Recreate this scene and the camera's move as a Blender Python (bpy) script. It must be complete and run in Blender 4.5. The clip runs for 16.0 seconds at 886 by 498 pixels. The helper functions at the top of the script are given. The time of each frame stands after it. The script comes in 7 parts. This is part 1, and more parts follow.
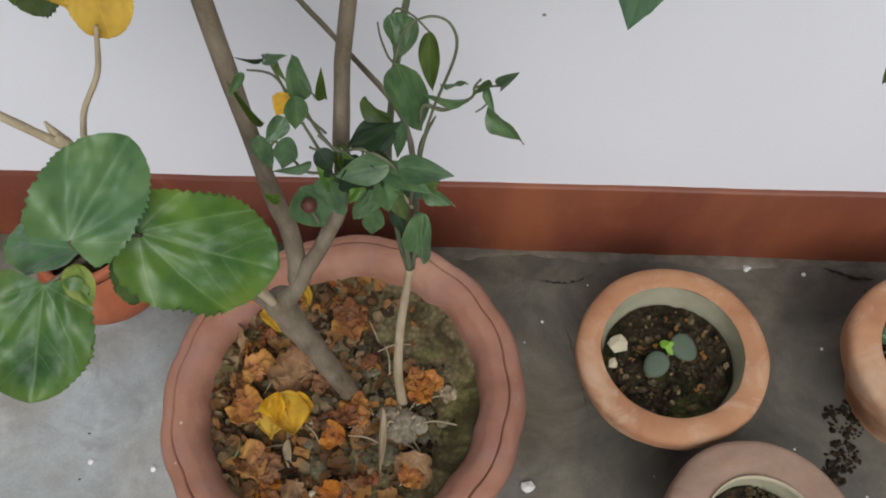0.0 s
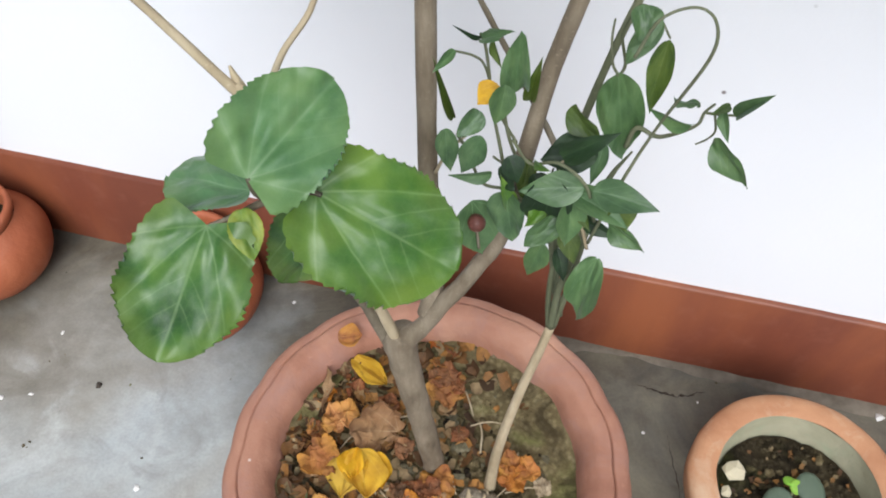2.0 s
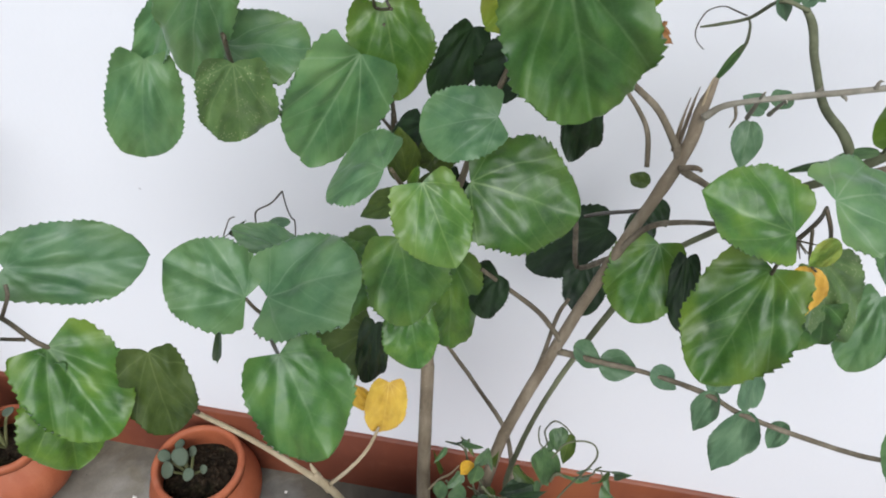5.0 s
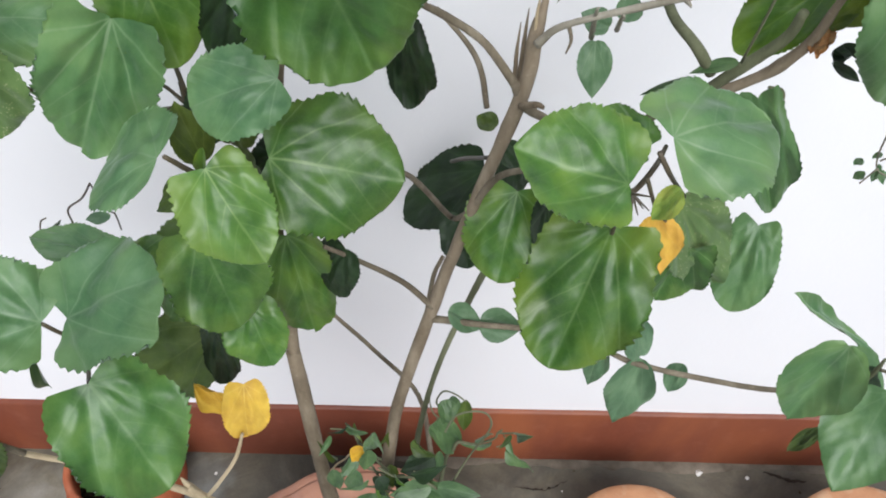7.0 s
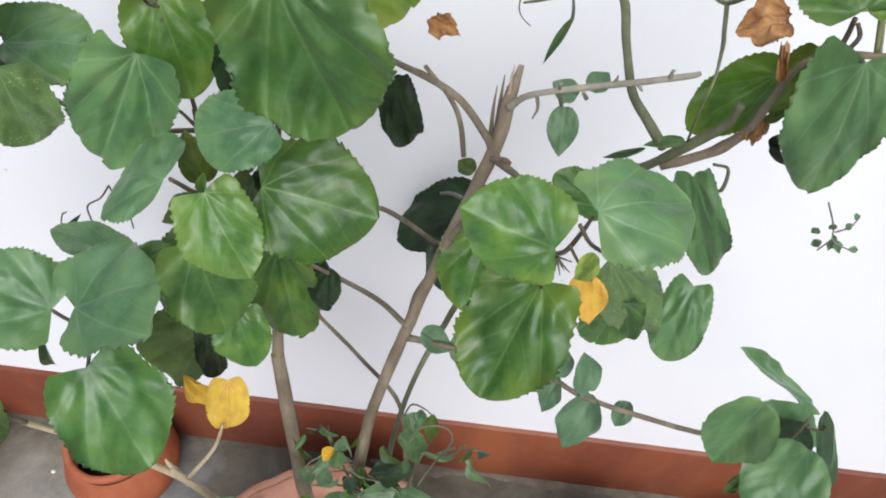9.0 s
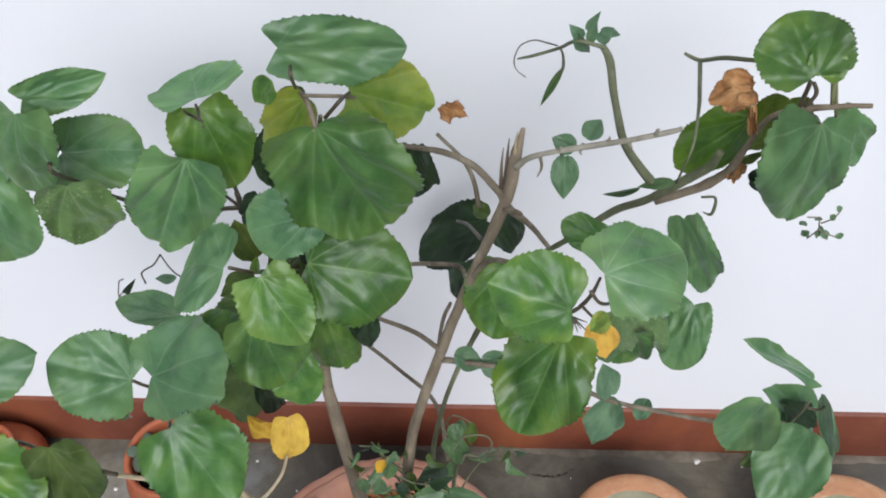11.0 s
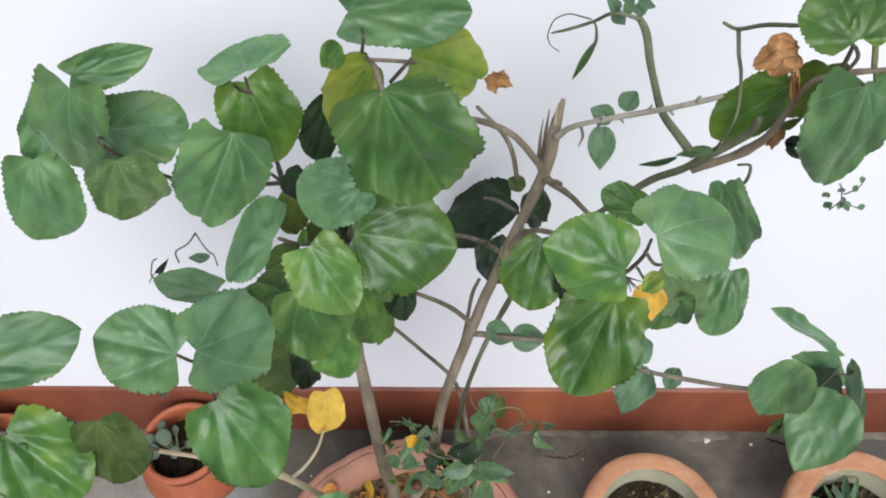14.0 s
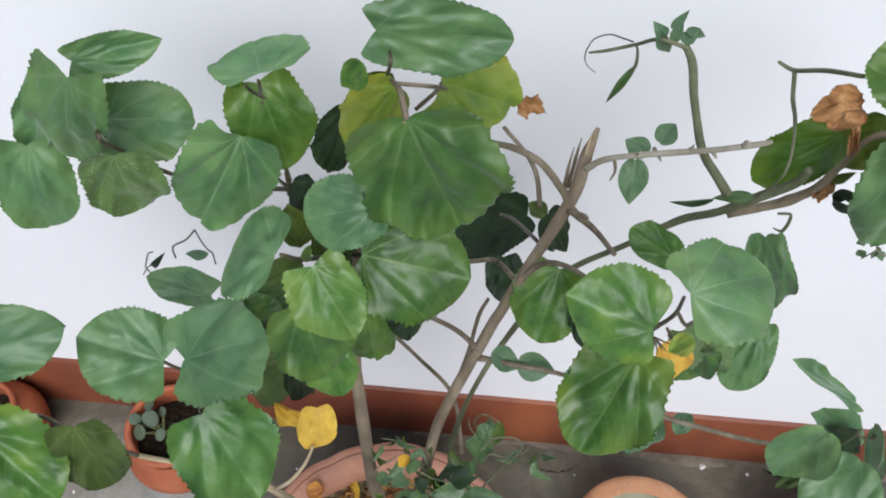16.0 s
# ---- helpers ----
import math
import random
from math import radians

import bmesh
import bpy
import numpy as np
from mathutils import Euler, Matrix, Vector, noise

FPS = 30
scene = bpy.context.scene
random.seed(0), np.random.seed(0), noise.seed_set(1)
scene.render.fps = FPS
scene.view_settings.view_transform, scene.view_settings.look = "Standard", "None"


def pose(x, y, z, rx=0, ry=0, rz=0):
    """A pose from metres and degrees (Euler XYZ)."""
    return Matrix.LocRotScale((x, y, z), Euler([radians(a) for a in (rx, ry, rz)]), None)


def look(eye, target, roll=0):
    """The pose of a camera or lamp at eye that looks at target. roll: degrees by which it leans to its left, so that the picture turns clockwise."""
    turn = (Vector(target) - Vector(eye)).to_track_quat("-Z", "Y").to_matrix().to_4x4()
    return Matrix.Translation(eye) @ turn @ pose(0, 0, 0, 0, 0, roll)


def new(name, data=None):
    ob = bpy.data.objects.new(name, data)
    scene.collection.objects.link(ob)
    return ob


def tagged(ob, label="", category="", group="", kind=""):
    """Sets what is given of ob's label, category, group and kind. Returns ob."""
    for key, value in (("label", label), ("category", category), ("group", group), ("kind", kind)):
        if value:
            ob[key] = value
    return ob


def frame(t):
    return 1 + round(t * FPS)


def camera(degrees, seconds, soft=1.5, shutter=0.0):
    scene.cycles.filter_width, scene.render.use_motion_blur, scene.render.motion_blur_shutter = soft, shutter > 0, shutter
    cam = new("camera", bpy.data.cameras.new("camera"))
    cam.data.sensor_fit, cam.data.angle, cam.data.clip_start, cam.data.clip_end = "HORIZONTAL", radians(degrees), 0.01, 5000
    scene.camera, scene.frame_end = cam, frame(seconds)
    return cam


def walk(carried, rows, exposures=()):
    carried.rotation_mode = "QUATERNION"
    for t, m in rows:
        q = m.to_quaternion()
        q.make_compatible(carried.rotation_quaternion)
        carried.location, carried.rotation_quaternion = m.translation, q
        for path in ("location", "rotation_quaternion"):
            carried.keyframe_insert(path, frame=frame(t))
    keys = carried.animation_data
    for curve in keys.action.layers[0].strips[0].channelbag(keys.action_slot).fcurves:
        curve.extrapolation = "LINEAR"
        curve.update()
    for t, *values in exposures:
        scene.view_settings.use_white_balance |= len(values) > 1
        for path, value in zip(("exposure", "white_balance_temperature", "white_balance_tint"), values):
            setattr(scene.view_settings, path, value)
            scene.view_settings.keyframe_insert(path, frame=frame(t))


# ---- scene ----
cam = camera(58.0, 16.0, 1.9)
PATH = [
    (0, (0.268, -0.462, 0.798), (0.079, 0.531, -0.928), -7.4),
    (0.5, (0.263, -0.461, 0.734), (0.054, 0.585, -0.958), -5.2),
    (1, (0.237, -0.466, 0.708), (-0.016, 0.587, -0.974), -3.8),
    (1.5, (0.218, -0.468, 0.69), (-0.078, 0.592, -0.979), -2.5),
    (2, (0.211, -0.474, 0.736), (-0.146, 0.716, -0.832), -1.9),
    (2.5, (0.205, -0.472, 0.833), (-0.115, 0.739, -0.726), -2.7),
    (3, (0.188, -0.491, 0.933), (-0.158, 0.695, -0.639), -4.1),
    (3.5, (0.175, -0.512, 0.985), (-0.283, 0.679, -0.555), -7.7),
    (4, (0.169, -0.518, 0.998), (-0.181, 0.723, -0.531), -2.9),
    (4.5, (0.182, -0.505, 1.005), (-0.072, 0.788, -0.499), -0.6),
    (4.7, (0.181, -0.5, 1.01), (-0.048, 0.863, -0.435), 1.2),
    (6.8, (0.218, -0.435, 0.987), (0.11, 0.818, -0.568), -1.7),
    (7, (0.227, -0.433, 0.982), (0.156, 0.807, -0.586), -1.8),
    (7.5, (0.222, -0.445, 0.968), (0.084, 0.739, -0.638), -3.1),
    (8, (0.218, -0.453, 0.973), (0.198, 0.753, -0.623), 1.0),
    (8.5, (0.214, -0.463, 1.007), (0.229, 0.817, -0.53), 1.4),
    (9, (0.252, -0.447, 1.021), (0.129, 0.803, -0.535), 1.9),
    (9.2, (0.261, -0.45, 1.041), (0.09, 0.812, -0.501), 2.3),
    (11.3, (0.235, -0.442, 1.087), (0.101, 0.725, -0.532), -5.4),
    (11.5, (0.23, -0.443, 1.087), (0.117, 0.733, -0.527), -3.4),
    (12, (0.229, -0.444, 1.086), (0.131, 0.733, -0.527), -4.7),
    (12.5, (0.224, -0.45, 1.084), (0.111, 0.687, -0.558), -4.9),
    (13, (0.215, -0.453, 1.083), (0.107, 0.7, -0.547), -3.9),
    (13.5, (0.215, -0.452, 1.084), (0.159, 0.702, -0.549), -3.1),
    (14, (0.217, -0.458, 1.087), (0.102, 0.703, -0.537), -5.0),
    (14.5, (0.218, -0.452, 1.085), (0.138, 0.693, -0.553), -3.6),
    (15, (0.219, -0.438, 1.078), (0.163, 0.667, -0.589), -2.6),
    (15.5, (0.21, -0.425, 1.085), (0.106, 0.684, -0.576), -1.9),
    (16, (0.21, -0.425, 1.077), (0.087, 0.704, -0.569), -0.7),
]
walk(cam, [(t, look(eye, target, roll)) for t, eye, target, roll in PATH], [(0, -0.3, 6050, 9), (0.5, -0.1, 6050, 8), (1, 0.36, 5950, 8), (1.5, 0.44, 5850, 8), (2, 0.42, 5900, 8), (2.5, -0.15, 6000, 9), (3, -0.10, 5950, 8), (3.5, 0.12, 5950, 8), (4.5, 0.13, 5900, 9), (7, 0.32, 6000, 9), (8.5, 0.42, 6100, 10), (9, 0.32, 6000, 10), (11.5, 0.11, 5800, 9), (12.5, 0.05, 5700, 8), (13.5, 0.3, 5900, 9), (15, 0.17, 5900, 9), (16, 0.13, 5900, 9)])

# ---- daylight: a bright overcast sky with a weak, very wide sun behind the viewer ----
SUN_UP, SUN_TURN = 45.0, 168.0
world = bpy.data.worlds.new("sky")
scene.world = world
world.use_nodes = True
wn = world.node_tree.nodes
sky = wn.new("ShaderNodeTexSky")
sky.sky_type = 'NISHITA'
sky.sun_disc = False
sky.sun_elevation, sky.sun_rotation = radians(SUN_UP), radians(SUN_TURN)
sky.air_density, sky.dust_density, sky.ozone_density = 1.0, 4.0, 0.6
wn["Background"].inputs["Strength"].default_value = 0.066
world.node_tree.links.new(sky.outputs[0], wn["Background"].inputs["Color"])
sun_data = bpy.data.lights.new("sun", 'SUN')
sun_data.energy, sun_data.angle, sun_data.color = 2.75, radians(46), (1.0, 0.985, 0.96)
sun = new("sun", sun_data)
a_up, a_turn = radians(SUN_UP), radians(SUN_TURN)
sun_way = Vector((math.sin(a_turn) * math.cos(a_up), math.cos(a_turn) * math.cos(a_up), math.sin(a_up)))
sun.matrix_world = look(sun_way * 20, (0, 0, 0))


# ---- materials ----
class Mat:
    """A small wrapper round a node material."""

    def __init__(self, name):
        self.m = bpy.data.materials.new(name)
        self.m.use_nodes = True
        self.t = self.m.node_tree
        self.b = self.t.nodes["Principled BSDF"]
        self.out = self.t.nodes["Material Output"]
        self.co = self.t.nodes.new("ShaderNodeTexCoord").outputs["Object"]

    def link(self, a, b):
        self.t.links.new(a, b)

    def put(self, socket, value):
        if isinstance(value, bpy.types.NodeSocket):
            self.link(value, socket)
        else:
            socket.default_value = value

    def world(self):
        n = self.t.nodes.new("ShaderNodeNewGeometry")
        return n.outputs["Position"]

    def rand(self):
        return self.t.nodes.new("ShaderNodeObjectInfo").outputs["Random"]

    def island(self):
        return self.t.nodes.new("ShaderNodeNewGeometry").outputs["Random Per Island"]

    def noise(self, scale, detail=4.0, rough=0.55, at=None, warp=0.0):
        n = self.t.nodes.new("ShaderNodeTexNoise")
        n.inputs["Scale"].default_value = scale
        n.inputs["Detail"].default_value = detail
        n.inputs["Roughness"].default_value = rough
        n.inputs["Distortion"].default_value = warp
        self.link(at or self.co, n.inputs["Vector"])
        return n.outputs["Fac"]

    def cells(self, scale, at=None, feature='F1'):
        n = self.t.nodes.new("ShaderNodeTexVoronoi")
        n.feature = feature
        n.inputs["Scale"].default_value = scale
        self.link(at or self.co, n.inputs["Vector"])
        return n.outputs["Distance"]

    def stretch(self, sx, sy, sz, at=None):
        n = self.t.nodes.new("ShaderNodeMapping")
        n.inputs["Scale"].default_value = (sx, sy, sz)
        self.link(at or self.co, n.inputs["Vector"])
        return n.outputs["Vector"]

    def ramp(self, fac, *stops):
        n = self.t.nodes.new("ShaderNodeValToRGB")
        el = n.color_ramp.elements
        while len(el) < len(stops):
            el.new(0.5)
        for e, (p, c) in zip(el, stops):
            e.position = p
            e.color = (*c, 1) if not isinstance(c, (int, float)) else (c, c, c, 1)
        self.link(fac, n.inputs["Fac"])
        return n.outputs["Color"]

    def mix(self, fac, a, b, mode='MIX'):
        n = self.t.nodes.new("ShaderNodeMix")
        n.data_type, n.blend_type = 'RGBA', mode
        self.put(n.inputs[0], fac)
        for s, v in ((n.inputs[6], a), (n.inputs[7], b)):
            self.put(s, (*v, 1) if isinstance(v, tuple) and len(v) == 3 else v)
        return n.outputs[2]

    def math(self, op, a, b=0.0, c=0.0):
        n = self.t.nodes.new("ShaderNodeMath")
        n.operation = op
        for s, v in zip(n.inputs, (a, b, c)):
            self.put(s, v)
        return n.outputs[0]

    def hue(self, color, h=0.5, s=1.0, v=1.0):
        n = self.t.nodes.new("ShaderNodeHueSaturation")
        self.put(n.inputs["Hue"], h), self.put(n.inputs["Saturation"], s), self.put(n.inputs["Value"], v)
        self.put(n.inputs["Color"], color)
        return n.outputs["Color"]

    def between(self, fac, lo, hi):
        n = self.t.nodes.new("ShaderNodeMapRange")
        self.put(n.inputs["Value"], fac)
        n.inputs["To Min"].default_value, n.inputs["To Max"].default_value = lo, hi
        return n.outputs[0]

    def bump(self, height, strength, distance):
        n = self.t.nodes.new("ShaderNodeBump")
        n.inputs["Strength"].default_value, n.inputs["Distance"].default_value = strength, distance
        self.link(height, n.inputs["Height"])
        if self.b.inputs["Normal"].is_linked:
            self.link(self.b.inputs["Normal"].links[0].from_socket, n.inputs["Normal"])
        self.link(n.outputs["Normal"], self.b.inputs["Normal"])
        return n.outputs["Normal"]

    def done(self, color, rough=0.6, spec=0.5, metal=0.0):
        self.put(self.b.inputs["Base Color"], (*color, 1) if isinstance(color, tuple) else color)
        self.put(self.b.inputs["Roughness"], rough)
        self.put(self.b.inputs["Specular IOR Level"], spec)
        self.b.inputs["Metallic"].default_value = metal
        return self.m

    def glow_through(self, color, share):
        """Thin leaf tissue: part of the light comes out on the far side."""
        tr = self.t.nodes.new("ShaderNodeBsdfTranslucent")
        self.put(tr.inputs["Color"], color)
        mx = self.t.nodes.new("ShaderNodeMixShader")
        mx.inputs[0].default_value = share
        self.link(self.b.outputs[0], mx.inputs[1])
        self.link(tr.outputs[0], mx.inputs[2])
        self.link(mx.outputs[0], self.out.inputs["Surface"])


def make_wall_paint():
    m = Mat("white_wall_paint")
    broad = m.noise(1.1, 5)
    c = m.ramp(broad, (0.3, (0.725, 0.722, 0.742)), (0.7, (0.785, 0.782, 0.800)))
    stain = m.ramp(m.noise(4.5, 6, 0.6, warp=0.6), (0.66, 0.0), (0.8, 1.0))
    c = m.mix(m.math('MULTIPLY', stain, 0.22), c, (0.66, 0.6, 0.55))
    specks = m.ramp(m.cells(13.0), (0.018, 1.0), (0.032, 0.0))
    some = m.ramp(m.noise(7.0, 2), (0.56, 0.0), (0.6, 1.0))
    c = m.mix(m.math('MULTIPLY', specks, some), c, (0.16, 0.13, 0.12))
    m.bump(m.noise(9, 5, 0.6), 0.25, 0.004)
    m.bump(m.noise(240, 3), 0.16, 0.001)
    return m.done(c, m.between(broad, 0.5, 0.66), 0.3)


def make_skirting_paint():
    m = Mat("red_oxide_paint")
    at = m.stretch(1, 1, 0.35)
    c = m.ramp(m.noise(6, 6, 0.6, at, 0.4), (0.25, (0.09, 0.025, 0.015)), (0.5, (0.145, 0.042, 0.022)), (0.72, (0.225, 0.07, 0.028)))
    c = m.mix(m.math('MULTIPLY', m.ramp(m.noise(38, 5), (0.55, 0.0), (0.75, 1.0)), 0.25), c, (0.26, 0.11, 0.07))
    m.bump(m.noise(60, 5), 0.25, 0.002)
    return m.done(c, m.between(m.noise(14, 3), 0.36, 0.56), 0.32)


def make_cement():
    m = Mat("cement_floor")
    w = m.world()
    c = m.ramp(m.noise(3.6, 5, 0.55, w, 0.7), (0.3, (0.22, 0.2, 0.165)), (0.45, (0.33, 0.32, 0.285)), (0.6, (0.43, 0.43, 0.405)), (0.78, (0.54, 0.53, 0.485)))
    blue = m.ramp(m.noise(4.2, 4, 0.5, w, 0.5), (0.40, 0.0), (0.60, 1.0))
    c = m.mix(m.math('MULTIPLY', blue, 0.7), c, (0.38, 0.44, 0.475))
    lime = m.ramp(m.noise(8.5, 6, 0.6, w, 1.0), (0.56, 0.0), (0.72, 1.0))
    c = m.mix(m.math('MULTIPLY', lime, 0.45), c, (0.60, 0.61, 0.59))
    damp = m.ramp(m.noise(7.5, 6, 0.62, m.stretch(1.0, 1.6, 1, w), 1.2), (0.54, 0.0), (0.72, 1.0))
    c = m.mix(m.math('MULTIPLY', damp, 0.4), c, (0.105, 0.088, 0.062))
    # Darkens towards the wall and both sides: pot shade painted in along with stains.
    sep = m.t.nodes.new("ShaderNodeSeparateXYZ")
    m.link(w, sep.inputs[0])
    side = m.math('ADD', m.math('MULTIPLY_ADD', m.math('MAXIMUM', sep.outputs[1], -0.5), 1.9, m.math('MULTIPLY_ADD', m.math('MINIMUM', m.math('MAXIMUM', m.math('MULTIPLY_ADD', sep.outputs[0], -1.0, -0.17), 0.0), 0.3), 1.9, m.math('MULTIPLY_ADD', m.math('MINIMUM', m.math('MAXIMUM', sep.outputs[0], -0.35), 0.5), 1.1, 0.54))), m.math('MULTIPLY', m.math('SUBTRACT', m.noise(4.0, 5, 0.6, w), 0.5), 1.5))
    dirt_and_shade = m.ramp(side, (-0.08, 0.0), (0.40, 1.0))
    c = m.mix(m.math('MULTIPLY', dirt_and_shade, 0.86), c, m.ramp(m.noise(8, 6, 0.65, w, 0.9), (0.32, (0.022, 0.016, 0.007)), (0.5, (0.068, 0.053, 0.028)), (0.68, (0.15, 0.127, 0.076))))
    fine = m.ramp(m.noise(60, 5, 0.7, w), (0.42, 0.0), (0.62, 1.0))
    c = m.mix(m.math('MULTIPLY', fine, 0.16), c, (0.14, 0.125, 0.105))
    grain = m.noise(330, 3, 0.6, w)
    c = m.mix(0.1, c, m.ramp(grain, (0.35, (0.1, 0.095, 0.085)), (0.65, (0.6, 0.59, 0.56))), 'OVERLAY')
    m.bump(m.noise(22, 6, 0.6, w), 0.25, 0.004)
    m.bump(grain, 0.1, 0.001)
    return m.done(c, m.between(m.noise(6, 4, at=w), 0.45, 0.8), 0.25)


def make_clay(name, dark, mid, light, film, film_share, rough=0.75):
    m = Mat(name)
    c = m.ramp(m.noise(11, 6, 0.6, warp=0.5), (0.28, dark), (0.5, mid), (0.74, light))
    film_mask = m.ramp(m.noise(24, 6, 0.65, warp=0.8), (0.5, 0.0), (0.7, 1.0))
    c = m.mix(m.math('MULTIPLY', film_mask, film_share), c, film)
    chips = m.ramp(m.cells(70), (0.05, 1.0), (0.11, 0.0))
    chip_on = m.ramp(m.noise(16, 2), (0.6, 0.0), (0.66, 1.0))
    c = m.mix(m.math('MULTIPLY', m.math('MULTIPLY', chips, chip_on), 0.7), c, (0.66, 0.56, 0.48))
    c = m.hue(c, 0.5, 1.0, m.between(m.rand(), 0.92, 1.06))
    scuff = m.ramp(m.noise(90, 4, 0.7, m.stretch(1, 1, 3)), (0.62, 0.0), (0.74, 1.0))
    c = m.mix(m.math('MULTIPLY', scuff, 0.3), c, light)
    m.bump(m.noise(28, 4), 0.35, 0.005)
    m.bump(m.noise(75, 5), 0.45, 0.003)
    m.bump(m.noise(420, 2), 0.3, 0.0008)
    return m.done(c, rough, 0.35)


def make_soil(name, dark, mid, light, moss=0.0):
    m = Mat(name)
    c = m.ramp(m.noise(60, 7, 0.7), (0.3, dark), (0.52, mid), (0.75, light))
    c = m.mix(0.4, c, m.ramp(m.cells(190), (0.1, light), (0.6, dark)))
    if moss:
        green = m.ramp(m.noise(15, 4, warp=0.5), (0.52, 0.0), (0.68, 1.0))
        c = m.mix(m.math('MULTIPLY', green, moss), c, (0.15, 0.172, 0.04))
    damp = m.ramp(m.noise(26, 5, 0.6, warp=0.8), (0.46, 0.0), (0.60, 1.0))
    c = m.mix(m.math('MULTIPLY', damp, 0.8), c, tuple(0.45 * v for v in dark))
    m.bump(m.noise(150, 6, 0.7), 0.9, 0.004)
    return m.done(c, 0.9, 0.2)


def make_bark(name, dark, mid, light):
    m = Mat(name)
    at = m.stretch(1, 1, 0.25)
    c = m.ramp(m.noise(90, 6, 0.65, at), (0.28, dark), (0.5, mid), (0.72, light))
    lent = m.ramp(m.cells(260, m.stretch(1, 1, 2.0)), (0.12, 1.0), (0.24, 0.0))
    c = m.mix(m.math('MULTIPLY', lent, 0.45), c, light)
    c = m.mix(0.35, c, m.ramp(m.noise(18, 3), (0.35, dark), (0.7, light)))
    m.bump(m.noise(160, 6, 0.7, at), 0.6, 0.002)
    return m.done(c, 0.8, 0.25)


def make_leaf(name, deep, mid, pale, vein, gloss=0.36, yellowing=None, share=0.15, bumpy=0.1, spots=0.0, rim=None, bloom=0.0):
    """Leaf tissue: broad tone patches, pale veins carried by the mesh, paler or yellowing edges, bite marks."""
    m = Mat(name)
    uv = m.t.nodes.new("ShaderNodeUVMap").outputs[0]
    sep = m.t.nodes.new("ShaderNodeSeparateXYZ")
    m.link(uv, sep.inputs[0])
    r = m.rand()
    own = m.t.nodes.new("ShaderNodeVectorMath")
    own.operation = 'ADD'
    m.link(uv, own.inputs[0])
    m.link(m.math('MULTIPLY', r, 17.0), own.inputs[1])
    at = own.outputs[0]
    x = m.math('ABSOLUTE', m.math('SUBTRACT', sep.outputs[0], 0.5))
    y = m.math('SUBTRACT', sep.outputs[1], 0.2)
    wob = m.math('MULTIPLY', m.math('SUBTRACT', m.noise(7, 2, at=at), 0.5), 0.02)
    px = m.math('MULTIPLY', x, 1.3)
    py = m.math('MULTIPLY', y, 1.333)
    lines = m.ramp(m.math('ABSOLUTE', m.math('ADD', px, wob)), (0.004, 1.0), (0.016, 0.0))
    for y0, ang, bend, width, show in ((0.0, 37, 0.12, 0.012, 0.85), (0.0, 70, 0.12, 0.011, 0.7), (0.36, 50, 0.25, 0.009, 0.55), (0.56, 48, 0.25, 0.009, 0.5), (0.75, 46, 0.25, 0.008, 0.4)):
        sa, ca = math.sin(radians(ang)), math.cos(radians(ang))
        yy = m.math('SUBTRACT', py, y0)
        along = m.math('ADD', m.math('MULTIPLY', px, sa), m.math('MULTIPLY', yy, ca))
        off = m.math('ADD', m.math('SUBTRACT', m.math('MULTIPLY', px, ca), m.math('MULTIPLY', yy, sa)), m.math('MULTIPLY_ADD', m.math('MULTIPLY', along, along), bend, wob))
        line = m.math('MULTIPLY', m.ramp(m.math('ABSOLUTE', off), (0.002, show), (width, 0.0)), m.math('GREATER_THAN', along, 0.0))
        lines = m.math('MAXIMUM', lines, line)
    lines = m.math('MULTIPLY', m.math('MULTIPLY', lines, m.ramp(py, (0.15, 1.0), (1.0, 0.4))), m.ramp(m.noise(5, 2, at=at), (0.3, 0.45), (0.65, 1.0)))
    blade = m.ramp(m.noise(3.0, 3, at=at), (0.3, deep), (0.52, mid), (0.75, pale))
    blade = m.mix(m.math('MULTIPLY', m.ramp(m.noise(30, 3, at=at), (0.4, 0.0), (0.7, 1.0)), 0.12), blade, pale)
    if rim:
        out = m.math('ADD', m.math('MULTIPLY', m.math('ADD', m.math('MULTIPLY', x, 0.9), m.math('MULTIPLY', m.math('ABSOLUTE', m.math('SUBTRACT', y, 0.3)), 0.8)), 1.0), m.math('MULTIPLY', m.noise(2.5, 3, at=at, warp=0.4), 0.7))
        blade = m.mix(m.math('MULTIPLY', m.ramp(out, (0.62, 0.0), (0.98, 1.0)), m.between(m.math('FRACT', m.math('MULTIPLY', r, 13.7)), 0.15, 0.9)), blade, rim)
    if yellowing:
        edge = m.math('ADD', m.math('MULTIPLY', x, 1.3), m.math('MULTIPLY', m.noise(4, 4, at=at, warp=0.5), 0.9))
        blade = m.mix(m.ramp(edge, (0.5, 0.0), (0.95, 1.0)), blade, yellowing)
    if spots:
        sp = m.ramp(m.cells(38, at), (0.14, 1.0), (0.26, 0.0))
        blade = m.mix(m.math('MULTIPLY', m.math('MULTIPLY', sp, m.ramp(m.noise(6, 3, at=at), (0.45, 0.0), (0.55, 1.0))), spots), blade, (0.45, 0.47, 0.28))
    c = m.mix(m.math('MULTIPLY', lines, m.between(m.math('FRACT', m.math('MULTIPLY', r, 23.1)), 0.22, 0.62)), blade, vein)
    c = m.hue(c, m.between(r, 0.49, 0.508), m.between(r, 1.06, 0.92), m.between(m.math('FRACT', m.math('MULTIPLY', r, 7.31)), 0.84, 1.12))
    net = m.ramp(m.cells(26, at, 'DISTANCE_TO_EDGE'), (0.0, 1.0), (0.10, 0.0))
    c = m.mix(m.math('MULTIPLY', net, 0.05), c, vein)
    m.bump(m.noise(8, 3, at=at, warp=0.4), 0.16, 0.0011)
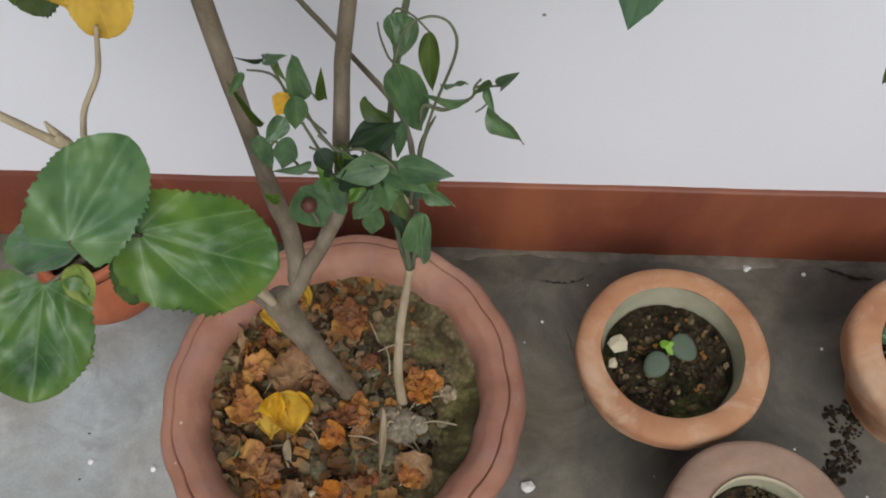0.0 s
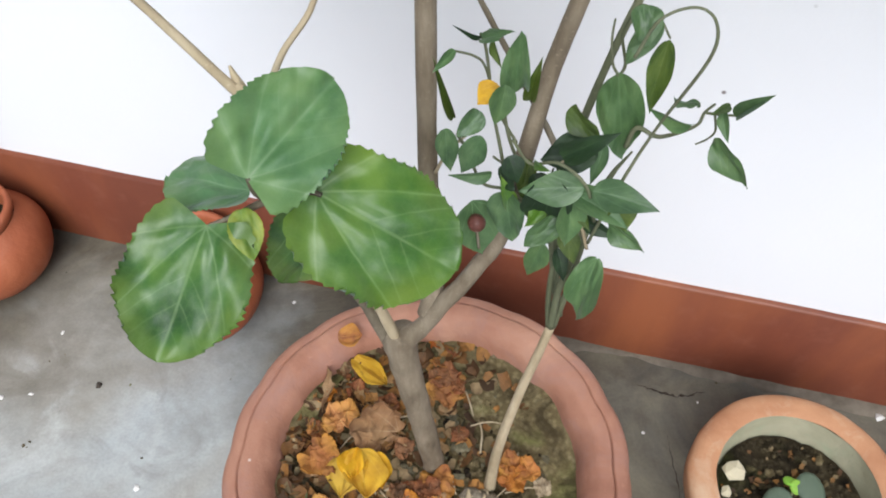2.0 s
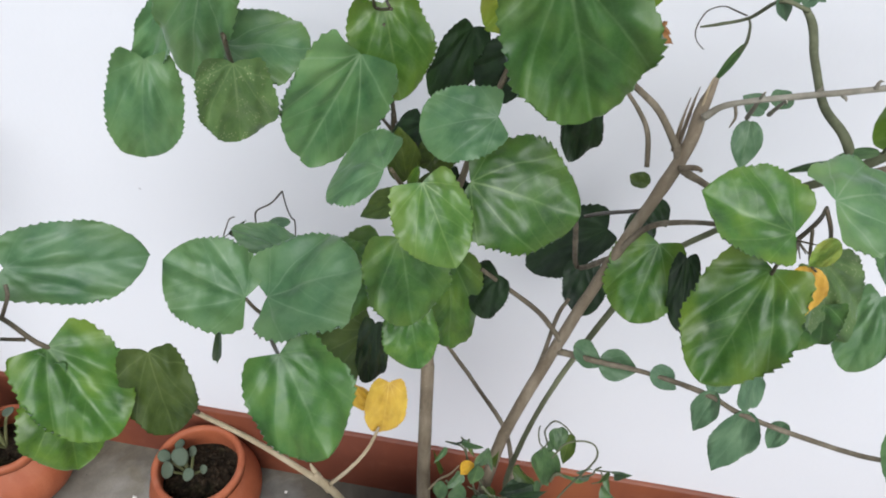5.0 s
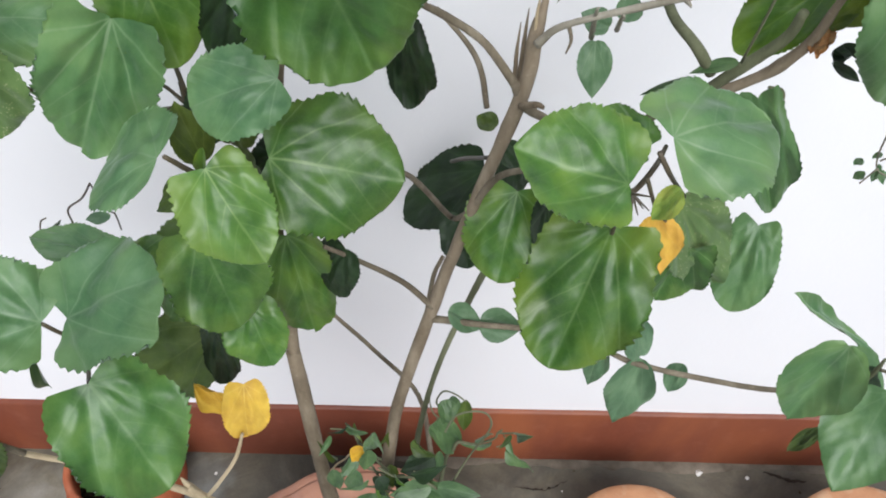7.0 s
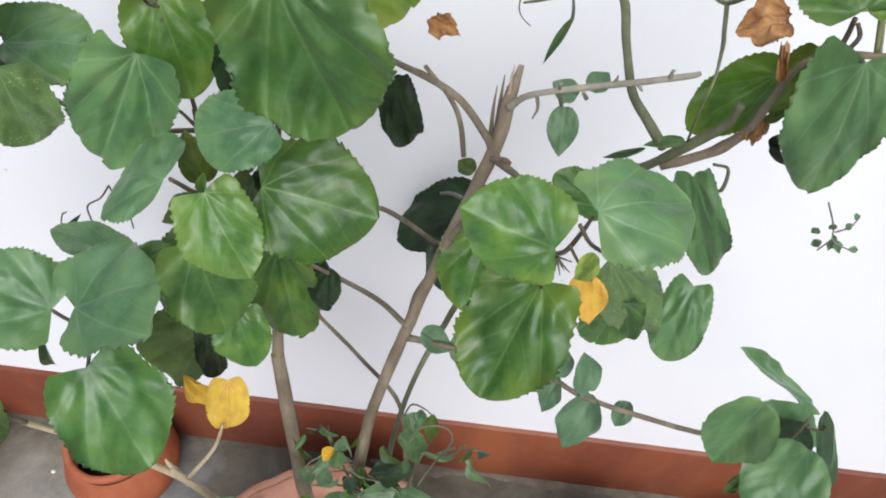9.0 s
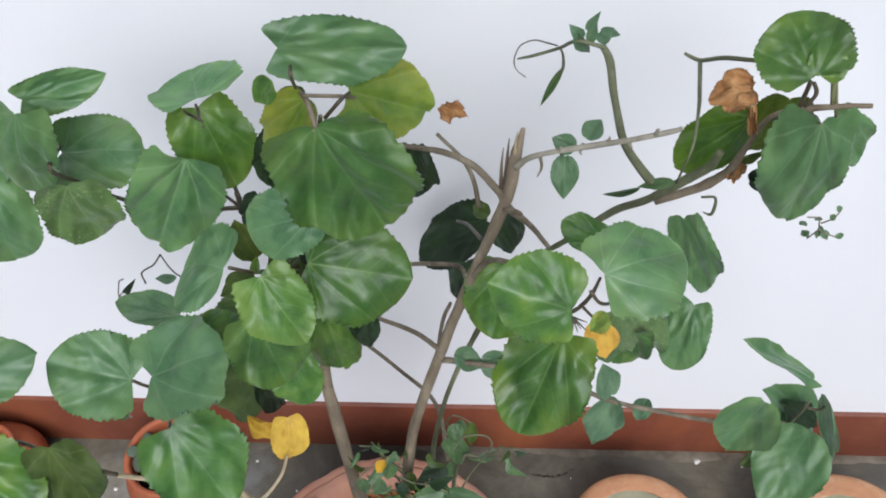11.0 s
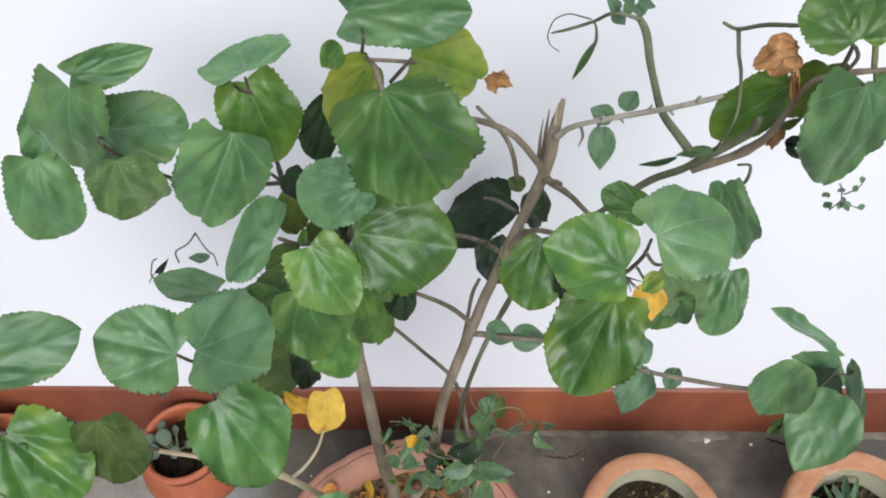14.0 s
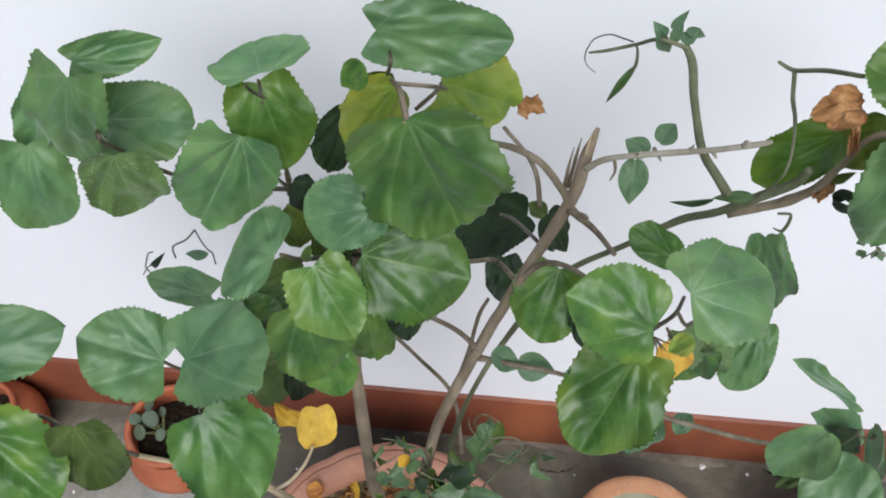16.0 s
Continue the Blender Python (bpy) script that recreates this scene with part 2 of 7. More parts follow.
    m.bump(m.noise(22, 2, at=at), bumpy * 0.7, 0.001)
    dust = m.ramp(m.noise(4.5, 4, 0.6, at, 0.5), (0.38, 0.0), (0.66, 1.0))
    m.b.inputs["Sheen Weight"].default_value = bloom
    m.b.inputs["Sheen Roughness"].default_value = 0.35
    m.b.inputs["Sheen Tint"].default_value = (0.86, 0.95, 1.0, 1)
    m.done(c, m.between(dust, gloss + 0.13, gloss + 0.24), m.between(dust, 0.62, 0.48))
    m.glow_through(m.hue(c, 0.485, 1.15, 1.4), share)
    return m.m


def make_plain(name, dark, light, scale=40, rough=0.6, spec=0.4, share=0.0, bump=0.3):
    m = Mat(name)
    c = m.ramp(m.noise(scale, 5, 0.6), (0.3, dark), (0.7, light))
    c = m.hue(c, m.between(m.rand(), 0.49, 0.51), 1.0, m.between(m.rand(), 0.85, 1.15))
    m.bump(m.noise(scale * 4, 4), bump, 0.001)
    m.done(c, rough, spec)
    if share:
        m.glow_through(c, share)
    return m.m


def make_flakes():
    """Dry leaf scraps, each of its own brown."""
    m = Mat("dry_leaf_scraps")
    each = m.ramp(m.island(), (0.0, (0.035, 0.017, 0.006)), (0.25, (0.11, 0.05, 0.016)), (0.45, (0.22, 0.10, 0.026)), (0.62, (0.35, 0.16, 0.035)), (0.8, (0.29, 0.20, 0.10)), (1.0, (0.12, 0.095, 0.045)))
    c = m.mix(m.ramp(m.noise(180, 4), (0.4, 0.0), (0.75, 0.55)), each, (0.05, 0.028, 0.012))
    m.bump(m.noise(260, 4), 0.5, 0.001)
    m.done(c, 0.7, 0.35)
    m.glow_through(c, 0.12)
    return m.m


FLAKES = make_flakes()
WALL_PAINT = make_wall_paint()
SKIRT_PAINT = make_skirting_paint()
CEMENT = make_cement()
PINK_CLAY = make_clay("pink_washed_clay", (0.215, 0.090, 0.055), (0.325, 0.154, 0.098), (0.43, 0.238, 0.158), (0.29, 0.163, 0.132), 0.6)
ORANGE_CLAY = make_clay("orange_terracotta", (0.30, 0.130, 0.062), (0.39, 0.195, 0.098), (0.48, 0.29, 0.165), (0.49, 0.37, 0.25), 0.65)
DUSTY_CLAY = make_clay("dusty_brown_clay", (0.18, 0.085, 0.055), (0.28, 0.15, 0.105), (0.38, 0.235, 0.18), (0.33, 0.22, 0.18), 0.6, 0.85)
FRESH_CLAY = make_clay("smooth_terracotta", (0.24, 0.062, 0.026), (0.31, 0.088, 0.036), (0.38, 0.125, 0.056), (0.38, 0.165, 0.10), 0.3, 0.62)
GREY_CLAY = make_clay("weathered_grey_clay", (0.21, 0.13, 0.086), (0.31, 0.205, 0.145), (0.41, 0.3, 0.22), (0.40, 0.19, 0.11), 0.5, 0.85)
LIMED_CLAY = make_clay("algae_film_clay", (0.22, 0.2, 0.12), (0.32, 0.3, 0.2), (0.45, 0.4, 0.28), (0.3, 0.34, 0.22), 0.6, 0.8)
PALE_CLAY = make_clay("pale_clay", (0.45, 0.38, 0.25), (0.55, 0.48, 0.33), (0.65, 0.58, 0.42), (0.5, 0.45, 0.3), 0.4, 0.7)
MUD = make_soil("dried_mud_soil", (0.075, 0.053, 0.022), (0.175, 0.137, 0.064), (0.29, 0.24, 0.13), 0.5)
# Dark soil taken near black: shade inside the pots is put into the colour.
DARK_SOIL = make_soil("dark_soil_with_shade", (0.006, 0.004, 0.002), (0.028, 0.019, 0.010), (0.085, 0.062, 0.036), 0.25)
DAMP_SOIL = make_soil("damp_brown_soil", (0.016, 0.011, 0.005), (0.05, 0.037, 0.018), (0.125, 0.097, 0.052), 0.4)
BARK = make_bark("hibiscus_bark", (0.080, 0.058, 0.036), (0.190, 0.150, 0.102), (0.33, 0.275, 0.20))
TWIG_BARK = make_bark("young_twig_bark", (0.055, 0.043, 0.028), (0.14, 0.115, 0.078), (0.30, 0.255, 0.185))
STRAW_BARK = make_bark("straw_coloured_stem", (0.25, 0.19, 0.11), (0.41, 0.33, 0.21), (0.55, 0.46, 0.32))
PALE_TWIG = make_bark("pale_grey_twig", (0.12, 0.105, 0.078), (0.24, 0.22, 0.17), (0.38, 0.355, 0.29))
GREEN_STEM = make_bark("green_woody_stem", (0.06, 0.065, 0.035), (0.115, 0.125, 0.07), (0.2, 0.205, 0.125))
DARK_STALK = make_plain("dark_petiole", (0.035, 0.03, 0.02), (0.095, 0.075, 0.045), 60, 0.5)
STALK = make_plain("green_petiole", (0.10, 0.12, 0.045), (0.22, 0.22, 0.10), 60, 0.5)
LEAF = make_leaf("hibiscus_leaf", (0.014, 0.058, 0.006), (0.040, 0.116, 0.013), (0.098, 0.186, 0.022), (0.22, 0.32, 0.13), 0.30, share=0.1, rim=(0.14, 0.21, 0.018), bloom=0.16)
# Paler, bluer copy of the leaf green: sky sheen put into the colour.
PALE_LEAF = make_leaf("hibiscus_leaf_painted_sheen", (0.040, 0.114, 0.038), (0.080, 0.174, 0.062), (0.130, 0.232, 0.086), (0.22, 0.31, 0.18), 0.33, share=0.1, rim=(0.125, 0.21, 0.05), bloom=0.26)
YOUNG_LEAF = make_leaf("young_bright_leaf", (0.030, 0.092, 0.009), (0.066, 0.152, 0.015), (0.122, 0.222, 0.026), (0.24, 0.34, 0.1), 0.27, share=0.15, rim=(0.15, 0.22, 0.022), bloom=0.14)
# Near-black leaf green: the shade of inner foliage is put into the colour.
DARK_LEAF = make_leaf("dark_leaf_shade_in_colour", (0.003, 0.012, 0.003), (0.007, 0.024, 0.004), (0.015, 0.042, 0.008), (0.05, 0.095, 0.03), 0.46, share=0.1)
TURNING_LEAF = make_leaf("yellowing_leaf", (0.085, 0.175, 0.022), (0.145, 0.235, 0.030), (0.215, 0.30, 0.045), (0.32, 0.4, 0.18), 0.42, (0.27, 0.31, 0.05), 0.25, bloom=0.12)
BITTEN_LEAF = make_leaf("spotted_leaf", (0.075, 0.145, 0.045), (0.118, 0.205, 0.066), (0.17, 0.255, 0.09), (0.25, 0.33, 0.15), 0.34, None, 0.2, 0.15, 0.8, bloom=0.26)
# Olive green lowered a little so back leaves carry the shade of the gaps.
OLIVE_LEAF = make_leaf("olive_old_leaf", (0.026, 0.052, 0.005), (0.048, 0.082, 0.009), (0.080, 0.118, 0.018), (0.18, 0.23, 0.07), 0.44, None, 0.2)
YELLOW_LEAF = make_leaf("fallen_yellow_leaf", (0.42, 0.22, 0.006), (0.55, 0.32, 0.009), (0.64, 0.41, 0.02), (0.66, 0.47, 0.08), 0.62, None, 0.22, 0.2)
ORANGE_LEAF = make_leaf("orange_yellow_leaf", (0.5, 0.24, 0.012), (0.62, 0.33, 0.018), (0.68, 0.42, 0.03), (0.7, 0.48, 0.1), 0.5, None, 0.25, 0.2)
CHILLI_LEAF = make_leaf("chilli_leaf", (0.034, 0.078, 0.025), (0.064, 0.124, 0.042), (0.106, 0.176, 0.064), (0.16, 0.26, 0.12), 0.33, bloom=0.16)
ROSE_LEAF = make_leaf("small_ovate_leaf", (0.05, 0.11, 0.05), (0.075, 0.145, 0.07), (0.11, 0.185, 0.095), (0.2, 0.28, 0.17), 0.38, bloom=0.16)
CURRY_LEAF = make_leaf("grey_green_leaflet", (0.016, 0.034, 0.021), (0.028, 0.05, 0.034), (0.052, 0.08, 0.054), (0.11, 0.15, 0.1), 0.42)
DRY_LEAF = make_leaf("dry_brown_leaf", (0.07, 0.026, 0.009), (0.17, 0.066, 0.02), (0.32, 0.15, 0.055), (0.5, 0.32, 0.16), 0.66, (0.22, 0.075, 0.02), 0.12, 0.6)
RUST_LEAF = make_leaf("dry_rust_leaf", (0.14, 0.038, 0.009), (0.29, 0.095, 0.018), (0.46, 0.19, 0.04), (0.55, 0.3, 0.1), 0.65, (0.45, 0.2, 0.02), 0.15, 0.6)
AMBER_LEAF = make_leaf("amber_dry_petal", (0.24, 0.075, 0.008), (0.42, 0.165, 0.018), (0.56, 0.27, 0.04), (0.6, 0.36, 0.1), 0.6, (0.3, 0.1, 0.012), 0.15, 0.5)
STRAW_LEAF = make_leaf("bleached_dry_leaf", (0.19, 0.14, 0.08), (0.29, 0.225, 0.135), (0.40, 0.325, 0.21), (0.45, 0.38, 0.26), 0.8, None, 0.1, 0.6)
TAN_LEAF = make_leaf("tan_dry_leaf", (0.15, 0.075, 0.03), (0.27, 0.15, 0.062), (0.38, 0.235, 0.11), (0.42, 0.3, 0.16), 0.7, (0.20, 0.09, 0.03), 0.1, 0.5)
WITHERED_LEAF = make_leaf("withered_beige_leaf", (0.15, 0.068, 0.022), (0.29, 0.15, 0.052), (0.43, 0.255, 0.105), (0.45, 0.31, 0.16), 0.7, None, 0.15, 0.5)
SUCCULENT = make_plain("glaucous_succulent", (0.045, 0.066, 0.04), (0.125, 0.155, 0.105), 45, 0.6, 0.3, 0.08)
SPROUT = make_plain("bright_sprout", (0.2, 0.42, 0.03), (0.3, 0.55, 0.06), 60, 0.45, 0.4, 0.2)
LIME = make_plain("white_lime_fleck", (0.62, 0.6, 0.56), (0.8, 0.78, 0.74), 90, 0.85, 0.2)
MORTAR = make_plain("dusty_mortar", (0.09, 0.076, 0.055), (0.24, 0.205, 0.155), 30, 0.85, 0.2)
CAKED = make_soil("caked_grey_soil", (0.075, 0.062, 0.034), (0.165, 0.142, 0.085), (0.27, 0.24, 0.155), 0.35)
MATTED = make_plain("pale_matted_roots", (0.12, 0.095, 0.06), (0.36, 0.31, 0.22), 190, 0.9, 0.2, bump=0.9)
CRACK = make_plain("dark_crack", (0.03, 0.025, 0.02), (0.07, 0.055, 0.045), 90, 0.95, 0.1)
CLOD = make_soil("soil_clods", (0.06, 0.042, 0.018), (0.16, 0.122, 0.06), (0.29, 0.235, 0.13), 0.5)
RUST_POD = make_plain("reddish_pod", (0.06, 0.022, 0.016), (0.15, 0.05, 0.032), 60, 0.5)
NEAR_BLACK = make_plain("near_black_strip", (0.004, 0.003, 0.003), (0.02, 0.009, 0.007), 30, 0.6, 0.3)


# ---- builders ----
def mesh_of(name, verts, faces, mat, smooth=True, uvs=None):
    me = bpy.data.meshes.new(name)
    me.from_pydata(verts, [], faces)
    me.materials.append(mat)
    if uvs is not None:
        layer = me.uv_layers.new(name="UVMap")
        for lp in me.loops:
            layer.data[lp.index].uv = uvs[lp.vertex_index]
    if smooth:
        me.polygons.foreach_set("use_smooth", [True] * len(me.polygons))
    me.update()
    return me


def part(name, data, parent, label=""):
    ob = new(name, data)
    ob.parent = parent
    return tagged(ob, label)


def thing(name, at, label, category, group="", kind=""):
    e = new(name)
    e.location = at
    e.empty_display_size = 0.05
    return tagged(e, label, category, group, kind)


def bevelled_box(name, lo, hi, mat, bevel=0.0, cuts=0):
    bm = bmesh.new()
    bmesh.ops.create_cube(bm, size=1)
    for v in bm.verts:
        v.co = Vector([l + (c + 0.5) * (h - l) for l, h, c in zip(lo, hi, v.co)])
    if bevel:
        bmesh.ops.bevel(bm, geom=list(bm.edges), offset=bevel, segments=3, affect='EDGES', profile=0.6)
    me = bpy.data.meshes.new(name)
    bm.to_mesh(me)
    bm.free()
    me.materials.append(mat)
    return me


def lathe(name, profile, mat, around=96, lobes=0, lobe=0.0, lobe_from=0.0, wobble=0.0, seed=0):
    """A turned pot surface: profile rows of (radius, height); lobes scallop the part above lobe_from."""
    verts, faces = [], []
    n = len(profile)
    for j, (r, z) in enumerate(profile):
        for i in range(around):
            a = 2 * math.pi * i / around
            k = 0.0
            if lobes and z >= lobe_from:
                wave = abs(math.cos(lobes * a / 2)) ** 0.7
                k = lobe * (wave - 0.6)
            w = wobble * (noise.noise(Vector((math.cos(a) * 1.6 + seed, math.sin(a) * 1.6, z * 14))) + 0.5 * noise.noise(Vector((math.cos(a) * 5 + seed, math.sin(a) * 5, z * 40))))
            rr = max(r * (1 + w) + k, 0.0005)
            zz = z + wobble * 0.03 * noise.noise(Vector((math.cos(a) * 3, math.sin(a) * 3, seed + 4)))
            verts.append((rr * math.cos(a), rr * math.sin(a), zz))
    for j in range(n - 1):
        for i in range(around):
            k = (i + 1) % around
            faces.append((j * around + i, j * around + k, (j + 1) * around + k, (j + 1) * around + i))
    return mesh_of(name, verts, faces, mat)


def rounded(points, steps=5):
    """A smooth line through the profile's corner points."""
    out = []
    p = [points[0]] + list(points) + [points[-1]]
    for i in range(1, len(p) - 2):
        for s in range(steps):
            u = s / steps
            a, b, c, d = p[i - 1], p[i], p[i + 1], p[i + 2]
            out.append(tuple(0.5 * (2 * b[k] + (c[k] - a[k]) * u + (2 * a[k] - 5 * b[k] + 4 * c[k] - d[k]) * u * u + (3 * b[k] - a[k] - 3 * c[k] + d[k]) * u ** 3) for k in range(2)))
    out.append(points[-1])
    return out


def soil_disc(name, radius, mat, rough=0.006, seed=0, rings=26, around=64, lift=0.0):
    verts, faces = [(0, 0, 0)], []
    for j in range(1, rings + 1):
        r = radius * j / rings
        for i in range(around):
            a = 2 * math.pi * i / around
            x, y = r * math.cos(a), r * math.sin(a)
            z = rough * (noise.noise(Vector((x * 22, y * 22, seed))) + 0.6 * noise.noise(Vector((x * 60, y * 60, seed))) + 0.45 * noise.noise(Vector((x * 140, y * 140, seed))))
            verts.append((x, y, z + lift * (j / rings) ** 5))
    for i in range(around):
        faces.append((0, 1 + i, 1 + (i + 1) % around))
    for j in range(rings - 1):
        for i in range(around):
            k = (i + 1) % around
            b = 1 + j * around
            faces.append((b + i, b + around + i, b + around + k, b + k))
    return mesh_of(name, verts, faces, mat)


def lump(radius, rng, flat=0.7):
    """Corners and faces of one uneven clod."""
    bm = bmesh.new()
    bmesh.ops.create_icosphere(bm, subdivisions=1, radius=radius)
    s = Vector((rng.uniform(0.7, 1.3), rng.uniform(0.7, 1.3), flat * rng.uniform(0.7, 1.2)))
    vs = [Vector((v.co.x * s.x, v.co.y * s.y, v.co.z * s.z)) * rng.uniform(0.75, 1.2) for v in bm.verts]
    fs = [[v.index for v in f.verts] for f in bm.faces]
    bm.free()
    return vs, fs


def clods(name, count, radius, size, mat, seed, centre=(0, 0)):
    rng = random.Random(seed)
    verts, faces = [], []
    for _ in range(count):
        r, a = radius * math.sqrt(rng.random()), rng.uniform(0, 6.283)
        vs, fs = lump(size * rng.uniform(0.35, 1.0) ** 1.5, rng)
        b = len(verts)
        o = Vector((centre[0] + r * math.cos(a), centre[1] + r * math.sin(a), size * 0.15))
        verts += [tuple(v + o) for v in vs]
        faces += [[i + b for i in f] for f in fs]
    return mesh_of(name, verts, faces, mat, smooth=False)


def tube(name, points, mat, sides=10, knobs=0.0, seed=0, steps=6):
    """A stem: points of (x, y, z, radius), joined by a smooth line, with slight knobs."""
    pts = [Vector(p[:3]) for p in points]
    rad = [p[3] for p in points]
    P = [2 * pts[0] - pts[1]] + pts + [2 * pts[-1] - pts[-2]]
    R = [rad[0]] + rad + [rad[-1]]
    line, thick = [], []
    for i in range(1, len(P) - 2):
        for s in range(steps):
            u = s / steps
            line.append(0.5 * (2 * P[i] + (P[i + 1] - P[i - 1]) * u + (2 * P[i - 1] - 5 * P[i] + 4 * P[i + 1] - P[i + 2]) * u * u + (3 * P[i] - P[i - 1] - 3 * P[i + 1] + P[i + 2]) * u ** 3))
            thick.append(R[i] * (1 - u) + R[i + 1] * u)
    line.append(pts[-1]), thick.append(rad[-1])
    verts, faces = [], []
    side = Vector((1, 0, 0))
    for i, (c, r) in enumerate(zip(line, thick)):
        t = (line[min(i + 1, len(line) - 1)] - line[max(i - 1, 0)]).normalized()
        side = (side - t * side.dot(t))
        if side.length < 1e-4:
            side = t.orthogonal()
        side.normalize()
        up = t.cross(side)
        for k in range(sides):
            a = 2 * math.pi * k / sides
            n = 1 + knobs * (noise.noise(c * 55 + Vector((math.cos(a), math.sin(a), seed))) + 0.6 * noise.noise(c * 160 + Vector((math.cos(a) * 2, math.sin(a) * 2, seed))))
            verts.append(tuple(c + (side * math.cos(a) + up * math.sin(a)) * r * n))
    m = len(line)
    for i in range(m - 1):
        for k in range(sides):
            q = (k + 1) % sides
            faces.append((i * sides + k, i * sides + q, (i + 1) * sides + q, (i + 1) * sides + k))
    faces.append(tuple(range(sides))[::-1])
    faces.append(tuple((m - 1) * sides + k for k in range(sides)))
    return mesh_of(name, verts, faces, mat)


def vein_distance(x, y, style):
    """How far a point of the blade lies from the nearest main vein and from the nearest side vein (leaf's own plane, half as wide as long)."""
    px = abs(x) * 0.52
    main, side = px, 9.0
    if style in ("broad", "crumpled", "petal"):
        mains = ((0.0, 37), (0.0, 70))
        sides = ((0.0, 0.36, 50), (0.0, 0.56, 48), (0.0, 0.75, 46), (0.20, 0.26, 78), (0.20, 0.26, 6))
    else:
        mains, sides = (), tuple((0.0, 0.08 + 0.15 * k, 52) for k in range(6))
    for y0, ang in mains:
        s, c = math.sin(radians(ang)), math.cos(radians(ang))
        along = px * s + (y - y0) * c
        if along > 0:
            main = min(main, abs(px * c - (y - y0) * s + 0.12 * along * along))
    for x0, y0, ang in sides:
        s, c = math.sin(radians(ang)), math.cos(radians(ang))
        along = (px - x0) * s + (y - y0) * c
        if along > 0:
            side = min(side, abs((px - x0) * c - (y - y0) * s + 0.25 * along * along))
    return main, side


# outlines of the broad leaves: widest place, two powers for the taper to the tip, width at the foot
BROAD_OUTLINES = ((0.42, 2.5, 0.70, 0.56), (0.40, 2.1, 0.78, 0.60), (0.46, 2.9, 0.66, 0.50), (0.41, 1.85, 0.86, 0.56), (0.44, 2.6, 0.70, 0.48), (0.40, 2.3, 0.76, 0.62))


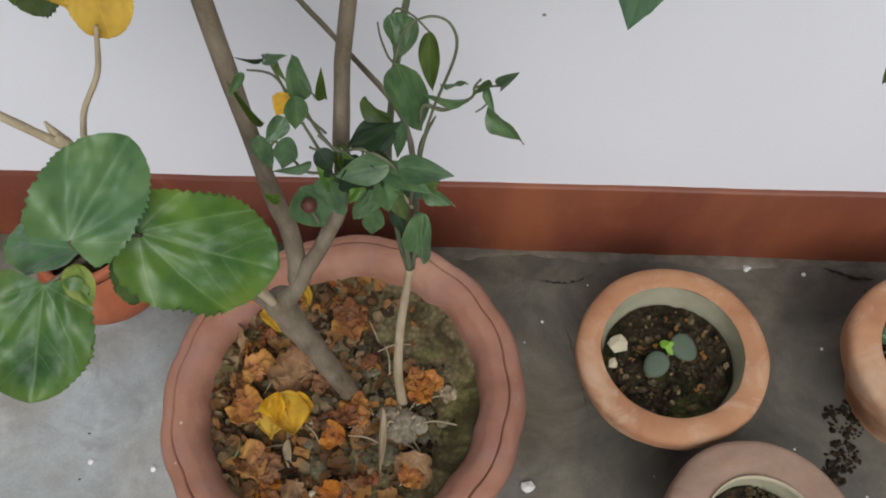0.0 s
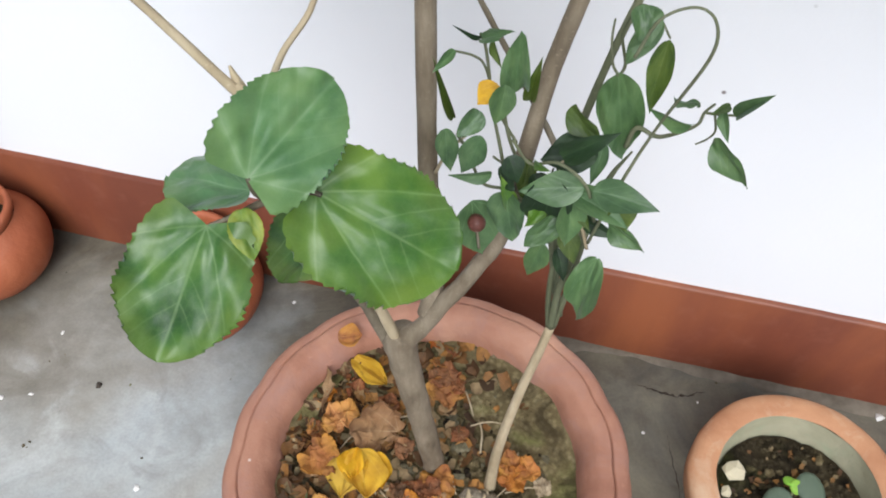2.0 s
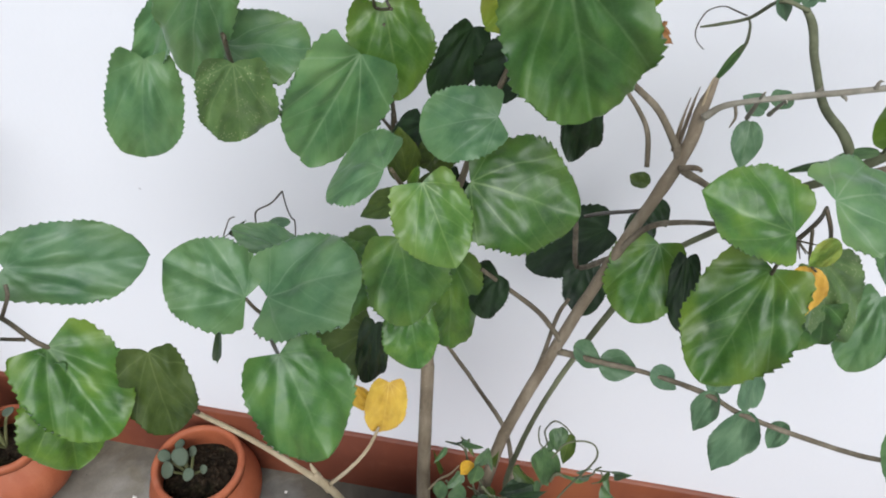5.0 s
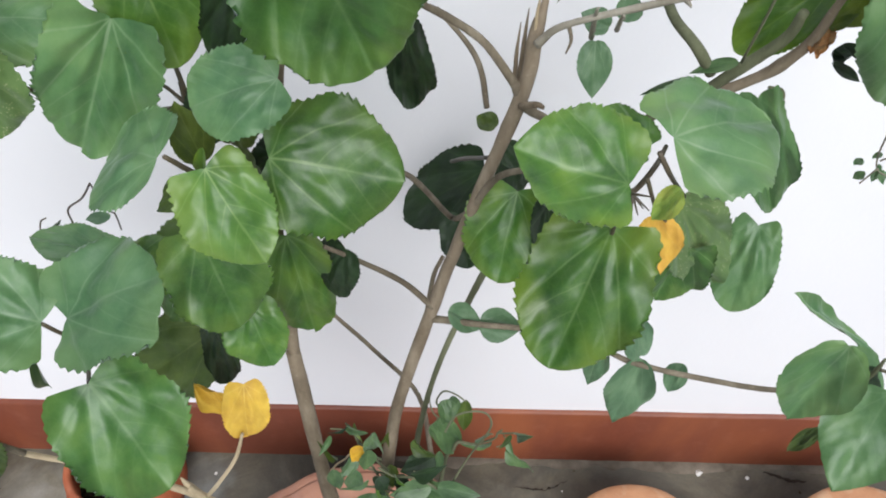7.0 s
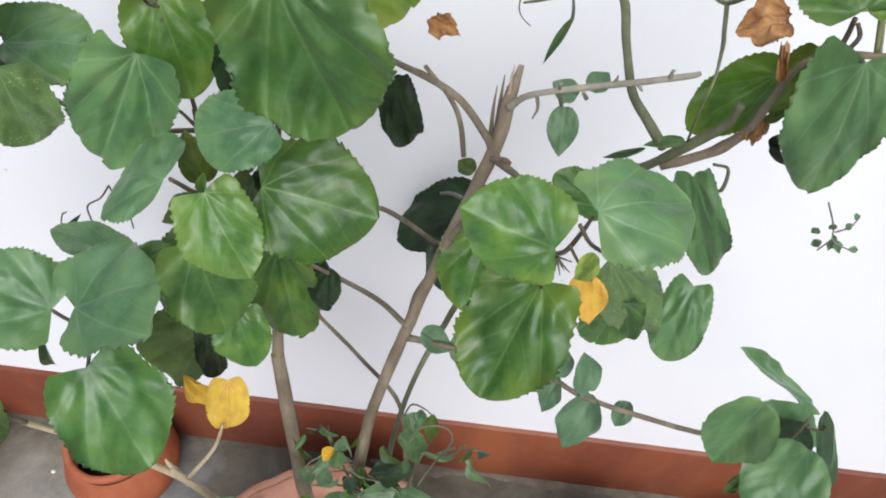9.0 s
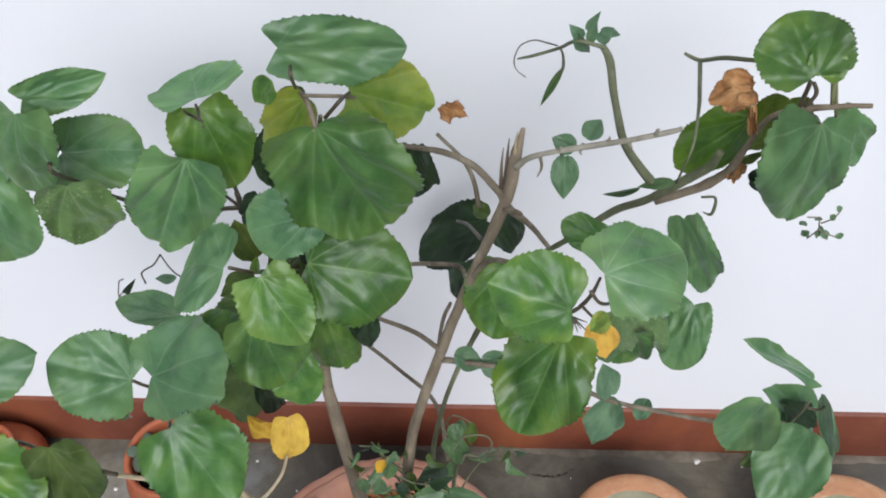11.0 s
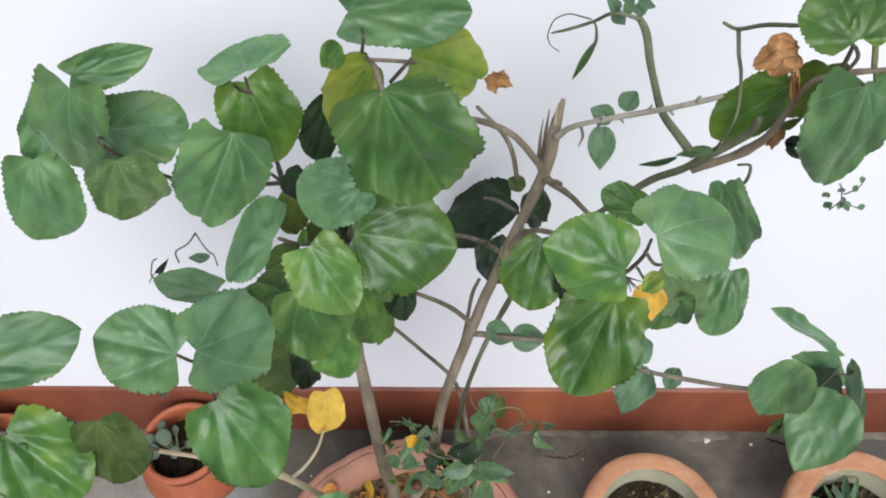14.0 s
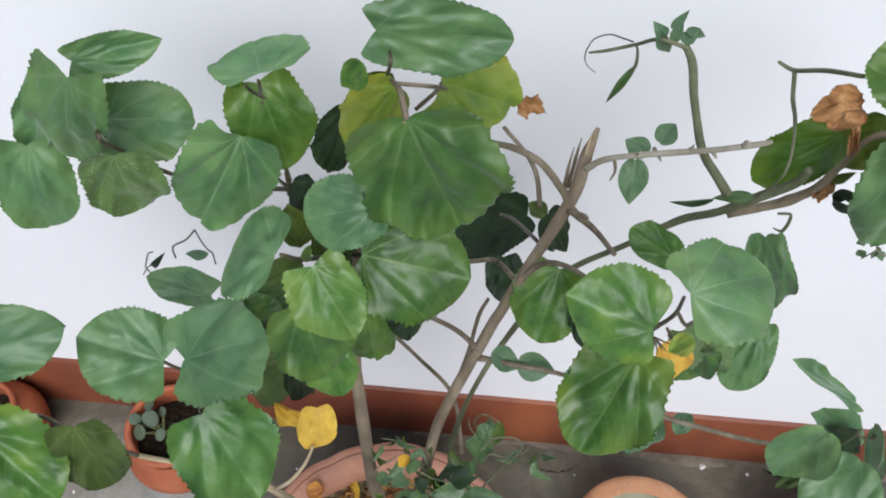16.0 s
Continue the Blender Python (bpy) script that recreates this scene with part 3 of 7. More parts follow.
def leaf_mesh(name, mat, seed, style, puff=1.0):
    """One leaf in its own plane: the stalk joins at the origin, the tip lies at y = 1, the blade is 2 wide, its face looks along z.
    Styles: broad (round, heart-shaped foot, saw-toothed edge), ovate (small, toothed), lance (long, smooth, pointed), smooth (egg-shaped, plain edge), crumpled (dry)."""
    rng = random.Random(seed)
    rows, cols = 66, 17
    teeth = {"broad": 17, "ovate": 9, "lance": 0, "smooth": 0, "crumpled": 6, "petal": 0}[style]
    bite = {"broad": 0.105, "ovate": 0.05, "lance": 0.0, "smooth": 0.0, "crumpled": 0.1, "petal": 0.0}[style]
    peak = {"broad": 0.40, "ovate": 0.42, "lance": 0.4, "smooth": 0.42, "crumpled": 0.4, "petal": 0.6}[style]
    foot = {"broad": 0.48, "ovate": 0.16, "lance": 0.05, "smooth": 0.08, "crumpled": 0.2, "petal": 0.2}[style]
    notch = {"broad": 0.10, "ovate": 0.02, "lance": 0.0, "smooth": 0.0, "crumpled": 0.05, "petal": 0.0}[style]
    fold = {"broad": rng.uniform(-0.22, 0.32), "ovate": rng.uniform(0.0, 0.3), "lance": rng.uniform(0.2, 0.45), "smooth": rng.uniform(0.1, 0.4), "crumpled": rng.uniform(-0.5, 0.7), "petal": rng.uniform(0.2, 0.6)}[style]
    curl = {"broad": rng.uniform(-0.42, -0.12), "ovate": rng.uniform(-0.2, 0.05), "lance": rng.uniform(-0.55, -0.1), "smooth": rng.uniform(-0.5, -0.05), "crumpled": rng.uniform(-0.5, 0.5), "petal": rng.uniform(-0.2, 0.3)}[style]
    wave = {"broad": 0.05, "ovate": 0.04, "lance": 0.03, "smooth": 0.08, "crumpled": 0.22, "petal": 0.12}[style]
    rise = {"broad": rng.uniform(0.034, 0.056), "ovate": 0.02, "lance": 0.014, "smooth": 0.018, "crumpled": 0.04, "petal": 0.02}[style]
    ph = rng.uniform(0, 6.28)
    skew = rng.uniform(-0.05, 0.05)
    lean = rng.uniform(-0.09, 0.09) if style == "broad" else 0.0
    a, b = 2.35, 0.74
    if style == "broad":
        peak, a, b, foot = BROAD_OUTLINES[seed % 6]
    tooth = [[rng.uniform(0.35, 1.25) for _ in range(teeth + 2)] for _ in range(2)]
    verts, faces, uvs = [], [], []
    for j in range(rows + 1):
        v = j / rows
        if v < peak:
            h = foot + (1 - foot) * math.sqrt(max(0.0, 1 - (1 - v / peak) ** 2))
        else:
            q = (v - peak) / (1 - peak)
            if style == "broad":
                h = max(0.0, 1 - q ** a) ** b
            elif style == "lance":
                h = (1 - q) ** 1.2 * (1 + 0.7 * q)
            else:
                h = max(0.0, 1 - q ** 1.6) ** 0.95
        for i in range(-cols, cols + 1):
            u = i / cols
            edge = 1.0
            if abs(i) == cols and teeth:
                f = (v * teeth) % 1.0
                edge = 1 - bite * (tooth[0 if i < 0 else 1][int(v * teeth)] * f if style != "crumpled" else rng.random() * 2)
            x = u * h * edge * (1 + (skew * u)) * (1 + lean * (1 if u > 0 else -1))
            if style == "broad":
                x += 0.085 * noise.noise(Vector((seed * 1.7 + (3 if u > 0 else 0), v * 3.1, 8.0))) * abs(u) ** 2 * (1 if u > 0 else -1) * min(1.0, 4 * h)
            if style == "lance":
                x += skew * 9 * v * v
            back = notch * abs(u) ** 0.8 * max(0.0, 1 - v / peak) ** 1.5
            y = v - back + 0.0
            w = u * h * (1 + (skew * u))
            z = fold * abs(w) ** 1.5 * 0.5 + curl * v * v
            z += wave * math.sin(ph + 7.5 * v + 1.3 * (1 if u > 0 else 2.2)) * u * u
            d, e = vein_distance(w, v, style)
            z += puff * rise * (1 - math.exp(-(d / 0.085) ** 2)) + 0.42 * puff ** 1.6 * rise * (1 - math.exp(-(e / 0.06) ** 2)) * (1 - math.exp(-(d / 0.07) ** 2))
            if style in ("broad", "ovate", "smooth"):
                z += 0.15 * noise.noise(Vector((w * 1.3 + seed * 3.1, v * 1.5, 1.5))) + 0.045 * noise.noise(Vector((w * 3.4 + seed, v * 4.1, 4.5))) + 0.006 * noise.noise(Vector((w * 8.5 + seed, v * 10.5, 2.5)))
            if style == "petal":
                z += 0.05 * math.sin(9 * u + ph) * v + 0.16 * noise.noise(Vector((x * 1.6 + seed, y * 1.7, 3)))
            if style == "crumpled":
                p = Vector((x * 2.2 + seed, y * 2.6, 0))
                z += 0.30 * noise.noise(p) + 0.22 * (0.5 - abs(noise.noise(p * 1.3 + Vector((3, 1, 2))))) + 0.07 * noise.noise(p * 3.3)
                x += 0.15 * noise.noise(p * 1.7 + Vector((0, 0, 5)))
                y += 0.12 * noise.noise(p * 1.9 + Vector((0, 0, 9)))
            verts.append((x, y, z))
            uvs.append((0.5 + 0.4 * x, 0.2 + 0.75 * y))
    w = 2 * cols + 1
    for j in range(rows):
        for i in range(w - 1):
            faces.append((j * w + i, j * w + i + 1, (j + 1) * w + i + 1, (j + 1) * w + i))
    me = mesh_of(name, verts, faces, mat, True, uvs)
    return me


LEAF_SHAPES = {}


def leaf(plant, base, tip, half, face, mat, style="broad", shape=0, name="leaf", label="", tilt=0.0, puff=1.0):
    """A blade from its stalk's end to its tip, half wide to each side, its upper face turned to the given way (tilt: degrees round its length; puff: how much it bulges between the veins)."""
    key = (mat.name, style, shape % 6, puff)
    if key not in LEAF_SHAPES:
        LEAF_SHAPES[key] = leaf_mesh(name, mat, shape % 6 + 6 * len(style), style, puff)
    b, t = Vector(base), Vector(tip)
    y = t - b
    length = y.length
    y.normalize()
    n = Vector(face).normalized()
    z = n - y * n.dot(y)
    if z.length < 0.05:
        z = y.orthogonal()
    z.normalize()
    x = y.cross(z)
    turn = tilt + 12 * math.sin(37.0 * (base[0] + 2 * tip[2]) * 9)
    half = half / math.cos(radians(turn - tilt))
    m = Matrix((x, y, z)).transposed().to_4x4() @ Matrix.Rotation(radians(turn), 4, 'Y')
    deep = 0.5 * (length + half)
    ob = new(name, LEAF_SHAPES[key])
    ob.parent = plant
    ob.matrix_local = plant.matrix_basis.inverted() @ Matrix.Translation(b) @ m @ Matrix.Diagonal((half, length, deep, 1))
    return tagged(ob, label)


def stem(plant, name, mat, *points, sides=10, knobs=0.12, label=""):
    o = plant.location
    pts = [(p[0] - o.x, p[1] - o.y, p[2] - o.z, p[3]) for p in points]
    return part(name, tube(name, pts, mat, sides, knobs, len(points)), plant, label)


def pad(plant, at, size, face, mat, name="leaf", label=""):
    """A thick, rounded succulent leaf."""
    bm = bmesh.new()
    bmesh.ops.create_uvsphere(bm, u_segments=14, v_segments=8, radius=1)
    for v in bm.verts:
        v.co.z *= 0.3
        v.co.x *= 0.85 + 0.1 * v.co.y
        v.co.z += 0.12 * (v.co.x ** 2 + v.co.y ** 2)
    me = bpy.data.meshes.new(name)
    bm.to_mesh(me)
    bm.free()
    me.materials.append(mat)
    me.polygons.foreach_set("use_smooth", [True] * len(me.polygons))
    ob = new(name, me)
    ob.parent = plant
    q = Vector(face).to_track_quat('Z', 'Y').to_matrix().to_4x4()
    ob.matrix_local = Matrix.Translation(Vector(at) - plant.location) @ q @ Matrix.Scale(size, 4)
    return tagged(ob, label)


# ---- the setting: house wall with a painted skirting band, cement floor ----
wall = tagged(new("wall_north", bevelled_box("wall_north", (-9, 0.006, -0.3), (9, 0.25, 3.2), WALL_PAINT)), "white painted plaster house wall with small stains", "wall", kind="structure")


def skirting_mesh():
    """A plastered band, slightly uneven along its upper edge."""
    verts, faces = [], []
    n = 900
    for i in range(n + 1):
        x = -9 + 18 * i / n
        e = 0.0012 * noise.noise(Vector((x * 9, 0, 0))) + 0.0007 * noise.noise(Vector((x * 40, 0, 3)))
        f = 0.0012 * noise.noise(Vector((x * 5, 7, 0)))
        verts += [(x, -0.003 + f, -0.05), (x, 0.0 + f, 0.1215 + e), (x, 0.0025 + f, 0.1245 + e), (x, 0.012, 0.125 + e)]
    for i in range(n):
        for k in range(3):
            b = 4 * i + k
            faces.append((b, b + 4, b + 5, b + 1))
    return mesh_of("skirting", verts, faces, SKIRT_PAINT)


# Near-black box a few millimetres proud of the skirting behind the far pot.
tagged(new("trim", bevelled_box("trim", (-1.0, -0.0065, -0.02), (-0.572, 0.006, 0.1262), NEAR_BLACK, 0.002)), "near-black strip over a stretch of the skirting band", "skirting", kind="structure")
tagged(new("baseboard", skirting_mesh()), "red oxide painted skirting band along the wall foot", "skirting", kind="structure")


def mortar_mesh():
    """An uneven fillet of dusty mortar smeared along the foot of the skirting."""
    verts, faces = [], []
    n = 260
    for i in range(n + 1):
        x = 0.12 + 0.95 * i / n
        e = max(0.0, 0.55 + noise.noise(Vector((x * 9, 2, 0))) + 0.5 * noise.noise(Vector((x * 45, 5, 0)))) * min(1.0, i / 20, (n - i) / 20)
        w, h = 0.003 + 0.011 * e, 0.0012 + 0.003 * e
        verts += [(x, 0.001, h), (x, -0.003 - 0.4 * w, 0.8 * h), (x, -0.003 - w, 0.0006), (x, -0.004 - w, -0.004)]
    for i in range(n):
        for k in range(3):
            b = 4 * i + k
            faces.append((b, b + 1, b + 5, b + 4))
    return mesh_of("mortar", verts, faces, MORTAR)


tagged(new("trim", mortar_mesh()), "dusty mortar smeared along the foot of the skirting", "mortar", kind="structure")


def floor_mesh():
    """One sheet: finely uneven near the pots, coarse out to the horizon."""
    xs = [-400, -60, -12, -4] + [-2 + 0.04 * i for i in range(101)] + [4, 12, 60, 400]
    ys = [-400, -60, -12, -4] + [-2 + 0.04 * i for i in range(51)] + [0.02, 0.3]
    verts = []
    for y in ys:
        for x in xs:
            near = abs(x) <= 2.01 and -2.01 <= y <= 0.05
            z = 0.0015 * noise.noise(Vector((x * 4, y * 4, 1))) if near else 0.0
            verts.append((x, y, z))
    w = len(xs)
    faces = [(j * w + i, j * w + i + 1, (j + 1) * w + i + 1, (j + 1) * w + i) for j in range(len(ys) - 1) for i in range(w - 1)]
    return mesh_of("floor", verts, faces, CEMENT)


floor = tagged(new("floor", floor_mesh()), "worn grey cement floor with pale patches, stains and painted-in pot shade", "floor", kind="structure")


# ---- pots ----
def scalloped_pot(at, label, outer, inner, high, lobes, lobe, body_mat, rim_mat, soil_mat, soil_z, seed, turn=0.0):
    pot = thing("flower_pot", at, label, "plant pot", "clay pots along the wall")
    pot.rotation_euler.z = radians(turn)
    o, i, h = outer, inner, high
    body = rounded([(0.002, 0.004), (o * 0.60, 0.0), (o * 0.64, 0.004), (o * 0.78, h * 0.42), (o * 0.86, h * 0.72), (o * 0.88, h * 0.80)], 4)
    part("body", lathe("body", body, body_mat, 96, lobes, lobe * 0.4, h * 0.3, 0.012, seed), pot)
    rim = rounded([(i * 0.93, h * 0.52), (i * 0.955, h * 0.78), (i * 0.985, h * 0.93), (i * 1.05, h * 1.0), (i * 1.10, h * 1.02), (o * 0.905, h * 1.02)], 4)
    rim += [(o * 0.908, h * 0.985), (o * 0.913, h * 0.985)]
    rim += rounded([(o * 0.916, h * 1.014), (o * 0.972, h * 0.995), (o * 1.0, h * 0.93), (o * 0.995, h * 0.80), (o * 0.96, h * 0.735), (o * 0.87, h * 0.72)], 4)
    part("rim", lathe("rim", rim, rim_mat, 144, lobes, lobe, h * 0.7, 0.010, seed + 3), pot, "wide scalloped rim with a hairline groove")
    soil = part("soil", soil_disc("soil", i * 0.978, soil_mat, 0.0055, seed, lift=0.011), pot)
    soil.location.z = soil_z
    return pot


def collar_pot(at, label, outer, inner, high, clay, inside, soil_mat, soil_z, seed, ring=None):
    pot = thing("flower_pot", at, label, "plant pot", "clay pots along the wall")
    o, i, h = outer, inner, high
    body = rounded([(0.002, 0.003), (o * 0.60, 0.0), (o * 0.64, 0.005), (o * 0.78, h * 0.5), (o * 0.86, h * 0.74)], 4)
    part("body", lathe("body", body, clay, 72, wobble=0.014, seed=seed), pot)
    rim = rounded([(i * 1.0, h * 0.985), (i * 1.07, h * 1.0), (o * 0.90, h * 1.005), (o * 0.985, h * 0.96), (o * 1.0, h * 0.86), (o * 0.985, h * 0.74), (o * 0.93, h * 0.69), (o * 0.84, h * 0.70)], 5)
    part("rim", lathe("rim", rim, clay, 96, wobble=0.016, seed=seed + 2), pot, "thick rolled clay rim")
    wall_in = rounded([(i * 0.86, soil_z - 0.012), (i * 0.92, h * 0.6), (i * 0.985, h * 0.9), (i * 1.0, h * 0.985)], 4)
    part("inner_wall", lathe("inner_wall", wall_in, inside, 72, wobble=0.014, seed=seed + 5), pot, "inner face with a pale green film")
    if ring:
        edge = rounded([(i * 0.99, h * 0.95), (i * 0.985, h * 1.0), (i * 1.0, h * 1.03), (i * 1.02, h * 1.0)], 4)
        part("lip", lathe("lip", edge, ring, 72, wobble=0.008, seed=seed), pot, "thin pale inner lip")
    soil = part("soil", soil_disc("soil", i * 0.93, soil_mat, 0.0045, seed), pot)
    soil.location.z = soil_z
    return pot


def belly_pot(at, label, mouth, belly, high, clay, soil_mat, seed):
    pot = thing("flower_pot", at, label, "plant pot", "clay pots along the wall")
    m, b, h = mouth, belly, high
    body = rounded([(0.002, 0.003), (b * 0.52, 0.0), (b * 0.60, 0.005), (b * 0.90, h * 0.24), (b * 1.0, h * 0.46), (b * 0.93, h * 0.68), (m * 0.98, h * 0.87)], 5)
    part("body", lathe("body", body, clay, 72, wobble=0.010, seed=seed), pot)
    rim = rounded([(m * 0.90, h * 0.58), (m * 0.84, h * 0.84), (m * 0.85, h * 0.97), (m * 0.93, h * 1.0), (m * 1.0, h * 0.975), (m * 1.0, h * 0.925), (m * 0.95, h * 0.865), (m * 0.9, h * 0.86)], 5)
    part("rim", lathe("rim", rim, clay, 72, wobble=0.012, seed=seed + 2), pot, "turned-out rim")
    soil = part("soil", soil_disc("soil", m * 0.93, soil_mat, 0.005, seed), pot)
    soil.location.z = h * 0.66
    return pot


main_pot = scalloped_pot((0.119, -0.232, 0), "large pinkish clay pot with a scalloped rim, full of dry leaves", 0.1575, 0.1225, 0.153, 16, 0.0028, PINK_CLAY, PINK_CLAY, MUD, 0.120, 1)
sprout_pot = collar_pot((0.414, -0.157, 0), "small orange clay pot holding a single seedling", 0.0888, 0.0655, 0.095, ORANGE_CLAY, LIMED_CLAY, DAMP_SOIL, 0.066, 11)
grey_pot = collar_pot((0.474, -0.321, 0), "weathered grey clay pot with a pale inner lip", 0.081, 0.0475, 0.103, GREY_CLAY, LIMED_CLAY, DARK_SOIL, 0.081, 21, PALE_CLAY)
side_pot = collar_pot((0.658, -0.156, 0), "small rough orange clay pot with a pale weed", 0.0888, 0.0612, 0.108, ORANGE_CLAY, LIMED_CLAY, DARK_SOIL, 0.074, 31)
succulent_pot = belly_pot((-0.186, -0.065, 0), "round-bellied terracotta pot with a small succulent", 0.0565, 0.070, 0.110, FRESH_CLAY, DARK_SOIL, 41)
trailing_pot = belly_pot((-0.441, -0.074, 0), "round-bellied terracotta pot with a spilling succulent", 0.049, 0.070, 0.107, FRESH_CLAY, DARK_SOIL, 51)
far_pot = scalloped_pot((-0.688, -0.186, 0), "large clay pot with a deeply scalloped pinkish rim", 0.168, 0.118, 0.145, 9, 0.011, FRESH_CLAY, DUSTY_CLAY, MUD, 0.10, 61, 14.0)


# ---- the hibiscus shrub in the large pot ----
shrub = thing("hibiscus_shrub", (0.123, -0.225, 0.104), "leafy hibiscus shrub with broad green and yellowing leaves", "shrub")
stem(shrub, "trunk", BARK, (0.122, -0.224, 0.101, 0.0098), (0.122, -0.226, 0.141, 0.0088), (0.117, -0.234, 0.242, 0.0086), (0.112, -0.239, 0.323, 0.0100), (0.114, -0.239, 0.340, 0.0088), knobs=0.14, sides=14, label="thick grey-brown trunk")
stem(shrub, "limb", BARK, (0.112, -0.239, 0.328, 0.0080), (0.124, -0.238, 0.346, 0.0058), (0.138, -0.233, 0.370, 0.0052), (0.153, -0.225, 0.395, 0.0047), (0.166, -0.215, 0.424, 0.0044), (0.180, -0.195, 0.512, 0.0042), (0.207, -0.183, 0.618, 0.0036), (0.228, -0.176, 0.692, 0.0032), (0.248, -0.168, 0.755, 0.0033), (0.252, -0.160, 0.777, 0.0034), (0.256, -0.153, 0.793, 0.0012), knobs=0.16, sides=12, label="main limb with a broken, splintered end")
stem(shrub, "splinter", BARK, (0.247, -0.155, 0.750, 0.0013), (0.248, -0.155, 0.773, 0.0009), (0.249, -0.156, 0.789, 0.0002), knobs=0.2, sides=6)
stem(shrub, "splinter", BARK, (0.245, -0.157, 0.750, 0.0013), (0.245, -0.157, 0.768, 0.0008), (0.246, -0.157, 0.783, 0.0002), knobs=0.2, sides=6)
stem(shrub, "splinter", STRAW_BARK, (0.252, -0.160, 0.772, 0.0009), (0.252, -0.160, 0.789, 0.0007), (0.253, -0.160, 0.798, 0.0002), knobs=0.2, sides=6)
stem(shrub, "limb", BARK, (0.129, -0.234, 0.357, 0.0064), (0.131, -0.228, 0.373, 0.0060), (0.131, -0.222, 0.397, 0.0056), (0.126, -0.213, 0.440, 0.0052), (0.126, -0.199, 0.589, 0.0042), sides=12)
stem(shrub, "limb", BARK, (0.126, -0.200, 0.583, 0.0042), (0.124, -0.175, 0.622, 0.0025), (0.131, -0.175, 0.688, 0.0021), (0.146, -0.183, 0.759, 0.0017), (0.162, -0.199, 0.821, 0.0012), (0.176, -0.226, 0.874, 0.0009))
stem(shrub, "branch", STRAW_BARK, (0.112, -0.241, 0.328, 0.0036), (0.098, -0.250, 0.415, 0.0029), (0.080, -0.259, 0.503, 0.0026), (0.062, -0.257, 0.529, 0.0027), knobs=0.2, sides=8)
stem(shrub, "branch", STRAW_BARK, (0.070, -0.258, 0.519, 0.0027), (0.057, -0.259, 0.535, 0.0021), (0.031, -0.266, 0.578, 0.0018), (0.006, -0.274, 0.614, 0.0015), knobs=0.2, sides=8)
stem(shrub, "branch", TWIG_BARK, (0.008, -0.274, 0.614, 0.0015), (-0.011, -0.278, 0.647, 0.0013), (-0.046, -0.266, 0.644, 0.0014), (-0.045, -0.295, 0.690, 0.0013), (-0.066, -0.291, 0.702, 0.0013), (-0.065, -0.305, 0.731, 0.0008), knobs=0.2, sides=8)
stem(shrub, "stub", STRAW_BARK, (0.071, -0.258, 0.512, 0.0026), (0.062, -0.255, 0.529, 0.0019), (0.059, -0.253, 0.535, 0.0006), knobs=0.3, sides=6)
stem(shrub, "petiole", STRAW_BARK, (0.073, -0.258, 0.522, 0.0015), (0.088, -0.261, 0.552, 0.0013), (0.099, -0.254, 0.568, 0.0012), (0.106, -0.249, 0.588, 0.0009), knobs=0.1, sides=6)
leaf(shrub, (0.110, -0.235, 0.616), (0.109, -0.255, 0.584), 0.0126, (0.23, -0.39, 0.89), YELLOW_LEAF, "broad", 2, label="hanging bright yellow leaf", tilt=14)
leaf(shrub, (0.096, -0.231, 0.578), (0.079, -0.227, 0.605), 0.0068, (0.05, -0.6, 0.79), YELLOW_LEAF, "petal", 2, label="curled yellow lobe of a wilting leaf", tilt=-18)
stem(shrub, "branch", TWIG_BARK, (0.206, -0.185, 0.617, 0.0019), (0.191, -0.184, 0.638, 0.0016), (0.171, -0.186, 0.658, 0.0014), (0.155, -0.192, 0.678, 0.0011), sides=8)
stem(shrub, "branch", TWIG_BARK, (0.196, -0.150, 0.330, 0.0024), (0.183, -0.104, 0.360, 0.0022), (0.152, -0.098, 0.420, 0.0019), (0.121, -0.098, 0.480, 0.0017), (0.101, -0.098, 0.520, 0.0015), (0.085, -0.104, 0.552, 0.0012), knobs=0.16, sides=8)
stem(shrub, "branch", TWIG_BARK, (0.190, -0.186, 0.548, 0.0017), (0.199, -0.160, 0.566, 0.0015), (0.204, -0.146, 0.591, 0.0014), (0.210, -0.137, 0.601, 0.0012), sides=8)
stem(shrub, "branch", TWIG_BARK, (0.226, -0.177, 0.687, 0.0017), (0.214, -0.102, 0.596, 0.0019), (0.200, -0.192, 0.728, 0.0013), (0.187, -0.205, 0.743, 0.0009), sides=8)
stem(shrub, "branch", TWIG_BARK, (0.227, -0.176, 0.690, 0.0019), (0.238, -0.183, 0.718, 0.0016), (0.250, -0.201, 0.742, 0.0014), (0.262, -0.236, 0.776, 0.0011), (0.272, -0.269, 0.803, 0.0009), sides=8)
stem(shrub, "petiole", DARK_STALK, (0.272, -0.269, 0.803, 0.0009), (0.278, -0.262, 0.797, 0.0010), (0.282, -0.263, 0.809, 0.0009), (0.286, -0.255, 0.809, 0.0007), sides=7)
stem(shrub, "branch", TWIG_BARK, (0.246, -0.168, 0.757, 0.0022), (0.232, -0.168, 0.780, 0.0018), (0.218, -0.172, 0.795, 0.0016), (0.205, -0.184, 0.812, 0.0012), (0.193, -0.204, 0.836, 0.0010), knobs=0.18, sides=8)
stem(shrub, "branch", TWIG_BARK, (0.233, -0.165, 0.744, 0.0013), (0.230, -0.159, 0.760, 0.0013), (0.224, -0.151, 0.768, 0.0012), (0.211, -0.146, 0.782, 0.0011), knobs=0.15, sides=8)
stem(shrub, "branch", TWIG_BARK, (0.244, -0.168, 0.761, 0.0022), (0.249, -0.170, 0.750, 0.0023), (0.260, -0.183, 0.752, 0.0015), (0.269, -0.201, 0.757, 0.0013), knobs=0.18, sides=8)
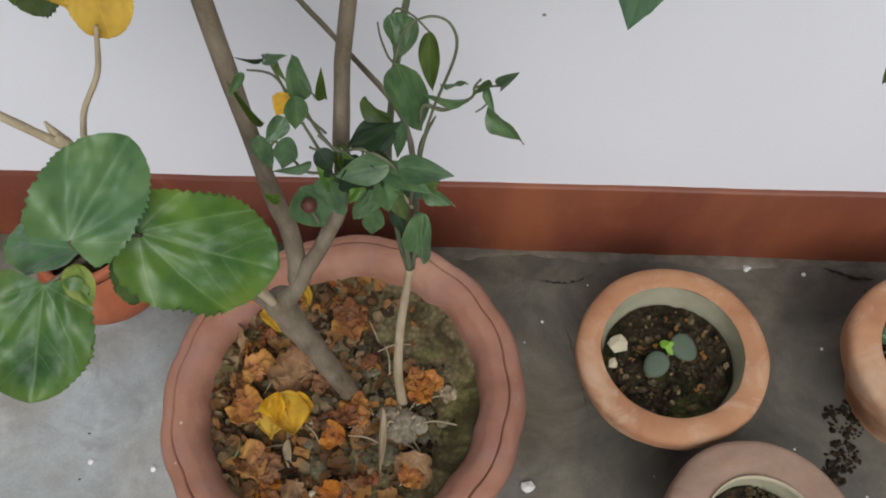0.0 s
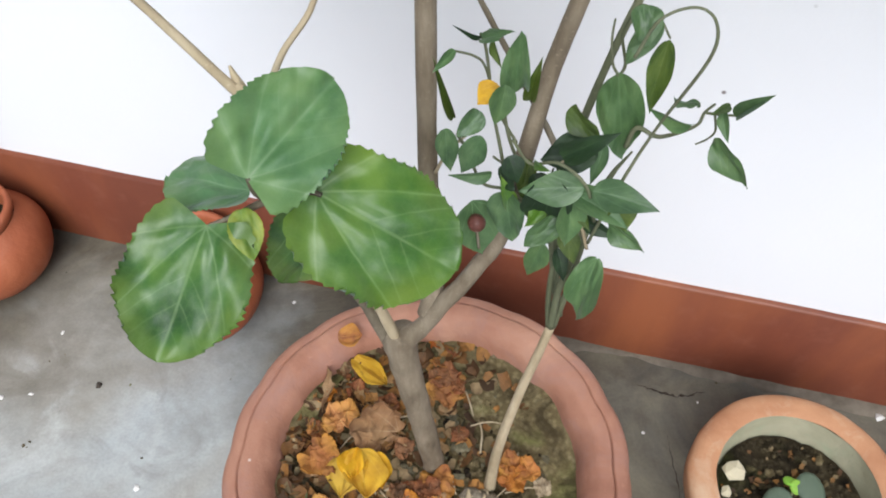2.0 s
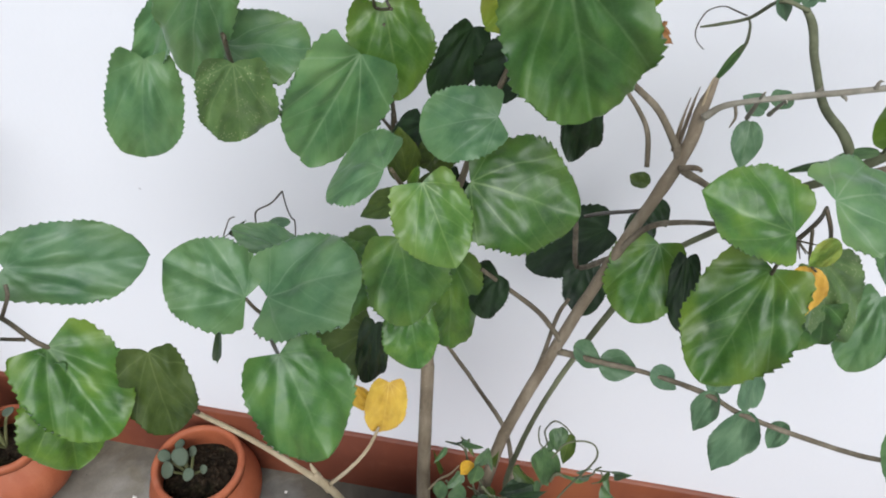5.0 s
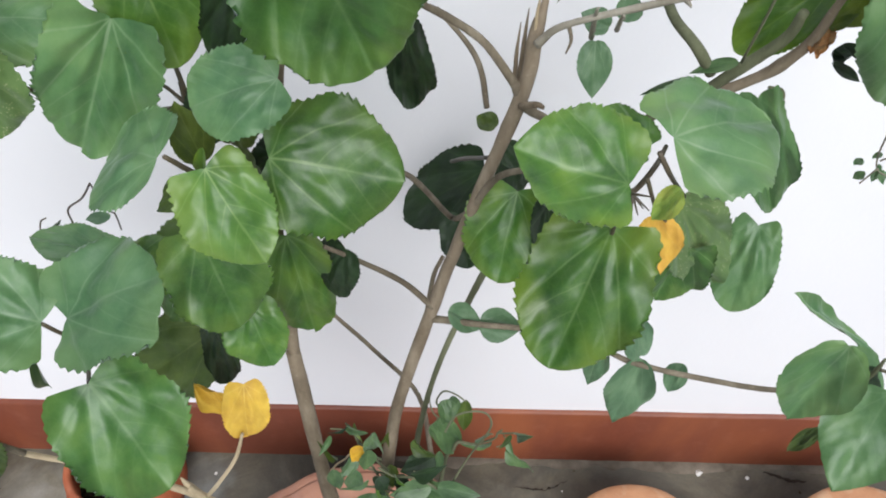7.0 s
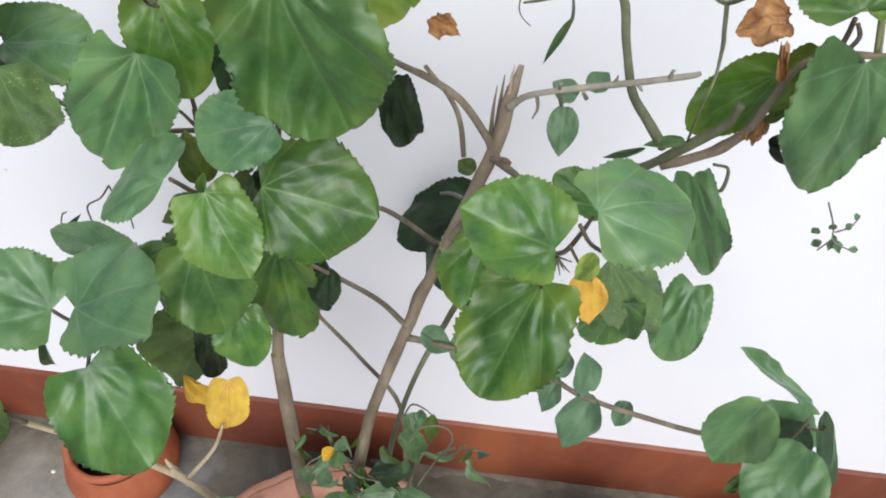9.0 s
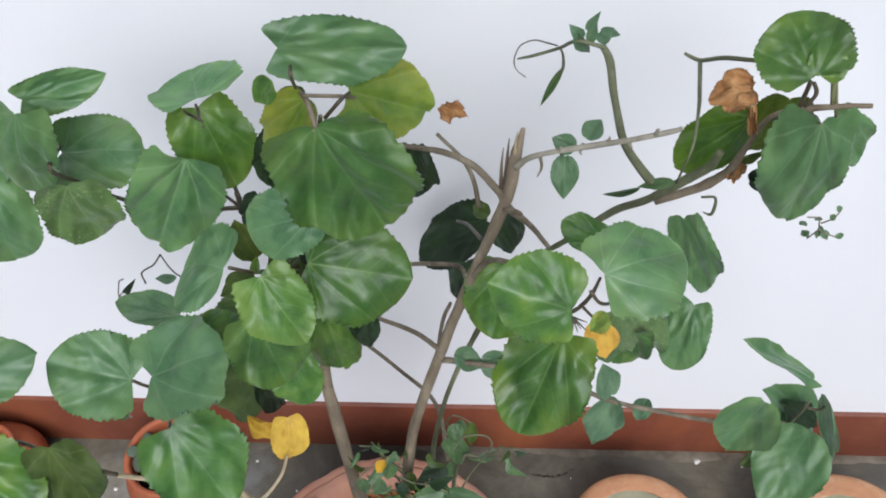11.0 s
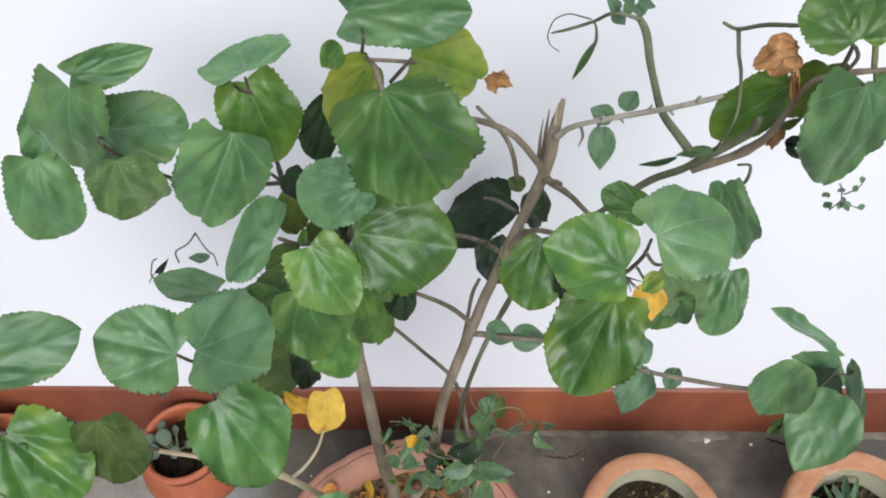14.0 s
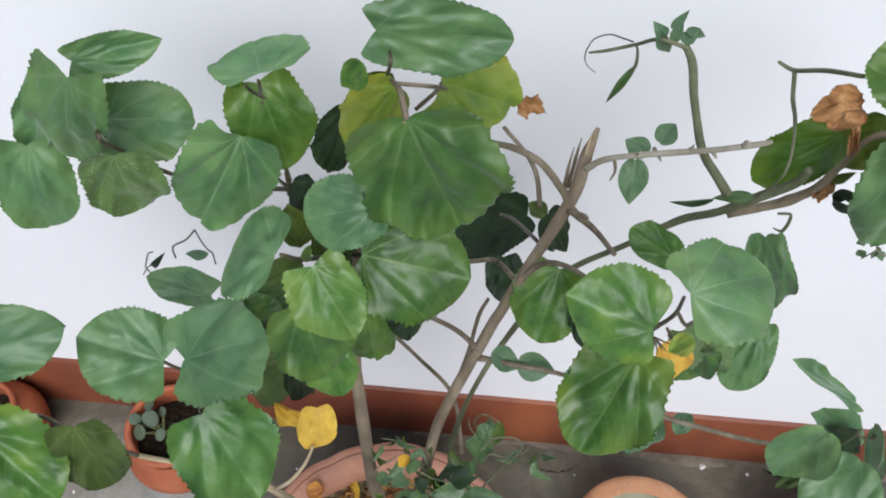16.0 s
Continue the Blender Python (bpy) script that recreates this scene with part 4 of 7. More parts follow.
stem(shrub, "branch", PALE_TWIG, (0.252, -0.168, 0.780, 0.0018), (0.262, -0.169, 0.790, 0.0016), (0.288, -0.173, 0.801, 0.0014), (0.308, -0.175, 0.808, 0.0014), (0.325, -0.174, 0.812, 0.0012), (0.329, -0.173, 0.813, 0.0010), knobs=0.28, sides=9, label="straight pale twig")
stem(shrub, "bud_scar", PALE_TWIG, (0.277, -0.148, 0.769, 0.0013), (0.273, -0.174, 0.800, 0.0007), (0.274, -0.174, 0.802, 0.0002), knobs=0.2, sides=6)
stem(shrub, "bud_scar", PALE_TWIG, (0.289, -0.140, 0.767, 0.0013), (0.283, -0.175, 0.799, 0.0007), (0.284, -0.175, 0.797, 0.0002), knobs=0.2, sides=6)
stem(shrub, "bud_scar", PALE_TWIG, (0.295, -0.173, 0.803, 0.0012), (0.296, -0.174, 0.807, 0.0007), (0.296, -0.174, 0.809, 0.0002), knobs=0.2, sides=6)
stem(shrub, "bud_scar", PALE_TWIG, (0.305, -0.175, 0.806, 0.0012), (0.306, -0.178, 0.806, 0.0007), (0.307, -0.177, 0.804, 0.0002), knobs=0.2, sides=6)
stem(shrub, "bud_scar", PALE_TWIG, (0.317, -0.175, 0.811, 0.0012), (0.317, -0.176, 0.815, 0.0007), (0.318, -0.177, 0.816, 0.0002), knobs=0.2, sides=6)
stem(shrub, "bud_scar", TWIG_BARK, (0.264, -0.169, 0.790, 0.0009), (0.265, -0.173, 0.786, 0.0007), (0.263, -0.176, 0.782, 0.0003), knobs=0.1, sides=6)
stem(shrub, "bud_scar", BARK, (0.247, -0.174, 0.753, 0.0015), (0.253, -0.181, 0.760, 0.0015), (0.256, -0.183, 0.760, 0.0009), knobs=0.2, sides=6)
stem(shrub, "branch", DARK_STALK, (0.136, -0.178, 0.703, 0.0017), (0.128, -0.192, 0.723, 0.0014), (0.118, -0.214, 0.751, 0.0012), (0.114, -0.228, 0.775, 0.0010), knobs=0.1, sides=7)
stem(shrub, "branch", DARK_STALK, (0.147, -0.184, 0.773, 0.0015), (0.121, -0.175, 0.748, 0.0016), (0.103, -0.170, 0.747, 0.0014), (0.101, -0.167, 0.759, 0.0014), knobs=0.1, sides=7)
stem(shrub, "branch", DARK_STALK, (0.144, -0.182, 0.751, 0.0015), (0.103, -0.166, 0.744, 0.0014), (0.064, -0.161, 0.735, 0.0013), (0.035, -0.166, 0.751, 0.0013), (0.025, -0.179, 0.782, 0.0012), (0.032, -0.199, 0.814, 0.0012), (0.012, -0.160, 0.788, 0.0009), knobs=0.1, sides=7)
stem(shrub, "petiole", DARK_STALK, (0.103, -0.170, 0.747, 0.0011), (0.093, -0.167, 0.757, 0.0009), (0.088, -0.167, 0.756, 0.0008), knobs=0.1, sides=6)
stem(shrub, "petiole", DARK_STALK, (0.104, -0.180, 0.827, 0.0008), (0.101, -0.172, 0.825, 0.0008), (0.101, -0.172, 0.829, 0.0007), knobs=0.05, sides=6)
stem(shrub, "petiole", DARK_STALK, (0.105, -0.180, 0.826, 0.0008), (0.095, -0.169, 0.819, 0.0008), (0.095, -0.174, 0.827, 0.0007), knobs=0.05, sides=6)
stem(shrub, "branch", DARK_STALK, (0.102, -0.168, 0.754, 0.0013), (0.098, -0.162, 0.779, 0.0011), (0.098, -0.168, 0.811, 0.0008), knobs=0.05, sides=6)
leaf(shrub, (0.012, -0.164, 0.826), (0.051, -0.152, 0.830), 0.0110, (0.41, -0.62, 0.67), PALE_LEAF, "broad", 3, tilt=25)
leaf(shrub, (0.027, -0.191, 0.843), (0.002, -0.200, 0.780), 0.0194, (0.32, -0.65, 0.69), PALE_LEAF, "broad", 1)
leaf(shrub, (0.003, -0.174, 0.822), (-0.030, -0.183, 0.774), 0.0119, (0.33, -0.65, 0.68), PALE_LEAF, "broad", 6, tilt=-5)
leaf(shrub, (0.010, -0.161, 0.786), (0.059, -0.165, 0.793), 0.0211, (0.39, -0.59, 0.71), PALE_LEAF, "broad", 4, tilt=-10)
leaf(shrub, (-0.021, -0.183, 0.785), (-0.027, -0.205, 0.732), 0.0205, (0.33, -0.62, 0.71), PALE_LEAF, "broad", 2)
leaf(shrub, (0.033, -0.197, 0.799), (0.029, -0.196, 0.744), 0.0193, (0.29, -0.64, 0.71), BITTEN_LEAF, "broad", 0, label="green leaf with pale insect specks")
leaf(shrub, (0.090, -0.182, 0.802), (0.055, -0.194, 0.736), 0.0245, (0.24, -0.65, 0.72), PALE_LEAF, "broad", 5)
leaf(shrub, (0.102, -0.170, 0.830), (0.093, -0.150, 0.834), 0.0235, (0.31, -0.65, 0.69), PALE_LEAF, "broad", 3)
leaf(shrub, (0.094, -0.174, 0.827), (0.086, -0.171, 0.826), 0.0033, (0.33, -0.64, 0.70), YOUNG_LEAF, "ovate", 1)
leaf(shrub, (0.097, -0.164, 0.819), (0.111, -0.182, 0.778), 0.0205, (0.21, -0.68, 0.70), YOUNG_LEAF, "broad", 6)
leaf(shrub, (0.142, -0.181, 0.820), (0.126, -0.180, 0.775), 0.0113, (0.24, -0.62, 0.75), DARK_LEAF, "broad", 4)
leaf(shrub, (0.111, -0.228, 0.775), (0.088, -0.223, 0.777), 0.0260, (0.30, -0.52, 0.80), PALE_LEAF, "broad", 2, tilt=10)
stem(shrub, "branch", TWIG_BARK, (0.179, -0.244, 0.886, 0.0010), (0.176, -0.237, 0.892, 0.0011), (0.170, -0.227, 0.889, 0.0008), sides=8)
stem(shrub, "petiole", DARK_STALK, (0.181, -0.237, 0.884, 0.0008), (0.188, -0.236, 0.892, 0.0008), (0.188, -0.223, 0.883, 0.0007), knobs=0.1, sides=6)
stem(shrub, "petiole", TWIG_BARK, (0.175, -0.237, 0.895, 0.0008), (0.186, -0.227, 0.885, 0.0009), (0.193, -0.218, 0.875, 0.0007), knobs=0.1, sides=6)
stem(shrub, "petiole", DARK_STALK, (0.170, -0.227, 0.888, 0.0007), (0.175, -0.244, 0.910, 0.0007), (0.174, -0.239, 0.910, 0.0006), knobs=0.1, sides=6)
stem(shrub, "petiole", STALK, (0.176, -0.237, 0.887, 0.0008), (0.178, -0.242, 0.886, 0.0008), (0.178, -0.244, 0.884, 0.0007), knobs=0.05, sides=6)
leaf(shrub, (0.169, -0.232, 0.912), (0.212, -0.232, 0.909), 0.0126, (0.15, -0.71, 0.69), PALE_LEAF, "broad", 0, tilt=8)
leaf(shrub, (0.188, -0.223, 0.884), (0.218, -0.203, 0.851), 0.0177, (0.11, -0.68, 0.72), TURNING_LEAF, "broad", 5, label="leaf fading from green to yellow")
leaf(shrub, (0.179, -0.244, 0.886), (0.199, -0.252, 0.827), 0.0268, (0.12, -0.68, 0.73), LEAF, "broad", 0, label="large glossy dark green leaf", puff=2.0)
leaf(shrub, (0.173, -0.234, 0.888), (0.151, -0.228, 0.849), 0.0112, (0.19, -0.89, 0.42), TURNING_LEAF, "broad", 4, tilt=6)
leaf(shrub, (0.165, -0.236, 0.901), (0.156, -0.235, 0.890), 0.0053, (0.23, -0.67, 0.70), LEAF, "ovate", 6)
leaf(shrub, (0.171, -0.227, 0.887), (0.155, -0.217, 0.861), 0.0067, (0.21, -0.66, 0.72), LEAF, "ovate", 4)
leaf(shrub, (0.159, -0.217, 0.803), (0.125, -0.224, 0.798), 0.0174, (0.23, -0.57, 0.79), PALE_LEAF, "broad", 2)
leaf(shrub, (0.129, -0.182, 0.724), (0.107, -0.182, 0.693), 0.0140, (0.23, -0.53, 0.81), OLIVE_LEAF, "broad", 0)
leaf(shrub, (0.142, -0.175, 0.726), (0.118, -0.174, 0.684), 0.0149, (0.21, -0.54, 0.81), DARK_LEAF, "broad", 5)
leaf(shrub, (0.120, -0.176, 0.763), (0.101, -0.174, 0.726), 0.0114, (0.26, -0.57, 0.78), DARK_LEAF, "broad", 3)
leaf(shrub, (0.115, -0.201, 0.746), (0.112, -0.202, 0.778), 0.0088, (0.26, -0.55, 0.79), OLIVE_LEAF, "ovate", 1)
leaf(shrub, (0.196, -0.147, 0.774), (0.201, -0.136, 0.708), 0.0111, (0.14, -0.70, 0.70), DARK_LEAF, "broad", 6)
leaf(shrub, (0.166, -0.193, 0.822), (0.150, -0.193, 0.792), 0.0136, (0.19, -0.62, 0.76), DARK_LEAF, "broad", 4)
leaf(shrub, (0.217, -0.172, 0.827), (0.227, -0.168, 0.818), 0.0058, (-0.02, -0.74, 0.68), WITHERED_LEAF, "crumpled", 1, label="dried tan leaf scrap")
leaf(shrub, (0.149, -0.218, 0.765), (0.200, -0.226, 0.765), 0.0282, (0.15, -0.54, 0.83), LEAF, "broad", 0)
leaf(shrub, (0.117, -0.214, 0.747), (0.094, -0.214, 0.729), 0.0073, (0.27, -0.51, 0.81), OLIVE_LEAF, "ovate", 5)
leaf(shrub, (0.125, -0.219, 0.771), (0.120, -0.219, 0.751), 0.0026, (0.22, -0.58, 0.79), YOUNG_LEAF, "lance", 3)
leaf(shrub, (0.129, -0.231, 0.772), (0.150, -0.256, 0.748), 0.0184, (0.22, -0.50, 0.84), YOUNG_LEAF, "broad", 1)
leaf(shrub, (0.119, -0.236, 0.740), (0.132, -0.254, 0.694), 0.0210, (0.18, -0.59, 0.79), LEAF, "broad", 6)
leaf(shrub, (0.138, -0.192, 0.680), (0.140, -0.193, 0.596), 0.0214, (0.19, -0.47, 0.86), LEAF, "broad", 4)
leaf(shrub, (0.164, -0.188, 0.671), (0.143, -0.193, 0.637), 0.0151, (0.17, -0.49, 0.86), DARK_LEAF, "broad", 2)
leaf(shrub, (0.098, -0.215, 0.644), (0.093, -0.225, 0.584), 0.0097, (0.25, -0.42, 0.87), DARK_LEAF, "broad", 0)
stem(shrub, "branch", DARK_STALK, (0.138, -0.196, 0.720, 0.0014), (0.105, -0.223, 0.714, 0.0014), (0.065, -0.222, 0.667, 0.0013), (0.037, -0.228, 0.653, 0.0013), (0.044, -0.243, 0.664, 0.0010), knobs=0.1, sides=7)
stem(shrub, "petiole", DARK_STALK, (0.047, -0.243, 0.671, 0.0012), (0.042, -0.245, 0.680, 0.0010), (0.039, -0.247, 0.690, 0.0010), knobs=0.05, sides=6)
stem(shrub, "petiole", DARK_STALK, (0.045, -0.243, 0.666, 0.0012), (0.053, -0.255, 0.666, 0.0012), (0.064, -0.272, 0.680, 0.0009), knobs=0.05, sides=6)
leaf(shrub, (0.039, -0.247, 0.691), (0.003, -0.250, 0.717), 0.0257, (0.39, -0.42, 0.82), PALE_LEAF, "broad", 5, label="greyish green leaf with sky sheen painted into its colour")
leaf(shrub, (0.048, -0.247, 0.695), (0.100, -0.246, 0.728), 0.0268, (0.31, -0.44, 0.84), PALE_LEAF, "broad", 4)
leaf(shrub, (0.074, -0.223, 0.699), (0.099, -0.219, 0.707), 0.0148, (0.29, -0.47, 0.83), LEAF, "broad", 1)
leaf(shrub, (0.087, -0.193, 0.607), (0.021, -0.202, 0.548), 0.0251, (0.28, -0.42, 0.86), OLIVE_LEAF, "broad", 6)
leaf(shrub, (0.098, -0.201, 0.696), (0.068, -0.210, 0.634), 0.0175, (0.28, -0.47, 0.84), LEAF, "broad", 4)
leaf(shrub, (0.136, -0.193, 0.770), (0.118, -0.192, 0.739), 0.0103, (0.24, -0.56, 0.79), OLIVE_LEAF, "broad", 2)
leaf(shrub, (0.064, -0.271, 0.681), (0.100, -0.302, 0.645), 0.0270, (0.30, -0.35, 0.89), LEAF, "broad", 0, label="broad green leaf on a dark stalk")
leaf(shrub, (0.044, -0.190, 0.667), (0.006, -0.185, 0.679), 0.0127, (0.36, -0.48, 0.80), PALE_LEAF, "broad", 5, tilt=15)
leaf(shrub, (0.013, -0.237, 0.649), (-0.001, -0.234, 0.591), 0.0026, (0.37, -0.40, 0.84), LEAF, "lance", 3)
stem(shrub, "bud", DARK_STALK, (0.042, -0.243, 0.661, 0.0008), (0.038, -0.246, 0.664, 0.0004), knobs=0.0, sides=5)
stem(shrub, "bud", DARK_STALK, (0.042, -0.243, 0.661, 0.0008), (0.038, -0.246, 0.658, 0.0004), knobs=0.0, sides=5)
stem(shrub, "bud", DARK_STALK, (0.042, -0.243, 0.661, 0.0008), (0.041, -0.246, 0.655, 0.0004), knobs=0.0, sides=5)
stem(shrub, "bud", DARK_STALK, (0.042, -0.243, 0.661, 0.0008), (0.045, -0.246, 0.658, 0.0004), knobs=0.0, sides=5)
stem(shrub, "petiole", TWIG_BARK, (-0.066, -0.291, 0.703, 0.0011), (-0.063, -0.285, 0.712, 0.0011), (-0.067, -0.279, 0.713, 0.0010), knobs=0.05, sides=6)
stem(shrub, "petiole", TWIG_BARK, (-0.056, -0.294, 0.692, 0.0010), (-0.066, -0.298, 0.695, 0.0009), knobs=0.05, sides=6)
leaf(shrub, (-0.078, -0.266, 0.709), (-0.013, -0.252, 0.712), 0.0221, (0.47, -0.54, 0.70), PALE_LEAF, "broad", 2, label="pale underside of a broad leaf")
leaf(shrub, (-0.068, -0.305, 0.725), (-0.092, -0.323, 0.650), 0.0200, (0.38, -0.50, 0.78), YOUNG_LEAF, "broad", 0)
leaf(shrub, (-0.045, -0.295, 0.690), (-0.008, -0.318, 0.655), 0.0265, (0.43, -0.47, 0.77), LEAF, "broad", 5)
leaf(shrub, (-0.043, -0.298, 0.684), (-0.066, -0.309, 0.644), 0.0113, (0.47, -0.45, 0.76), PALE_LEAF, "broad", 3)
leaf(shrub, (-0.048, -0.298, 0.652), (-0.038, -0.324, 0.613), 0.0236, (0.43, -0.43, 0.79), YOUNG_LEAF, "broad", 1, tilt=-10)
leaf(shrub, (0.002, -0.286, 0.686), (0.011, -0.305, 0.632), 0.0185, (0.37, -0.48, 0.79), OLIVE_LEAF, "broad", 6)
stem(shrub, "bud", TWIG_BARK, (-0.066, -0.303, 0.728, 0.0007), (-0.071, -0.304, 0.729, 0.0002), knobs=0, sides=5)
stem(shrub, "bud", TWIG_BARK, (-0.066, -0.303, 0.728, 0.0007), (-0.061, -0.308, 0.739, 0.0002), knobs=0, sides=5)
stem(shrub, "bud", TWIG_BARK, (-0.066, -0.303, 0.728, 0.0007), (-0.067, -0.308, 0.731, 0.0002), knobs=0, sides=5)
stem(shrub, "bud", TWIG_BARK, (-0.066, -0.303, 0.728, 0.0007), (-0.058, -0.308, 0.739, 0.0002), knobs=0, sides=5)
leaf(shrub, (0.232, -0.057, 0.593), (0.175, -0.060, 0.546), 0.0237, (0.08, -0.57, 0.82), DARK_LEAF, "broad", 4, label="dark leaf close to the wall, its shade put into the colour")
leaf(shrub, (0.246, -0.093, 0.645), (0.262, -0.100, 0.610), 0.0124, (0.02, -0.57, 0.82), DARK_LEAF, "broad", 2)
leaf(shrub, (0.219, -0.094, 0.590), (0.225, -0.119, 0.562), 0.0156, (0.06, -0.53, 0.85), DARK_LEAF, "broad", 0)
leaf(shrub, (0.119, -0.217, 0.660), (0.129, -0.237, 0.633), 0.0165, (0.22, -0.46, 0.86), LEAF, "broad", 1)
leaf(shrub, (0.238, -0.153, 0.721), (0.228, -0.143, 0.720), 0.0053, (0.05, -0.58, 0.81), OLIVE_LEAF, "ovate", 3)
leaf(shrub, (0.242, -0.155, 0.713), (0.252, -0.165, 0.704), 0.0066, (0.05, -0.58, 0.81), DARK_LEAF, "ovate", 3)
stem(shrub, "petiole", DARK_STALK, (0.235, -0.167, 0.715, 0.0012), (0.223, -0.110, 0.657, 0.0014), (0.214, -0.084, 0.628, 0.0013), knobs=0.1, sides=6)
stem(shrub, "petiole", DARK_STALK, (0.280, -0.269, 0.820, 0.0008), (0.286, -0.267, 0.808, 0.0008), (0.301, -0.243, 0.773, 0.0008), knobs=0.1, sides=6)
stem(shrub, "petiole", DARK_STALK, (0.275, -0.270, 0.801, 0.0007), (0.271, -0.274, 0.798, 0.0007), (0.271, -0.272, 0.786, 0.0007), knobs=0.05, sides=6)
stem(shrub, "petiole", DARK_STALK, (0.278, -0.271, 0.811, 0.0007), (0.286, -0.263, 0.788, 0.0006), (0.290, -0.263, 0.783, 0.0005), knobs=0.05, sides=6)
stem(shrub, "bud", DARK_STALK, (0.274, -0.273, 0.807, 0.0005), (0.274, -0.277, 0.804, 0.0002), knobs=0, sides=5)
stem(shrub, "bud", DARK_STALK, (0.274, -0.273, 0.807, 0.0005), (0.276, -0.277, 0.802, 0.0002), knobs=0, sides=5)
stem(shrub, "bud", DARK_STALK, (0.274, -0.273, 0.807, 0.0005), (0.277, -0.277, 0.805, 0.0002), knobs=0, sides=5)
stem(shrub, "bud", DARK_STALK, (0.274, -0.273, 0.807, 0.0005), (0.279, -0.277, 0.804, 0.0002), knobs=0, sides=5)
stem(shrub, "bud", DARK_STALK, (0.274, -0.273, 0.807, 0.0005), (0.279, -0.277, 0.810, 0.0002), knobs=0, sides=5)
leaf(shrub, (0.273, -0.269, 0.806), (0.240, -0.263, 0.818), 0.0201, (-0.02, -0.53, 0.85), LEAF, "broad", 3, label="glossy bright green leaf")
leaf(shrub, (0.287, -0.256, 0.813), (0.324, -0.240, 0.815), 0.0224, (-0.13, -0.56, 0.82), PALE_LEAF, "broad", 1, tilt=-8)
leaf(shrub, (0.271, -0.271, 0.789), (0.252, -0.305, 0.756), 0.0214, (-0.03, -0.45, 0.89), LEAF, "broad", 6, label="broad leaf with quilted veins", puff=1.35)
leaf(shrub, (0.262, -0.189, 0.705), (0.267, -0.205, 0.663), 0.0085, (0.05, -0.55, 0.83), DARK_LEAF, "broad", 4)
leaf(shrub, (0.248, -0.175, 0.700), (0.239, -0.203, 0.664), 0.0219, (0.02, -0.52, 0.85), LEAF, "broad", 4, tilt=12)
leaf(shrub, (0.346, -0.215, 0.725), (0.336, -0.242, 0.699), 0.0130, (-0.15, -0.49, 0.86), PALE_LEAF, "broad", 2)
leaf(shrub, (0.331, -0.205, 0.785), (0.359, -0.211, 0.719), 0.0101, (-0.07, -0.64, 0.76), PALE_LEAF, "broad", 0, tilt=20)
leaf(shrub, (0.299, -0.243, 0.771), (0.329, -0.241, 0.712), 0.0148, (-0.04, -0.61, 0.79), BITTEN_LEAF, "broad", 5, label="leaf speckled with pale holes")
leaf(shrub, (0.309, -0.242, 0.745), (0.305, -0.241, 0.701), 0.0142, (-0.03, -0.60, 0.80), LEAF, "broad", 3)
leaf(shrub, (0.288, -0.260, 0.782), (0.293, -0.265, 0.756), 0.0081, (-0.08, -0.49, 0.87), ORANGE_LEAF, "ovate", 1, label="small orange-yellow leaf")
leaf(shrub, (0.288, -0.273, 0.809), (0.282, -0.272, 0.794), 0.0045, (-0.09, -0.51, 0.86), TURNING_LEAF, "ovate", 6)
leaf(shrub, (0.299, -0.195, 0.750), (0.276, -0.190, 0.763), 0.0095, (-0.06, -0.58, 0.81), LEAF, "broad", 4)
stem(shrub, "dry_twig", DARK_STALK, (0.029, -0.150, 0.638, 0.0005), (0.030, -0.150, 0.651, 0.0005), (0.028, -0.150, 0.654, 0.0005), (0.026, -0.150, 0.663, 0.0005), (0.025, -0.150, 0.676, 0.0005), knobs=0.1, sides=6)
stem(shrub, "dry_twig", DARK_STALK, (0.025, -0.150, 0.676, 0.0006), (0.016, -0.150, 0.664, 0.0006), (0.005, -0.150, 0.655, 0.0006), (0.003, -0.150, 0.642, 0.0006), knobs=0.1, sides=6)
stem(shrub, "dry_twig", DARK_STALK, (-0.011, -0.150, 0.647, 0.0005), (-0.015, -0.150, 0.644, 0.0005), (-0.019, -0.150, 0.635, 0.0005), (-0.022, -0.150, 0.627, 0.0005), (-0.021, -0.150, 0.621, 0.0005), knobs=0.1, sides=6)
stem(shrub, "dry_twig", DARK_STALK, (-0.014, -0.150, 0.632, 0.0004), (-0.019, -0.150, 0.629, 0.0004), (-0.024, -0.150, 0.622, 0.0004), (-0.027, -0.150, 0.617, 0.0004), knobs=0.1, sides=6)
leaf(shrub, (0.027, -0.150, 0.650), (0.007, -0.150, 0.645), 0.0036, (0.35, -0.54, 0.77), ROSE_LEAF, "lance", 1)
leaf(shrub, (-0.017, -0.150, 0.629), (-0.006, -0.150, 0.643), 0.0024, (0.35, -0.54, 0.77), DARK_LEAF, "lance", 4)


# ---- the thin-stemmed chilli plant in the same pot ----
chilli = thing("chilli_plant", (0.172, -0.235, 0.104), "thin-stemmed plant with narrow pointed green leaves", "plant")
stem(chilli, "stem", STRAW_BARK, (0.170, -0.234, 0.104, 0.0068), (0.170, -0.230, 0.123, 0.0047), (0.174, -0.230, 0.191, 0.0037), (0.183, -0.225, 0.262, 0.0032), (0.190, -0.220, 0.301, 0.0030), (0.197, -0.214, 0.340, 0.0026), knobs=0.1, label="straw-coloured lower stem")
stem(chilli, "stem", GREEN_STEM, (0.197, -0.214, 0.339, 0.0025), (0.198, -0.214, 0.375, 0.0019), (0.202, -0.214, 0.403, 0.0018), (0.204, -0.216, 0.431, 0.0015), (0.202, -0.220, 0.460, 0.0013), (0.195, -0.222, 0.482, 0.0010), knobs=0.1, sides=8)
